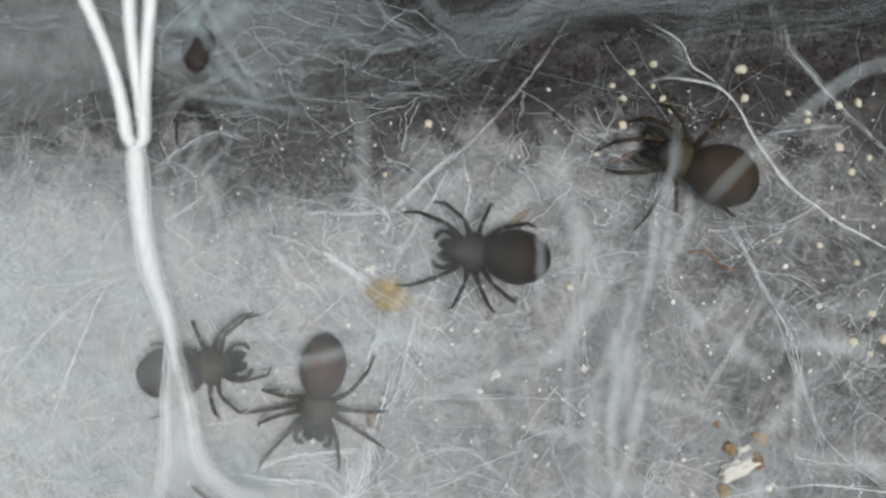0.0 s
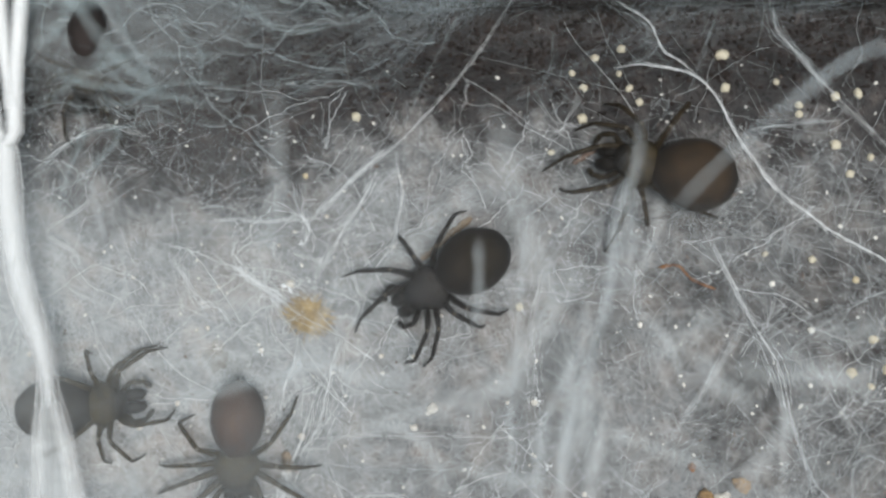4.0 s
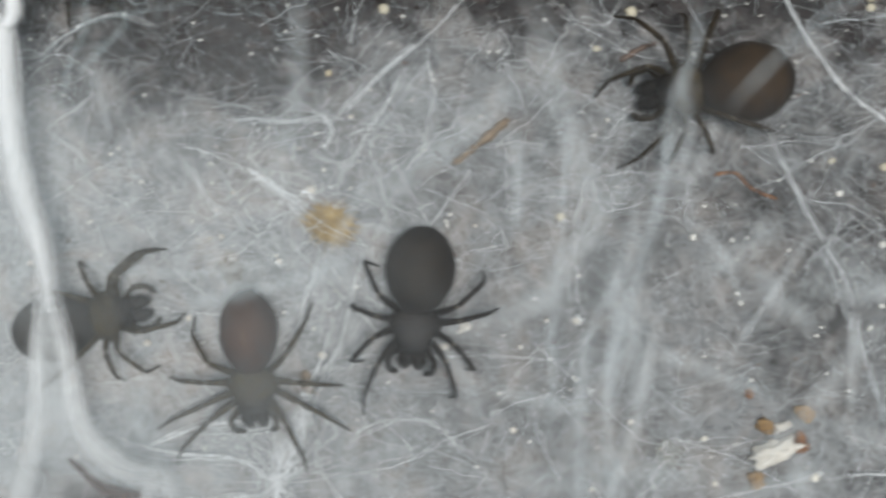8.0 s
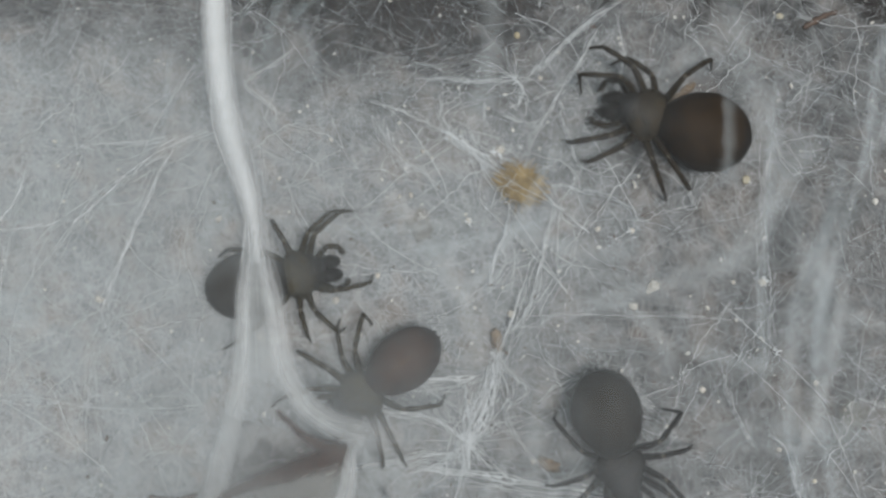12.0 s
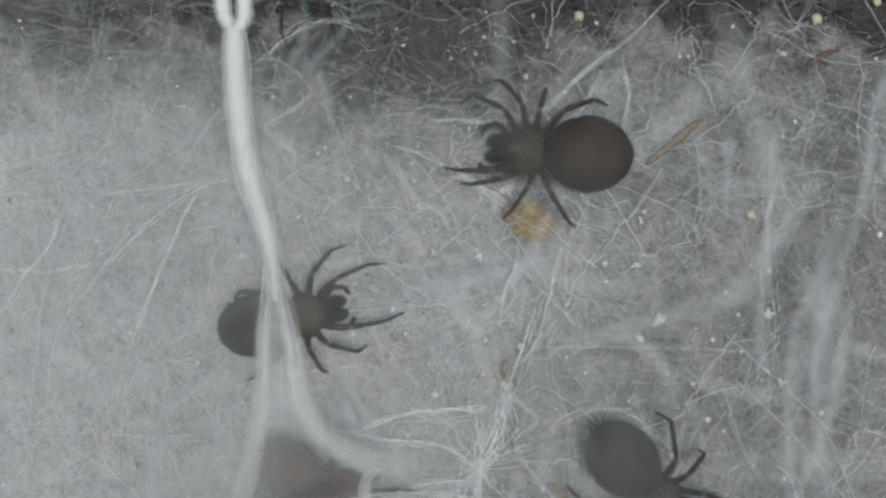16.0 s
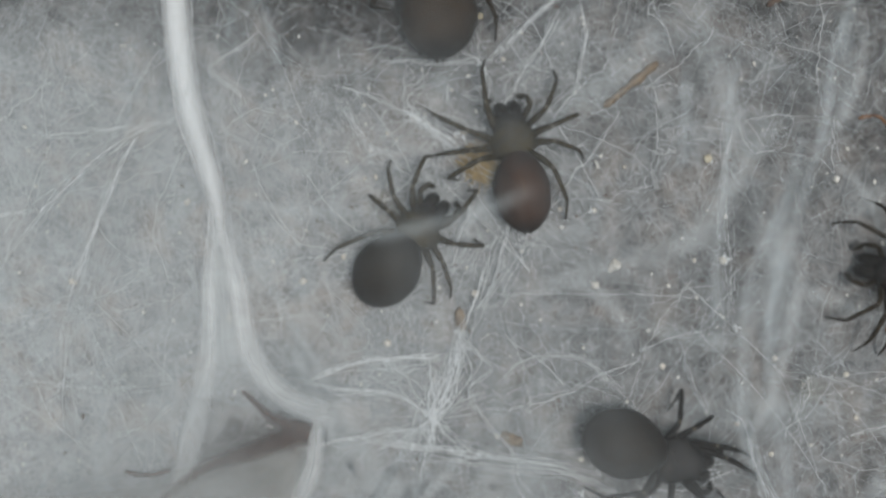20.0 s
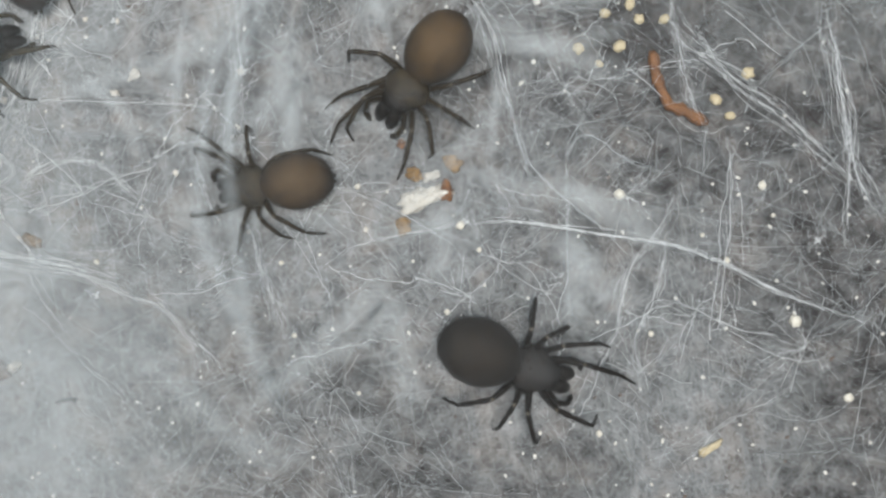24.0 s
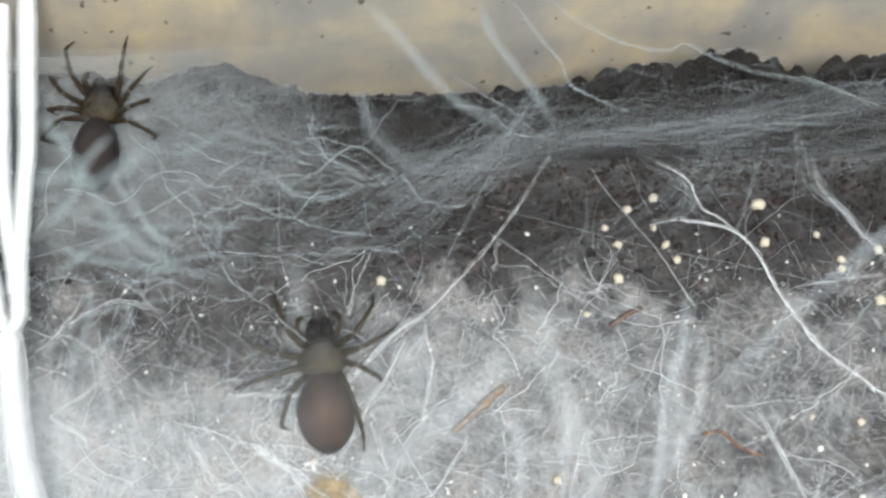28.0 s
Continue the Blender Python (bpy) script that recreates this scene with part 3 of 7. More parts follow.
def silk_tufts():
    """Points where many short threads are fixed to the floor in a star."""
    paths, radii = [], []
    c = scattered(30)
    for x, y in c:
        for i in range(rng.integers(10, 26)):
            a, L = rng.random() * 2 * math.pi, rng.uniform(0.06, 0.32)
            p = []
            for u in np.linspace(0, 1, 5):
                px, py = x + math.cos(a) * L * u, y + math.sin(a) * L * u + 0.02 * math.sin(6 * u + a)
                p.append((px, py, ground(px, py) + 0.02 + 0.03 * (1 - u)))
            paths.append(p)
            radii.append(rng.uniform(0.0004, 0.0011))
    v, f = tubes(paths, radii)
    tagged(mesh_part("silk_tufts", v, f, SILK), "star-shaped white silk anchor points on the floor", "spider silk", kind="stuff")


silk_tufts()

KNOTS = ((-0.62, 0.26, 1.0), (-0.32, 0.16, 1.3), (-0.21, 0.60, 0.7), (-0.50, -0.27, 0.8), (1.31, -0.62, 0.8), (-0.51, -1.57, 1.6), (-0.79, -0.24, 0.7), (-0.34, -1.07, 1.0), (0.48, -0.32, 0.6), (3.27, 0.49, 0.5), (1.22, -0.01, 0.6), (1.32, -0.63, 0.7), (-0.50, -1.61, 0.8), (-0.91, -1.23, 0.7), (-0.23, 0.44, 0.5), (-0.50, 0.19, 0.5), (-0.39, 0.09, 0.4), (-0.66, 0.28, 0.5), (-0.18, 0.19, 0.5), (1.38, -1.05, 0.8), (3.36, -1.57, 0.6), (2.74, -1.55, 0.7), (4.54, -1.29, 0.8), (4.87, -1.62, 0.6), (0.41, -2.06, 0.7))


def silk_knots():
    """Small bright wads where thick threads are tied down, each in a burst of fibres."""
    for i, (x, y, s) in enumerate(KNOTS):
        thing = tagged(new("silk_knot"), "small bright white wad of silk tying threads down", "spider silk", "silk knots")
        thing.matrix_basis = pose(x * CM, y * CM, ground(x, y) * CM)
        bm = bmesh.new()
        for j in range(3):
            a = 2.1 * j + i
            blob(bm, (0.02 * s * math.cos(a), 0.02 * s * math.sin(a), 0.015), (0.016 * s, 0.008 * s, 0.007), i + j, 0.9, 2, a)
        part("wad", bm, SILK, thing)
        paths = []
        for j in range(9):
            a, L = rng.random() * 6.2832, s * rng.uniform(0.05, 0.22)
            line, h, q = [], a, np.array([0.0, 0.0, 0.02])
            for u in range(7):
                line.append(q.copy())
                h += rng.normal(0, 0.8)
                q += np.array([math.cos(h) * L / 6, math.sin(h) * L / 6, -0.001])
            paths.append(line)
        v, f = tubes(paths, rng.uniform(0.0003, 0.0010, 9))
        tagged(mesh_part("burst", v, f, SILK, thing), kind="stuff")


silk_knots()


def curtain():
    """Sheets of tangled threads that hang across the hollow before the north bank."""
    n, k = 850, 18
    u = np.linspace(-0.5, 0.5, k)
    x0 = rng.uniform(-4.8, 6.0, n)
    y0 = 1.2 + 1.3 * rng.random(n) ** 0.6
    L = rng.uniform(0.5, 2.8, n)
    ang = np.where(rng.random(n) < 0.6, rng.normal(0.12, 0.4, n), rng.uniform(0, math.pi, n))
    turn = ang[:, None] + np.cumsum(rng.normal(0, 1, (n, k)), 1) * 0.24
    x = x0[:, None] + np.cumsum(np.cos(turn), 1) * L[:, None] / k - 0.5 * L[:, None] * np.cos(ang)[:, None]
    y = y0[:, None] + np.cumsum(np.sin(turn), 1) * L[:, None] / k
    y = np.where(y > YN - 0.05, YN - 0.05 - 0.8 * (y - YN + 0.05), y)
    z = 0.03 + 0.30 * rng.random((n, 1)) * np.clip((y0[:, None] - 1.0), 0, 1) - 0.05 * np.sin(math.pi * (u + 0.5))[None]
    keep = np.array([rng.random() < (0.75 if a < -0.5 else 0.14 if a < 0.8 else 0.3) for a in x0])
    v, f = tubes(np.stack([x, y, z], 2)[keep], (0.0003 + 0.0009 * rng.random(n) ** 4)[keep])
    tagged(mesh_part("silk_curtain", v, f, SILK_HAZY), "tangled grey-white silk hung before the soil bank", "spider silk", kind="stuff")


curtain()


def veins():
    """Kinked ropes of matted silk that wander through the hollow along the bank."""
    for i in range(22):
        x, y = rng.uniform(-3.6, 0.4), rng.uniform(1.25, 2.3)
        h, z = rng.normal(0.05, 0.35) + (math.pi if i % 2 else 0), rng.uniform(0.1, 0.4) if x < 0.5 else rng.uniform(0.05, 0.22)
        line = []
        for j in range(30):
            line.append((x, min(y, YN - 0.05), z))
            h += rng.normal(0, 0.30) - 0.12 * math.sin(h if i % 2 == 0 else h - math.pi)
            x, y = x + 0.045 * math.cos(h), y + 0.045 * math.sin(h)
        thing = tagged(new("silk_vein"), "kinked grey rope of matted silk along the soil bank", "spider silk", "silk veins")
        r = rng.uniform(0.001, 0.0035)
        for grow, off in ((1, 0), (0.5, 0.011), (0.35, -0.016)):
            p = np.array(line) + wander(1, 30, off)[0][:, None] * np.array([0.5, 1, 0.4])
            v, f = tubes(p[None], (grow * r * (0.4 + 0.8 * rng.random(30)))[None], 4)
            mesh_part("fibre", v, f, SILK_VEIN, thing)


veins()


def bank_tangle():
    """Short kinked threads spun over the soil bank and up the foot of the wall."""
    n, k = 1500, 12
    x0, q = np.where(rng.random(n) < 0.6, rng.uniform(-2.2, -0.4, n), rng.uniform(-3.6, 4.8, n)), rng.random(n) ** 0.8
    L = rng.uniform(0.15, 0.9, n)
    turn = rng.normal(0, 0.7, n)[:, None] + np.cumsum(rng.normal(0, 1, (n, k)), 1) * 0.3
    x = x0[:, None] + np.cumsum(np.cos(turn), 1) * L[:, None] / k
    up = np.clip(q[:, None] + 0.8 * np.cumsum(np.sin(turn), 1) * L[:, None] / k, 0, 1)
    top = np.array([[bank_height(a) for a in row] for row in x])
    z = np.maximum(-0.06 + (top + 0.10) * up, 0.0) + 0.05
    y = YN - 0.5 * (1 - up) + 0.6 * np.maximum(0, z - 0.05) * up - 0.06
    keep = (rng.random(n) < 0.25) | (x0 < -0.35) | (x0 > 0.6)
    v, f = tubes(np.stack([x, y, z], 2)[keep], (0.0004 + 0.0016 * rng.random(n) ** 3)[keep])
    tagged(mesh_part("silk_tangle", v, f, SILK_HAZY), "tangled grey silk spun over the soil bank", "spider silk", kind="stuff")


bank_tangle()


def fan(tip, ends, count):
    """Fine straight threads that spread from one place on the wall to the floor."""
    paths = []
    for i in range(count):
        a = np.array(tip) + rng.normal(0, 1, 3) * (0.22, 0.07, 0.04)
        u = rng.random() * (len(ends) - 1)
        b = np.array(ends[int(u)]) + (u - int(u)) * (np.array(ends[int(u) + 1]) - np.array(ends[int(u)]))
        b = a + (b - a) * rng.uniform(0.6, 1.1)
        bow = rng.normal(0, 0.10)
        paths.append([a + (b - a) * v + np.array((bow, bow, -0.05)) * math.sin(math.pi * v) for v in np.linspace(0, 1, 12)])
    v, f = tubes(paths, 0.0004 + 0.0013 * rng.random(count) ** 3)
    tagged(mesh_part("silk_fan", v, f, SILK_HAZY), "fan of fine white silk threads drawn down from the wall", "spider silk", kind="stuff")


fan((0.95, 2.25, 0.33), ((-0.50, 1.62, 0.16), (-0.65, 1.22, 0.06), (-0.25, 1.05, 0.04), (0.25, 1.15, 0.04)), 64)


def sheet(name, x0, x1, y0, y1, height, mat, label, n=60):
    gx, gy = np.linspace(x0, x1, n), np.linspace(y0, y1, n)
    verts = [(x, y, height(x, y)) for y in gy for x in gx]
    faces = [(j * n + i, j * n + i + 1, (j + 1) * n + i + 1, (j + 1) * n + i) for j in range(n - 1) for i in range(n - 1)]
    return tagged(mesh_part(name, verts, faces, mat), label, "spider silk", kind="stuff")


# silk in the west; its faint remainder is haze added to lift the blacks
VEIL = veil_material("thin_silk_veil", 0.055, 0.31, 90, 0.009, 42.0, 0.0115, 0.09)
sheet("silk_veil", -7.4, 9.4, -5.9, 1.15, lambda x, y: 0.60 + 0.06 * noise.noise((x * 0.7, y * 0.7, 2)) - 0.25 * max(0, y - 1.2), VEIL,
      "nearly clear silk veil above the spiders, with added haze", 90)


HAZE = veil_material("hanging_silk_haze", 0.01, 0.19, 420, -0.0015, 75.0, 0.0315, 0.0, 0.0095)


def hanging_silk(k):
    """A ragged hazy sheet that droops over the hollow."""
    n = 70
    verts = []
    for j in range(n):
        for i in range(n):
            x = -5.5 + 12.5 * i / (n - 1)
            low = (1.5 if x > 0 else max(1.0, 1.5 + 0.5 * x)) + 0.2 * k + 0.45 * noise.noise((x * 0.8, 3.0 * k, 0)) + 0.12 * noise.noise((x * 3, 3.0 * k, 5))
            y = low + (2.62 - low) * j / (n - 1)
            drop = 0.12 * min(1, max(0, (y - 1.75) / 0.2)) * min(1, max(0, (-0.7 - x) / 0.4))
            verts.append((x, y, -drop + (0.08 + 0.12 * min(1, max(0, 0.3 - x))) + 0.07 * k + 0.2 * max(0, y - 1.5) + 0.9 * max(0, y - 2.42) + 0.12 * noise.noise((x * 0.9, y * 1.3, 4 + 3 * k))))
    faces = [(j * n + i, j * n + i + 1, (j + 1) * n + i + 1, (j + 1) * n + i) for j in range(n - 1) for i in range(n - 1)]
    tagged(mesh_part("hanging_silk", verts, faces, HAZE), "hazy grey silk sheet hung before the soil bank", "spider silk", kind="stuff")


for k in range(3):
    hanging_silk(k)

EAST_HAZE = veil_material("east_silk_haze", 0.0, 0.62, 110, 0.037, -70.0, 0.0095, 0.0, -0.0085)
sheet("smoky_silk", 3.6, 7.3, -0.9, 2.2, lambda x, y: 0.66 + 0.05 * noise.noise((x, y, 3.0)), EAST_HAZE, "smoky thin silk sheet hung above the soil floor", 50)


SOUTH_HAZE = veil_material("south_silk_haze", 0.0, 0.42, 110, 0.019, 55.0, -0.0165)
sheet("low_silk_sheet", -3.0, 2.4, -4.2, -1.6, lambda x, y: 0.40 + 0.05 * noise.noise((x, y, 8.0)), SOUTH_HAZE, "milky thin silk sheet spread low over the floor", 50)


# ---- silk: single strands and cords ----
def sheaf(points, count, spread):
    """A hammock of very fine threads that run together and fan out."""
    lines = bundle(points, count, spread, 44, 0.0)
    lines += np.cumsum(rng.normal(0, 0.006, lines.shape), 1) * np.array([0.6, 1, 0.6])
    fan = np.linspace(-1, 1, 44)[None] ** 2 * rng.normal(0, spread * 1.2, (count, 1)) + np.linspace(-1, 1, 44)[None] * rng.normal(0, spread * 0.8, (count, 1))
    y = lines[..., 1] + fan
    lines[..., 1] = np.where(y > YN - 0.05, YN - 0.05 - 0.8 * (y - YN + 0.05), y)
    lines[..., 2] = np.maximum(lines[..., 2] + 0.4 * fan, 0.02)
    v, f = tubes(lines, 0.0003 + 0.0009 * rng.random(count) ** 3)
    tagged(mesh_part("silk_hammock", v, f, SILK_HAZY), "sweeping hammock of very fine grey silk threads", "spider silk", "silk hammocks", kind="stuff")


def bundle(points, count, spread, k, wave):
    """Fibres that run together along a line, parting and meeting again."""
    p = smooth_path(points, k)
    way = np.gradient(p, axis=0)
    way /= np.linalg.norm(way, axis=1, keepdims=True)
    side = np.cross(way, (0, 0, 1.0))
    side /= np.linalg.norm(side, axis=1, keepdims=True) + 1e-9
    a, b = wander(count, k, spread), wander(count, k, spread * 0.5)
    jitter = wander(1, k, wave)[0]
    lines = p[None] + (a + jitter[None])[..., None] * side[None] + b[..., None] * np.array([0, 0, 1.0])
    return lines


def strand(points, radius, count, spread, mat=None):
    d = sum((Vector(b) - Vector(a)).length for a, b in zip(points, points[1:]))
    k = max(18, int(d * 34))
    if mat is SILK_VEIN:
        radius *= 1.25
    count = count if count > 6 else int(count * 1.5)
    mat = mat or (SILK if radius > 0.0036 else SILK_FINE)
    lines = bundle(points, count, spread * 0.8, k, 0.010)
    r = rng.uniform(0.06, 0.17, count) * radius
    r[0] = radius * 0.32
    lines[0] = lines[0] * 0.3 + 0.7 * smooth_path(points, k) + rng.normal(0, 0.0045, (k, 3))
    taper = np.clip(np.minimum(np.linspace(0, 6, k), np.linspace(6, 0, k)), 0.3, 1)
    thing = tagged(new("silk_strand"), "white silk strand of several fibres", "spider silk", "silk strands")
    for line, q in zip(lines, r):
        v, f = tubes(line[None], (q * taper * np.clip(1 + 0.45 * rng.normal(0, 1, k), 0.25, 2.2))[None])
        mesh_part("fibre", v, f, mat, thing)
    return thing


def cord(points, radius, count, thing, start=1.0, stop=1.0):
    """A thick cord: loose shells of fibre round a denser core; start and stop say how wide its ends are."""
    d = sum((Vector(b) - Vector(a)).length for a, b in zip(points, points[1:]))
    k = max(20, int(d * 22))
    core = smooth_path(points, k)
    wob = 1 + 0.06 * np.sin(np.linspace(0, 4 * d, k)) + 0.03 * rng.normal(0, 1, k)
    wide = np.interp(np.linspace(0, 1, k), (0, 0.12, 0.72, 1), (start, 1, 1, stop))
    for grow in (0.45, 0.75, 1.0, 1.25):
        v, f = tubes(core[None], (radius * grow * wob * wide)[None], 12)
        mesh_part("strand", v, f, SILK_LOOSE if grow > 0.9 else SILK_CORD, thing)
    lines = bundle(points, count, radius * 0.5, k, 0.004)
    v, f = tubes(lines, rng.uniform(0.002, 0.005, count))
    mesh_part("wrapping", v, f, SILK_CORD, thing)


def band(points, width, mat=None):
    """A broad, loose band of silk, thin at its edges."""
    k, m = 30, 9
    p = smooth_path(points, k)
    way = np.gradient(p, axis=0)
    side = np.cross(way, (0, 0, 1.0))
    side /= np.linalg.norm(side, axis=1, keepdims=True) + 1e-9
    thing = tagged(new("silk_band"), "broad loose grey silk band above the floor", "spider silk", "silk bands")
    rows = []
    for i in range(k):
        w = width * 1.5 * (0.85 + 0.25 * noise.noise((i * 0.3, 5.0, points[0][0])))
        rows.append([p[i] + side[i] * (j / (m - 1) - 0.5) * 2 * w + np.array([0, 0, 0.012 * math.cos(math.pi * j / (m - 1) * 2)]) for j in range(m)])
    ribbon("layer", rows, mat or SILK_BAND, thing)
    return thing


for points, count, spread in ((((0.2, 1.75, 0.25), (0.9, 2.0, 0.32), (1.5, 2.12, 0.36), (2.3, 2.15, 0.36), (3.3, 2.3, 0.36)), 95, 0.08),
                              (((0.05, 2.4, 0.4), (0.14, 2.15, 0.34), (0.42, 1.96, 0.3), (0.85, 2.02, 0.32), (1.1, 2.35, 0.4)), 50, 0.035),
                              (((-0.4, 1.4, 0.15), (0.3, 1.62, 0.22), (0.8, 1.9, 0.3), (1.3, 2.3, 0.4)), 20, 0.10),
                              (((-3.4, 1.5, 0.3), (-2.2, 1.62, 0.36), (-1.2, 1.6, 0.36), (-0.1, 1.8, 0.3), (0.5, 1.95, 0.3)), 24, 0.20),
                              (((-3.2, 1.1, 0.3), (-2.2, 1.2, 0.35), (-1.2, 1.25, 0.3), (-0.2, 1.4, 0.2), (0.7, 1.45, 0.12)), 24, 0.20),
                              (((-2.2, 2.3, 0.4), (-1.4, 1.9, 0.3), (-0.7, 1.9, 0.3), (-0.1, 2.2, 0.35)), 20, 0.16),
                              (((2.0, 1.9, 0.3), (3.0, 1.95, 0.3), (4.0, 2.2, 0.35), (5.0, 2.3, 0.35)), 45, 0.09),
                              (((1.2, 1.3, 0.1), (1.9, 1.7, 0.2), (2.3, 2.1, 0.3), (2.5, 2.4, 0.4)), 30, 0.09)):
    sheaf(points, count, spread)

ROPE = tagged(new("web_rope"), "thick bright white rope of silk, forked at both ends", "spider silk")
# two strands come down from the wall, a third turns back in a loop, and all run into one trunk that forks again
cord(((-2.80, 3.15, 0.60), (-2.52, 2.60, 0.59), (-2.295, 2.098, 0.57), (-2.217, 1.916, 0.565), (-2.14, 1.714, 0.56), (-2.075, 1.492, 0.555), (-2.029, 1.27, 0.55), (-2.008, 1.13, 0.545), (-1.955, 1.045, 0.54)), 0.045, 8, ROPE, 0.8, 0.9)
cord(((-1.97, 2.90, 0.59), (-1.985, 2.50, 0.58), (-1.985, 2.096, 0.57), (-1.975, 1.853, 0.565), (-1.950, 1.611, 0.56), (-1.920, 1.41, 0.555), (-1.905, 1.25, 0.55)), 0.044, 7, ROPE, 0.8, 0.9)
cord(((-1.83, 3.32, 0.62), (-1.83, 2.90, 0.60), (-1.835, 2.50, 0.58), (-1.835, 2.095, 0.57), (-1.855, 1.852, 0.565), (-1.874, 1.61, 0.56), (-1.886, 1.409, 0.555), (-1.890, 1.229, 0.55), (-1.893, 1.11, 0.545), (-1.945, 1.035, 0.54)), 0.045, 8, ROPE, 0.8, 0.9)
cord(((-1.950, 1.03, 0.54), (-1.94, 0.808, 0.533), (-1.92, 0.568, 0.526), (-1.885, 0.327, 0.519), (-1.825, 0.086, 0.511), (-1.75, -0.155, 0.504), (-1.71, -0.356, 0.497), (-1.695, -0.55, 0.49)), 0.066, 14, ROPE, 0.9, 0.12)
SILK_TRAIL = soft_silk("loose_silk_trail", 0.44, (0.96, 0.97, 0.97), 0.85, 5.0)


def trail(points, width):
    """A loose strand of the rope: a flat soft strip with a few fibres along it."""
    k, m = 40, 11
    p = smooth_path(points, k)
    way = np.gradient(p, axis=0)
    side = np.cross(way, (0, 0, 1.0))
    side /= np.linalg.norm(side, axis=1, keepdims=True)
    wide = width * np.interp(np.linspace(0, 1, k), (0, 0.15, 0.4, 0.8, 1), (0.6, 0.75, 0.9, 1.2, 1.5))
    rows = [[p[i] + side[i] * (j / (m - 1) - 0.5) * 2 * wide[i] - np.array([0, 0, 1.4 * width * (j / (m - 1) - 0.5) ** 2]) for j in range(m)] for i in range(k)]
    ribbon("strand", rows, SILK_TRAIL, ROPE)
    v, f = tubes(bundle(points, 5, width * 0.35, k, 0.004), rng.uniform(0.001, 0.003, 5))
    mesh_part("wrapping", v, f, SILK_LOOSE, ROPE)


trail(((-1.765, 0.10, 0.52), (-1.735, -0.40, 0.51), (-1.77, -0.73, 0.49), (-1.77, -0.93, 0.48), (-1.78, -1.15, 0.47), (-1.82, -1.39, 0.45), (-1.89, -1.67, 0.43), (-1.96, -1.95, 0.40), (-2.02, -2.25, 0.38)), 0.075)
trail(((-1.755, 0.10, 0.52), (-1.675, -0.45, 0.51), (-1.61, -0.73, 0.49), (-1.58, -0.93, 0.48), (-1.53, -1.15, 0.48), (-1.43, -1.32, 0.47), (-1.26, -1.44, 0.46), (-1.06, -1.49, 0.45), (-0.90, -1.53, 0.42)), 0.085)
trail(((-1.10, -1.44, 0.46), (-1.17, -1.60, 0.43), (-1.20, -1.81, 0.39), (-1.28, -1.99, 0.36), (-1.36, -2.20, 0.32), (-1.53, -2.60, 0.29), (-1.70, -2.95, 0.24)), 0.085)


def rope_web():
    """The thin film that fills the fork of the rope."""
    film = soft_silk("rope_film", 0.38, (0.92, 0.94, 0.94), 0.3, 5.0)
    west = smooth_path(((-1.76, 0.00, 0.50), (-1.74, -0.40, 0.49), (-1.77, -0.73, 0.475), (-1.77, -0.93, 0.465), (-1.78, -1.15, 0.455), (-1.82, -1.45, 0.44)), 30)
    east = smooth_path(((-1.73, 0.00, 0.50), (-1.67, -0.45, 0.49), (-1.61, -0.73, 0.475), (-1.58, -0.93, 0.465), (-1.53, -1.15, 0.46), (-1.33, -1.40, 0.44)), 30)
    m = 11
    rows = [[a + (b - a) * (j / (m - 1) * 1.1 - 0.05) + np.array([0, 0, 0.03 * math.sin(math.pi * j / (m - 1))]) for j in range(m)] for a, b in zip(west, east)]
    ribbon("film", rows, film, ROPE)


rope_web()

strand(((1.87, 1.58, 0.03), (2.03, 1.61, 0.03), (2.24, 1.58, 0.03), (2.41, 1.53, 0.03), (2.55, 1.39, 0.03), (2.67, 1.15, 0.03), (2.79, 0.96, 0.03), (2.96, 0.74, 0.03), (3.17, 0.58, 0.03), (3.30, 0.48, 0.03), (3.54, 0.35, 0.03), (3.78, 0.22, 0.03), (3.97, 0.11, 0.03)), 0.0080, 5, .008)
strand(((1.19, 1.99, 0.35), (0.95, 1.63, 0.30), (0.70, 1.34, 0.25), (0.46, 1.11, 0.20), (0.24, 0.94, 0.15), (-0.02, 0.73, 0.10), (-0.19, 0.56, 0.05)), 0.0040, 4, .010)
strand(((-0.19, 0.61, 0.05), (-0.39, 0.60, 0.04), (-0.75, 0.61, 0.03)), 0.0032, 4, .01)
strand(((-0.20, 0.58, 0.03), (-0.21, 0.45, 0.03), (-0.32, 0.40, 0.03)), 0.0040, 4, .015)
strand(((1.86, 1.96, 0.30), (2.06, 1.85, 0.23), (2.16, 1.69, 0.17), (2.31, 1.60, 0.10), (2.43, 1.53, 0.03)), 0.0048, 4, .01)
strand(((2.36, 0.48, 0.25), (2.49, 0.28, 0.21), (2.63, 0.04, 0.18), (2.76, -0.20, 0.14), (2.88, -0.40, 0.10), (2.98, -0.74, 0.07), (3.07, -1.05, 0.03)), 0.0048, 9, .05)
strand(((1.37, 0.39, 0.10), (1.30, -0.06, 0.09), (1.30, -0.40, 0.08), (1.33, -0.74, 0.06), (1.31, -1.04, 0.05)), 0.0040, 8, .05)
strand(((3.83, 1.96, 0.35), (4.04, 1.57, 0.30), (4.10, 1.27, 0.25), (4.12, 0.77, 0.20), (4.17, 0.23, 0.15), (4.32, 0.01, 0.10)), 0.0040, 5, .02)
strand(((3.63, 1.93, 0.35), (3.77, 1.50, 0.30), (3.89, 0.94, 0.25), (3.94, 0.27, 0.20), (3.95, -0.24, 0.15), (4.08, -0.61, 0.10)), 0.0024, 5, .04)
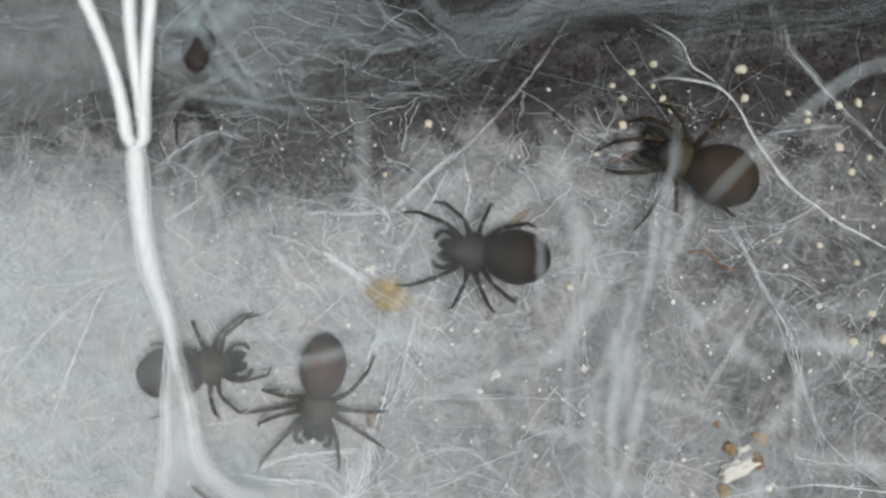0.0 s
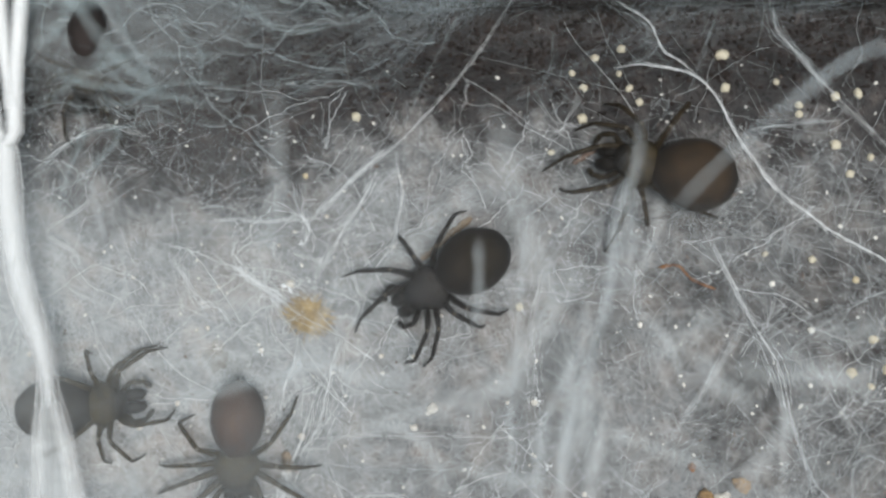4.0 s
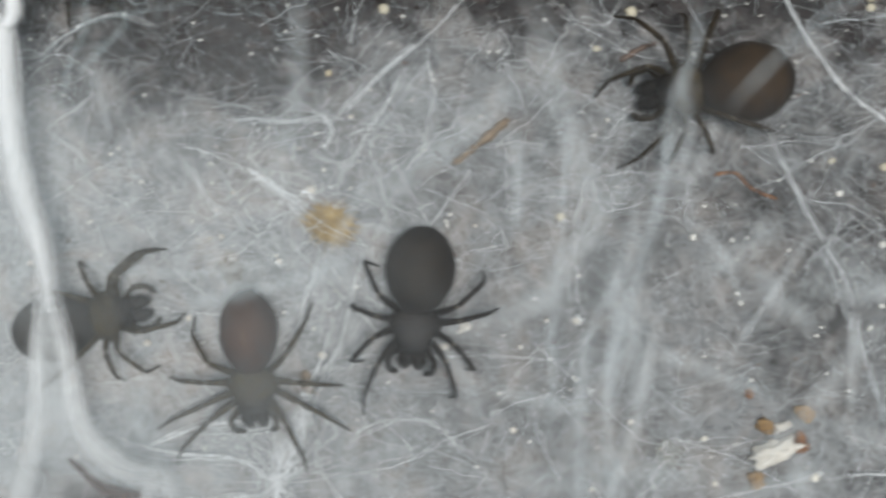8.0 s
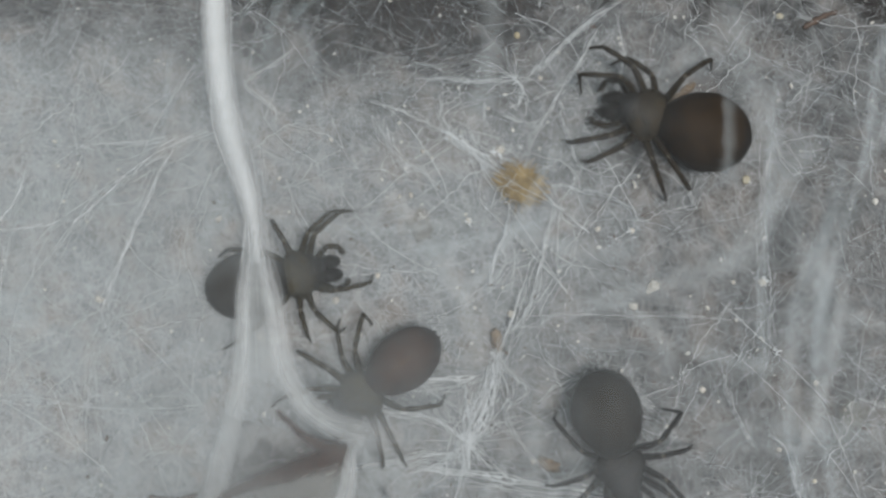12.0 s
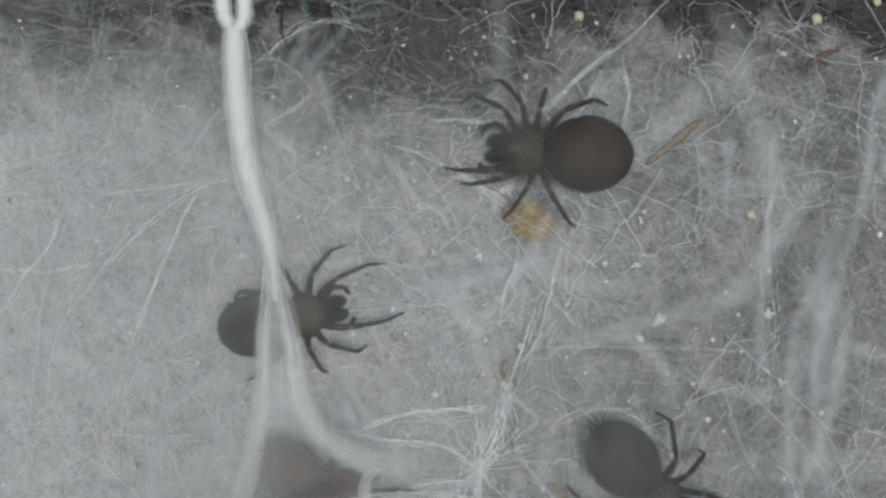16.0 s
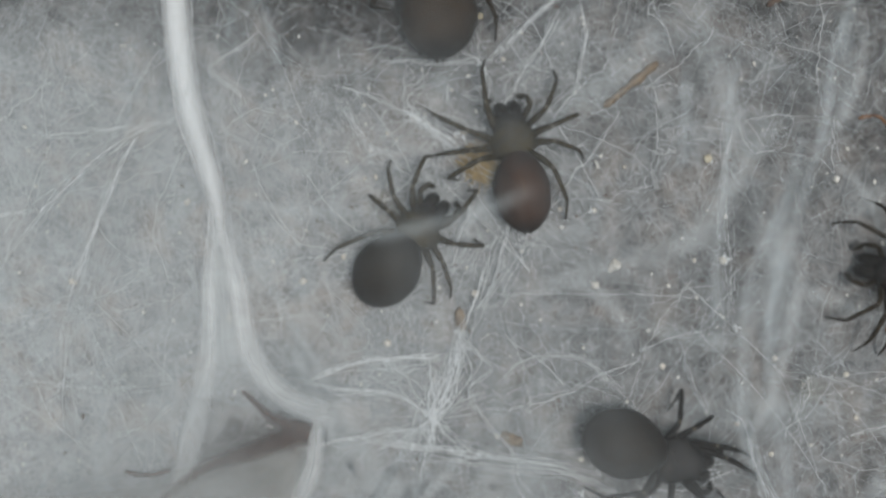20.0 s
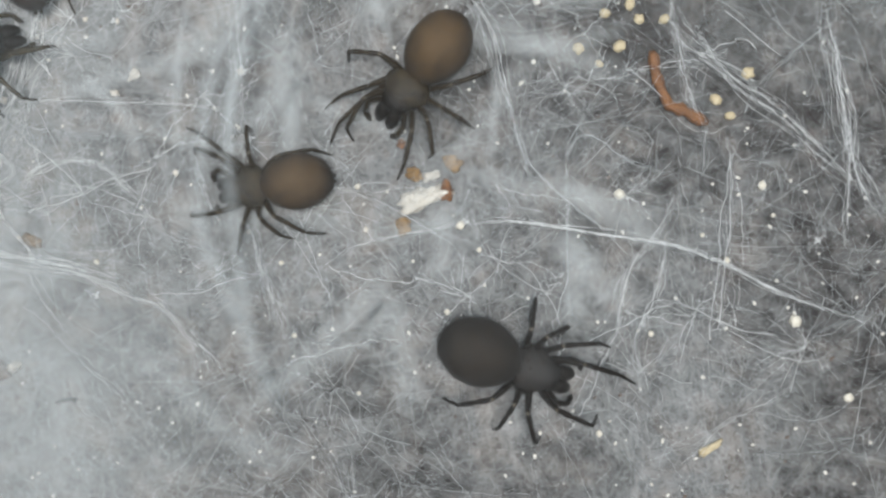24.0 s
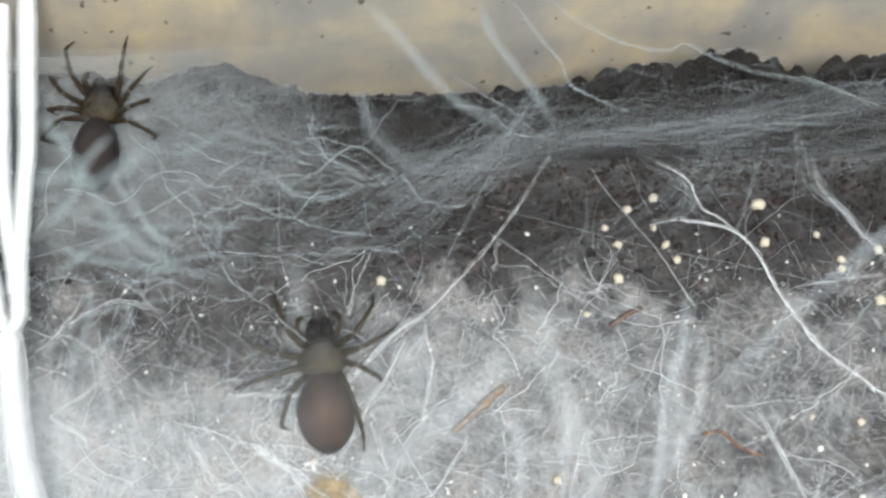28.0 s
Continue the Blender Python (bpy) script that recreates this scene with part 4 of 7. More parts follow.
strand(((3.97, -0.20, 0.10), (4.09, -0.38, 0.08), (4.30, -0.56, 0.05), (4.54, -0.75, 0.03)), 0.0032, 5, .02)
strand(((2.88, -0.37, 0.10), (3.25, -0.13, 0.08), (3.63, 0.07, 0.06), (4.12, 0.13, 0.04), (4.68, 0.23, 0.02)), 0.0032, 4, .02)
strand(((2.76, 1.15, 0.06), (2.97, 1.19, 0.04), (3.36, 1.22, 0.02)), 0.0024, 3, .02)
strand(((0.14, 0.14, 0.03), (0.08, 0.33, 0.03), (0.05, 0.45, 0.03), (0.17, 0.64, 0.03), (0.41, 0.96, 0.03)), 0.0032, 4, .02)
strand(((1.01, 0.64, 0.03), (1.11, 0.81, 0.03), (1.25, 0.99, 0.03), (1.57, 1.04, 0.03)), 0.0032, 4, .02)
strand(((-0.27, -0.16, 0.04), (-0.29, -0.34, 0.04), (-0.33, -0.51, 0.03), (-0.36, -0.71, 0.03)), 0.0088, 8, .02)
strand(((0.03, -0.17, 0.04), (-0.03, -0.37, 0.04), (-0.08, -0.58, 0.04), (-0.13, -0.78, 0.03), (-0.25, -0.95, 0.03)), 0.0088, 8, .02)
strand(((-0.31, -1.05, 0.04), (-0.36, -1.25, 0.04), (-0.43, -1.43, 0.04), (-0.49, -1.61, 0.03), (-0.52, -1.76, 0.03)), 0.0192, 16, .05)
strand(((-0.92, -1.72, 0.06), (-0.61, -1.77, 0.05), (-0.34, -1.79, 0.04), (0.03, -1.85, 0.04), (0.53, -1.94, 0.03)), 0.0152, 10, .03)
strand(((-1.35, -1.41, 0.06), (-1.08, -1.30, 0.05), (-0.87, -1.24, 0.04), (-0.64, -1.21, 0.03), (-0.42, -1.19, 0.02)), 0.0210, 10, .03)
strand(((-0.42, -0.97, 0.04), (-0.28, -1.14, 0.04), (-0.14, -1.28, 0.03), (-0.28, -1.42, 0.03), (-0.21, -1.59, 0.02)), 0.0053, 5, .02)
strand(((-0.09, -1.38, 0.04), (0.03, -1.26, 0.04), (0.26, -1.21, 0.03), (0.49, -1.28, 0.03), (0.66, -1.42, 0.02)), 0.0053, 5, .02)
strand(((-0.24, -0.85, 0.02), (0.14, -0.83, 0.02), (0.66, -0.84, 0.02), (1.36, -0.87, 0.02)), 0.0042, 4, .02)
strand(((-1.08, 0.38, 0.04), (-0.96, 0.14, 0.03), (-0.79, 0.03, 0.03), (-0.66, -0.11, 0.02)), 0.0040, 5, .02)
strand(((-0.69, 0.30, 0.03), (-0.52, 0.18, 0.03), (-0.35, 0.06, 0.03)), 0.0112, 9, .03)
strand(((0.00, -0.04, 0.05), (0.21, -0.07, 0.04), (0.39, -0.13, 0.04), (0.50, -0.23, 0.04), (0.49, -0.32, 0.03)), 0.0032, 4, .02)
strand(((-2.24, -0.05, 0.20), (-2.36, -0.28, 0.16), (-2.46, -0.54, 0.13), (-2.55, -0.83, 0.09), (-2.66, -1.03, 0.06), (-2.74, -1.39, 0.02)), 0.0032, 4, .02)
strand(((-1.28, 0.44, 0.25), (-1.45, 0.16, 0.15), (-1.62, -0.16, 0.05)), 0.0032, 3, .02)
strand(((-2.19, 0.61, 0.20), (-2.43, 0.12, 0.14), (-2.67, -0.14, 0.08), (-2.91, -0.50, 0.02)), 0.0032, 4, .04)
strand(((-2.72, 0.18, 0.10), (-2.28, 0.20, 0.06), (-1.98, 0.26, 0.02)), 0.0046, 4, .03)
strand(((-2.19, 0.28, 0.30), (-2.39, -0.14, 0.24), (-2.53, -0.53, 0.19), (-2.64, -0.86, 0.13), (-2.75, -1.06, 0.08), (-2.78, -1.47, 0.02)), 0.0046, 5, .03)
strand(((-3.06, -0.06, 0.20), (-3.21, -0.49, 0.16), (-3.28, -0.96, 0.11), (-3.33, -1.40, 0.07), (-3.32, -1.81, 0.02)), 0.0046, 5, .03)
strand(((-3.78, -1.36, 0.05), (-3.13, -1.35, 0.04), (-2.42, -1.40, 0.03), (-1.94, -1.37, 0.02)), 0.0046, 4, .03)
strand(((2.73, -1.55, 0.08), (3.05, -1.54, 0.07), (3.36, -1.58, 0.07), (3.84, -1.64, 0.06), (4.11, -1.70, 0.05), (4.38, -1.80, 0.04), (4.66, -1.94, 0.04), (5.16, -2.11, 0.03)), 0.0080, 8, .02)
strand(((1.98, -1.74, 0.05), (2.19, -1.67, 0.04), (2.43, -1.62, 0.04), (2.73, -1.56, 0.03)), 0.0040, 4, .02)
strand(((3.38, -2.12, 0.15), (3.37, -1.61, 0.13), (3.36, -1.27, 0.11), (3.39, -1.07, 0.09), (3.50, -1.02, 0.07), (3.76, -1.16, 0.05), (4.14, -1.25, 0.03)), 0.0032, 4, .01)
strand(((3.65, -2.18, 0.20), (3.76, -1.77, 0.14), (3.93, -1.53, 0.09), (4.01, -1.36, 0.03)), 0.0040, 5, .02)
strand(((4.81, -0.25, 0.30), (4.87, -0.50, 0.28), (4.93, -0.86, 0.25), (5.00, -1.19, 0.22), (5.14, -1.48, 0.20)), 0.0056, 10, .06)
strand(((3.88, -0.31, 0.25), (4.16, -0.57, 0.22), (4.33, -0.74, 0.19), (4.61, -0.92, 0.16), (4.88, -1.15, 0.13), (5.16, -1.36, 0.10)), 0.0040, 6, .05)
strand(((2.75, -0.17, 0.10), (2.89, -0.55, 0.08), (3.00, -0.86, 0.07), (3.08, -1.13, 0.05), (3.17, -1.44, 0.03)), 0.0032, 5, .02)
strand(((-0.30, -1.82, 0.06), (0.10, -1.85, 0.05), (0.35, -1.95, 0.03), (0.63, -2.03, 0.02)), 0.0040, 5, .03)
strand(((-0.15, -2.07, 0.05), (0.11, -2.27, 0.04), (0.36, -2.51, 0.04), (0.58, -2.68, 0.03), (0.63, -2.82, 0.02)), 0.0040, 5, .03)
strand(((0.75, -2.01, 0.06), (0.96, -2.23, 0.04), (1.25, -2.49, 0.02)), 0.0040, 5, .03)
strand(((1.27, -1.54, 0.06), (1.41, -1.65, 0.05), (1.47, -1.89, 0.04), (1.56, -2.06, 0.03), (1.65, -2.31, 0.02)), 0.0048, 6, .03)
strand(((4.09, -2.99, 0.06), (4.33, -2.75, 0.04), (4.74, -2.51, 0.02)), 0.0040, 5, .03)
strand(((0.99, 2.14, 0.30), (0.84, 1.90, 0.26), (0.70, 1.66, 0.22), (0.57, 1.43, 0.18), (0.44, 1.17, 0.14), (0.35, 1.05, 0.10)), 0.0029, 10, .03, SILK_VEIN)
strand(((0.53, 2.30, 0.45), (0.81, 2.28, 0.38), (0.99, 2.14, 0.32), (1.24, 2.14, 0.25)), 0.0041, 10, .03, SILK_VEIN)
strand(((0.57, 2.48, 0.50), (0.84, 2.34, 0.40), (1.01, 2.26, 0.30), (1.12, 2.17, 0.20)), 0.0033, 7, .02, SILK_VEIN)
strand(((-0.25, 1.86, 0.10), (-0.07, 1.92, 0.11), (0.07, 1.87, 0.12), (0.22, 1.92, 0.14), (0.29, 1.93, 0.15)), 0.0050, 10, .03, SILK_VEIN)
strand(((-0.88, 1.66, 0.10), (-0.86, 1.54, 0.10), (-0.71, 1.46, 0.10), (-0.46, 1.50, 0.10), (-0.31, 1.52, 0.10), (-0.01, 1.55, 0.10), (0.12, 1.52, 0.10), (0.17, 1.40, 0.10)), 0.0033, 7, .03, SILK_VEIN)
strand(((-0.56, 1.57, 0.15), (-0.32, 1.66, 0.14), (-0.11, 1.68, 0.12), (0.03, 1.73, 0.11), (0.31, 1.60, 0.10)), 0.0025, 7, .03, SILK_VEIN)
strand(((-0.25, 2.32, 0.50), (-0.24, 2.17, 0.44), (-0.17, 2.01, 0.38), (-0.02, 1.92, 0.31), (0.09, 1.87, 0.25)), 0.0066, 13, .03, SILK_VEIN)
strand(((0.89, 2.81, 0.90), (1.07, 2.62, 0.78), (1.22, 2.49, 0.66), (1.30, 2.38, 0.54), (1.49, 2.31, 0.42), (1.72, 2.26, 0.30)), 0.0050, 6, .01, SILK_VEIN)
strand(((1.08, 2.77, 1.00), (1.27, 2.65, 0.93), (1.53, 2.53, 0.87), (1.81, 2.49, 0.80), (1.94, 2.55, 0.73), (2.18, 2.47, 0.67), (2.44, 2.41, 0.60), (2.80, 2.37, 0.53), (3.11, 2.26, 0.47), (3.32, 2.22, 0.40)), 0.0050, 7, .012, SILK_VEIN)
strand(((1.28, 2.09, 0.40), (1.63, 2.12, 0.36), (2.10, 2.16, 0.33), (2.54, 2.17, 0.29), (3.06, 2.18, 0.25)), 0.0033, 10, .04, SILK_VEIN)
strand(((1.67, 2.07, 0.35), (1.81, 1.96, 0.31), (2.00, 1.90, 0.27), (2.06, 1.80, 0.22), (2.07, 1.72, 0.18), (2.17, 1.63, 0.14), (2.36, 1.56, 0.10)), 0.0033, 9, .03, SILK_VEIN)
strand(((2.73, 2.21, 0.40), (2.74, 1.98, 0.33), (2.80, 1.82, 0.25), (3.03, 1.64, 0.17), (3.37, 1.35, 0.10)), 0.0033, 7, .02, SILK_VEIN)
strand(((2.55, 2.06, 0.30), (2.48, 1.80, 0.20), (2.43, 1.49, 0.10)), 0.0017, 6, .02, SILK_VEIN)
strand(((2.07, 1.41, 0.30), (2.19, 1.20, 0.25), (2.25, 0.85, 0.19), (2.32, 0.53, 0.14), (2.57, 0.17, 0.08), (2.75, -0.16, 0.03)), 0.0025, 7, .04, SILK_VEIN)
strand(((-2.11, 0.09, 0.68), (-2.20, -0.13, 0.67), (-2.34, -0.44, 0.65), (-2.51, -0.89, 0.64)), 0.0063, 4, .015)
strand(((-1.93, 0.14, 0.68), (-2.11, 0.08, 0.67), (-2.33, -0.06, 0.66), (-2.42, -0.12, 0.66), (-2.63, -0.34, 0.65), (-2.86, -0.63, 0.64)), 0.0063, 8, .04)
strand(((-2.68, 0.07, 0.68), (-2.41, 0.08, 0.66), (-2.12, 0.10, 0.64)), 0.0037, 3, .02)
strand(((-3.29, -0.40, 0.68), (-2.95, -0.37, 0.66), (-2.67, -0.34, 0.64)), 0.0037, 4, .03)
strand(((-3.22, -0.63, 0.68), (-3.10, -0.43, 0.67), (-2.97, -0.25, 0.65), (-2.91, -0.06, 0.64)), 0.0050, 4, .03)
strand(((-0.45, 1.68, 0.30), (-0.55, 1.43, 0.20), (-0.66, 1.18, 0.10)), 0.0024, 4, .03, SILK_VEIN)
strand(((-0.82, 0.61, 0.05), (-0.64, 0.59, 0.04), (-0.43, 0.60, 0.04), (-0.20, 0.60, 0.03)), 0.0032, 5, .02)
strand(((-0.90, 1.59, 0.30), (-0.84, 1.45, 0.27), (-0.70, 1.35, 0.23), (-0.62, 1.40, 0.20)), 0.0064, 6, .03, SILK_VEIN)
strand(((-0.44, 1.44, 0.30), (-0.21, 1.44, 0.28), (-0.12, 1.49, 0.25), (0.17, 1.47, 0.22), (0.29, 1.42, 0.20)), 0.0056, 6, .03, SILK_VEIN)
strand(((-1.16, 2.13, 0.40), (-1.11, 2.09, 0.39), (-0.99, 2.11, 0.37), (-0.89, 2.04, 0.36), (-0.57, 1.95, 0.34), (-0.37, 1.82, 0.33), (-0.14, 1.80, 0.31), (0.32, 1.88, 0.30)), 0.0072, 8, .04, SILK_VEIN)
strand(((-3.08, 1.98, 0.40), (-2.41, 2.08, 0.30)), 0.0048, 6, .03, SILK_VEIN)
strand(((-1.87, 0.91, 0.30), (-1.68, 1.09, 0.27), (-1.43, 1.20, 0.23), (-1.17, 1.13, 0.20)), 0.0040, 5, .03)
strand(((-1.73, 0.96, 0.30), (-1.81, 0.57, 0.20), (-1.64, 0.42, 0.10)), 0.0032, 4, .03)
strand(((1.79, 1.93, 0.30), (1.96, 1.86, 0.25), (2.10, 1.76, 0.20), (2.11, 1.66, 0.15), (1.99, 1.61, 0.10), (1.87, 1.60, 0.05)), 0.0040, 6, .03, SILK_VEIN)
strand(((2.74, 2.11, 0.40), (2.78, 1.91, 0.33), (2.95, 1.74, 0.25), (3.14, 1.56, 0.17), (3.46, 1.31, 0.10)), 0.0032, 5, .03, SILK_VEIN)
strand(((2.48, 1.83, 0.30), (2.39, 1.54, 0.17), (2.34, 1.37, 0.05)), 0.0024, 4, .02, SILK_VEIN)
strand(((1.43, 1.80, 0.20), (1.43, 1.59, 0.14), (1.37, 1.40, 0.09), (1.44, 1.13, 0.03)), 0.0024, 5, .03, SILK_VEIN)
strand(((-2.09, 0.62, 0.30), (-2.30, 0.37, 0.20), (-2.47, 0.06, 0.10)), 0.0042, 5, .02)
strand(((-1.51, 0.72, 0.30), (-1.66, 0.63, 0.26), (-1.82, 0.56, 0.22), (-1.83, 0.49, 0.18), (-1.67, 0.39, 0.14), (-1.65, 0.29, 0.10)), 0.0053, 6, .02)
strand(((-1.04, 0.35, 0.05), (-0.95, 0.11, 0.04), (-0.81, 0.02, 0.03)), 0.0063, 8, .04)
strand(((-2.52, -0.55, 0.05), (-2.65, -0.92, 0.04), (-2.71, -1.11, 0.04), (-2.76, -1.45, 0.04), (-2.74, -1.76, 0.03)), 0.0042, 4, .02)
strand(((-2.91, -1.37, 0.04), (-2.44, -1.41, 0.04), (-2.18, -1.42, 0.03)), 0.0032, 4, .02)
strand(((-1.51, -0.55, 0.06), (-1.30, -0.81, 0.05), (-1.05, -1.11, 0.04), (-0.96, -1.21, 0.03)), 0.0032, 4, .02)
strand(((-1.61, -0.99, 0.04), (-1.37, -0.96, 0.04), (-1.23, -0.96, 0.03)), 0.0042, 4, .02)
strand(((-2.02, -1.45, 0.08), (-2.28, -1.63, 0.05), (-2.49, -1.72, 0.03)), 0.0042, 6, .03)
strand(((-0.50, -1.24, 0.05), (-0.51, -1.42, 0.04), (-0.52, -1.62, 0.04), (-0.50, -1.83, 0.03)), 0.0168, 16, .06)
strand(((-0.51, -1.59, 0.05), (-0.61, -1.42, 0.04), (-0.73, -1.24, 0.03)), 0.0063, 6, .03)
strand(((-0.51, -1.60, 0.05), (-0.66, -1.71, 0.04), (-0.87, -1.78, 0.03)), 0.0063, 6, .03)
strand(((-0.51, -1.60, 0.05), (-0.39, -1.69, 0.04), (-0.21, -1.82, 0.03)), 0.0053, 6, .03)
strand(((-0.51, -1.57, 0.05), (-0.35, -1.50, 0.04), (-0.18, -1.45, 0.03)), 0.0053, 5, .03)
strand(((-0.51, -1.60, 0.05), (-0.54, -1.80, 0.04), (-0.59, -2.00, 0.03)), 0.0053, 5, .03)
strand(((-0.51, -1.52, 0.05), (-0.42, -1.35, 0.04), (-0.32, -1.12, 0.03)), 0.0074, 6, .03)
strand(((-0.07, -0.56, 0.06), (-0.13, -0.79, 0.04), (-0.26, -0.95, 0.03)), 0.0042, 4, .02)
strand(((-0.32, -1.12, 0.05), (-0.44, -1.42, 0.03)), 0.0053, 5, .02)
strand(((-0.30, -1.35, 0.04), (-0.18, -1.61, 0.04), (-0.02, -1.80, 0.04), (0.03, -1.96, 0.03), (0.13, -2.11, 0.03)), 0.0042, 4, .02)
strand(((-0.20, -0.98, 0.03), (0.15, -1.04, 0.03), (0.55, -1.05, 0.03), (0.83, -1.04, 0.03)), 0.0032, 4, .02)
strand(((-0.07, -1.35, 0.04), (0.10, -1.26, 0.04), (0.31, -1.21, 0.04), (0.45, -1.26, 0.03), (0.59, -1.38, 0.03), (0.71, -1.50, 0.03)), 0.0042, 5, .02)
strand(((1.45, -0.57, 0.30), (1.20, -0.90, 0.22), (0.99, -1.25, 0.13), (0.82, -1.52, 0.05)), 0.0032, 3, .02)
strand(((1.24, -0.65, 0.10), (1.28, -1.15, 0.08), (1.18, -1.32, 0.05)), 0.0032, 4, .02)
strand(((1.02, -1.10, 0.04), (1.06, -1.33, 0.04), (1.20, -1.59, 0.03)), 0.0032, 4, .02)
strand(((1.74, -1.01, 0.04), (2.08, -1.34, 0.03)), 0.0032, 4, .02)
strand(((3.90, -0.24, 0.25), (4.00, -0.49, 0.18), (4.08, -0.75, 0.12), (4.20, -0.98, 0.05)), 0.0040, 7, .04)
strand(((4.09, -0.36, 0.20), (4.20, -0.55, 0.17), (4.36, -0.68, 0.14), (4.55, -0.79, 0.11), (4.73, -0.94, 0.08), (5.01, -1.21, 0.05)), 0.0040, 5, .02)
strand(((4.39, -0.95, 0.10), (4.46, -0.74, 0.08), (4.70, -0.49, 0.05), (4.98, -0.24, 0.03)), 0.0032, 5, .03)
strand(((4.86, -0.44, 0.30), (4.92, -0.76, 0.23), (5.00, -1.18, 0.17), (5.00, -1.65, 0.10)), 0.0048, 7, .03)
strand(((3.35, -1.06, 0.05), (3.55, -0.74, 0.04), (3.83, -0.50, 0.03)), 0.0032, 4, .02)
strand(((2.79, -0.27, 0.05), (3.06, -0.12, 0.04), (3.41, -0.01, 0.03)), 0.0032, 4, .02)
strand(((2.92, 1.78, 0.20), (3.20, 1.48, 0.15), (3.48, 1.21, 0.10), (3.90, 0.86, 0.05)), 0.0040, 5, .02)
strand(((2.84, 1.96, 0.30), (2.91, 1.77, 0.23), (3.09, 1.61, 0.17), (3.27, 1.38, 0.10)), 0.0032, 6, .03)
strand(((2.76, 1.15, 0.05), (3.04, 1.20, 0.04), (3.35, 1.22, 0.03)), 0.0032, 4, .02)
strand(((2.98, -0.81, 0.10), (3.08, -1.13, 0.09), (3.22, -1.29, 0.07), (3.36, -1.41, 0.06), (3.58, -1.57, 0.04), (3.84, -1.82, 0.03)), 0.0032, 4, .015)
strand(((3.62, -0.92, 0.05), (3.85, -1.00, 0.04), (3.83, -1.19, 0.04), (3.74, -1.35, 0.03)), 0.0032, 4, .02)
strand(((4.30, -0.97, 0.05), (4.39, -1.13, 0.04), (4.58, -1.16, 0.04), (4.65, -1.37, 0.03)), 0.0032, 5, .03)
strand(((4.15, -0.93, 0.20), (4.18, -1.28, 0.05)), 0.0024, 4, .02)
strand(((3.94, -1.63, 0.30), (3.88, -1.98, 0.20), (3.76, -2.28, 0.10)), 0.0048, 8, .03)
strand(((3.73, -1.84, 0.10), (3.68, -2.17, 0.05)), 0.0040, 5, .02)
strand(((-0.29, -1.42, 0.05), (-0.15, -1.66, 0.05), (-0.03, -1.80, 0.04), (-0.01, -1.96, 0.04), (0.09, -2.13, 0.03), (0.31, -2.38, 0.03)), 0.0040, 4, .015)
strand(((-0.69, -1.84, 0.06), (-0.34, -1.85, 0.05), (-0.03, -1.91, 0.05), (0.33, -1.95, 0.04), (0.64, -2.07, 0.04), (0.85, -2.12, 0.04), (1.07, -2.37, 0.03)), 0.0048, 6, .02)
strand(((1.04, -1.19, 0.05), (1.13, -1.45, 0.04), (1.22, -1.64, 0.03)), 0.0040, 4, .02)
strand(((1.37, -1.30, 0.06), (1.44, -1.61, 0.05), (1.47, -1.93, 0.04), (1.58, -2.29, 0.03)), 0.0032, 4, .02)
strand(((1.45, -1.77, 0.06), (1.59, -2.05, 0.04), (1.71, -2.31, 0.03)), 0.0032, 4, .02)
strand(((0.80, -1.65, 0.06), (1.11, -1.75, 0.04), (1.40, -1.82, 0.03)), 0.0024, 4, .02)
strand(((-0.68, 0.25, 0.05), (-0.42, 0.13, 0.03)), 0.0056, 6, .02)
strand(((0.09, 0.24, 0.05), (0.21, 0.06, 0.04), (0.52, 0.10, 0.03)), 0.0040, 6, .04)
strand(((0.40, 0.43, 0.05), (0.21, 0.07, 0.03)), 0.0032, 6, .04)
strand(((0.05, -0.05, 0.05), (0.46, -0.17, 0.04), (0.60, -0.30, 0.04), (0.80, -0.33, 0.03)), 0.0032, 5, .03)
strand(((0.39, 1.06, 0.12), (0.25, 0.97, 0.10), (0.08, 0.82, 0.08), (-0.06, 0.69, 0.07), (-0.16, 0.60, 0.05)), 0.0085, 10, 0.02)
strand(((-0.18, 0.59, 0.06), (-0.17, 0.52, 0.06), (-0.22, 0.41, 0.05)), 0.0075, 7, 0.012)
strand(((-0.20, 0.62, 0.06), (-0.35, 0.60, 0.06), (-0.53, 0.59, 0.06), (-0.67, 0.60, 0.05), (-0.83, 0.61, 0.05)), 0.006, 5, 0.012)
strand(((0.28, 0.90, 0.10), (0.23, 0.82, 0.09), (0.15, 0.69, 0.09), (0.10, 0.61, 0.08), (0.03, 0.50, 0.07), (-0.02, 0.38, 0.06), (-0.07, 0.29, 0.06), (-0.14, 0.13, 0.05)), 0.0065, 16, 0.035)
strand(((0.41, 1.04, 0.10), (0.42, 0.90, 0.09), (0.45, 0.78, 0.09), (0.44, 0.66, 0.08), (0.40, 0.53, 0.07), (0.38, 0.43, 0.06), (0.27, 0.29, 0.06), (0.17, 0.09, 0.05)), 0.006, 7, 0.015)
strand(((0.17, 0.08, 0.06), (0.09, 0.24, 0.06), (0.06, 0.40, 0.05), (0.08, 0.47, 0.05)), 0.005, 5, 0.015)
strand(((-0.68, 0.28, 0.06), (-0.60, 0.25, 0.06), (-0.52, 0.20, 0.06), (-0.42, 0.14, 0.05), (-0.33, 0.07, 0.05)), 0.013, 10, 0.018)
strand(((-1.10, 0.44, 0.12), (-1.00, 0.42, 0.10), (-0.92, 0.39, 0.09), (-0.77, 0.32, 0.07), (-0.68, 0.28, 0.06)), 0.006, 6, 0.025)
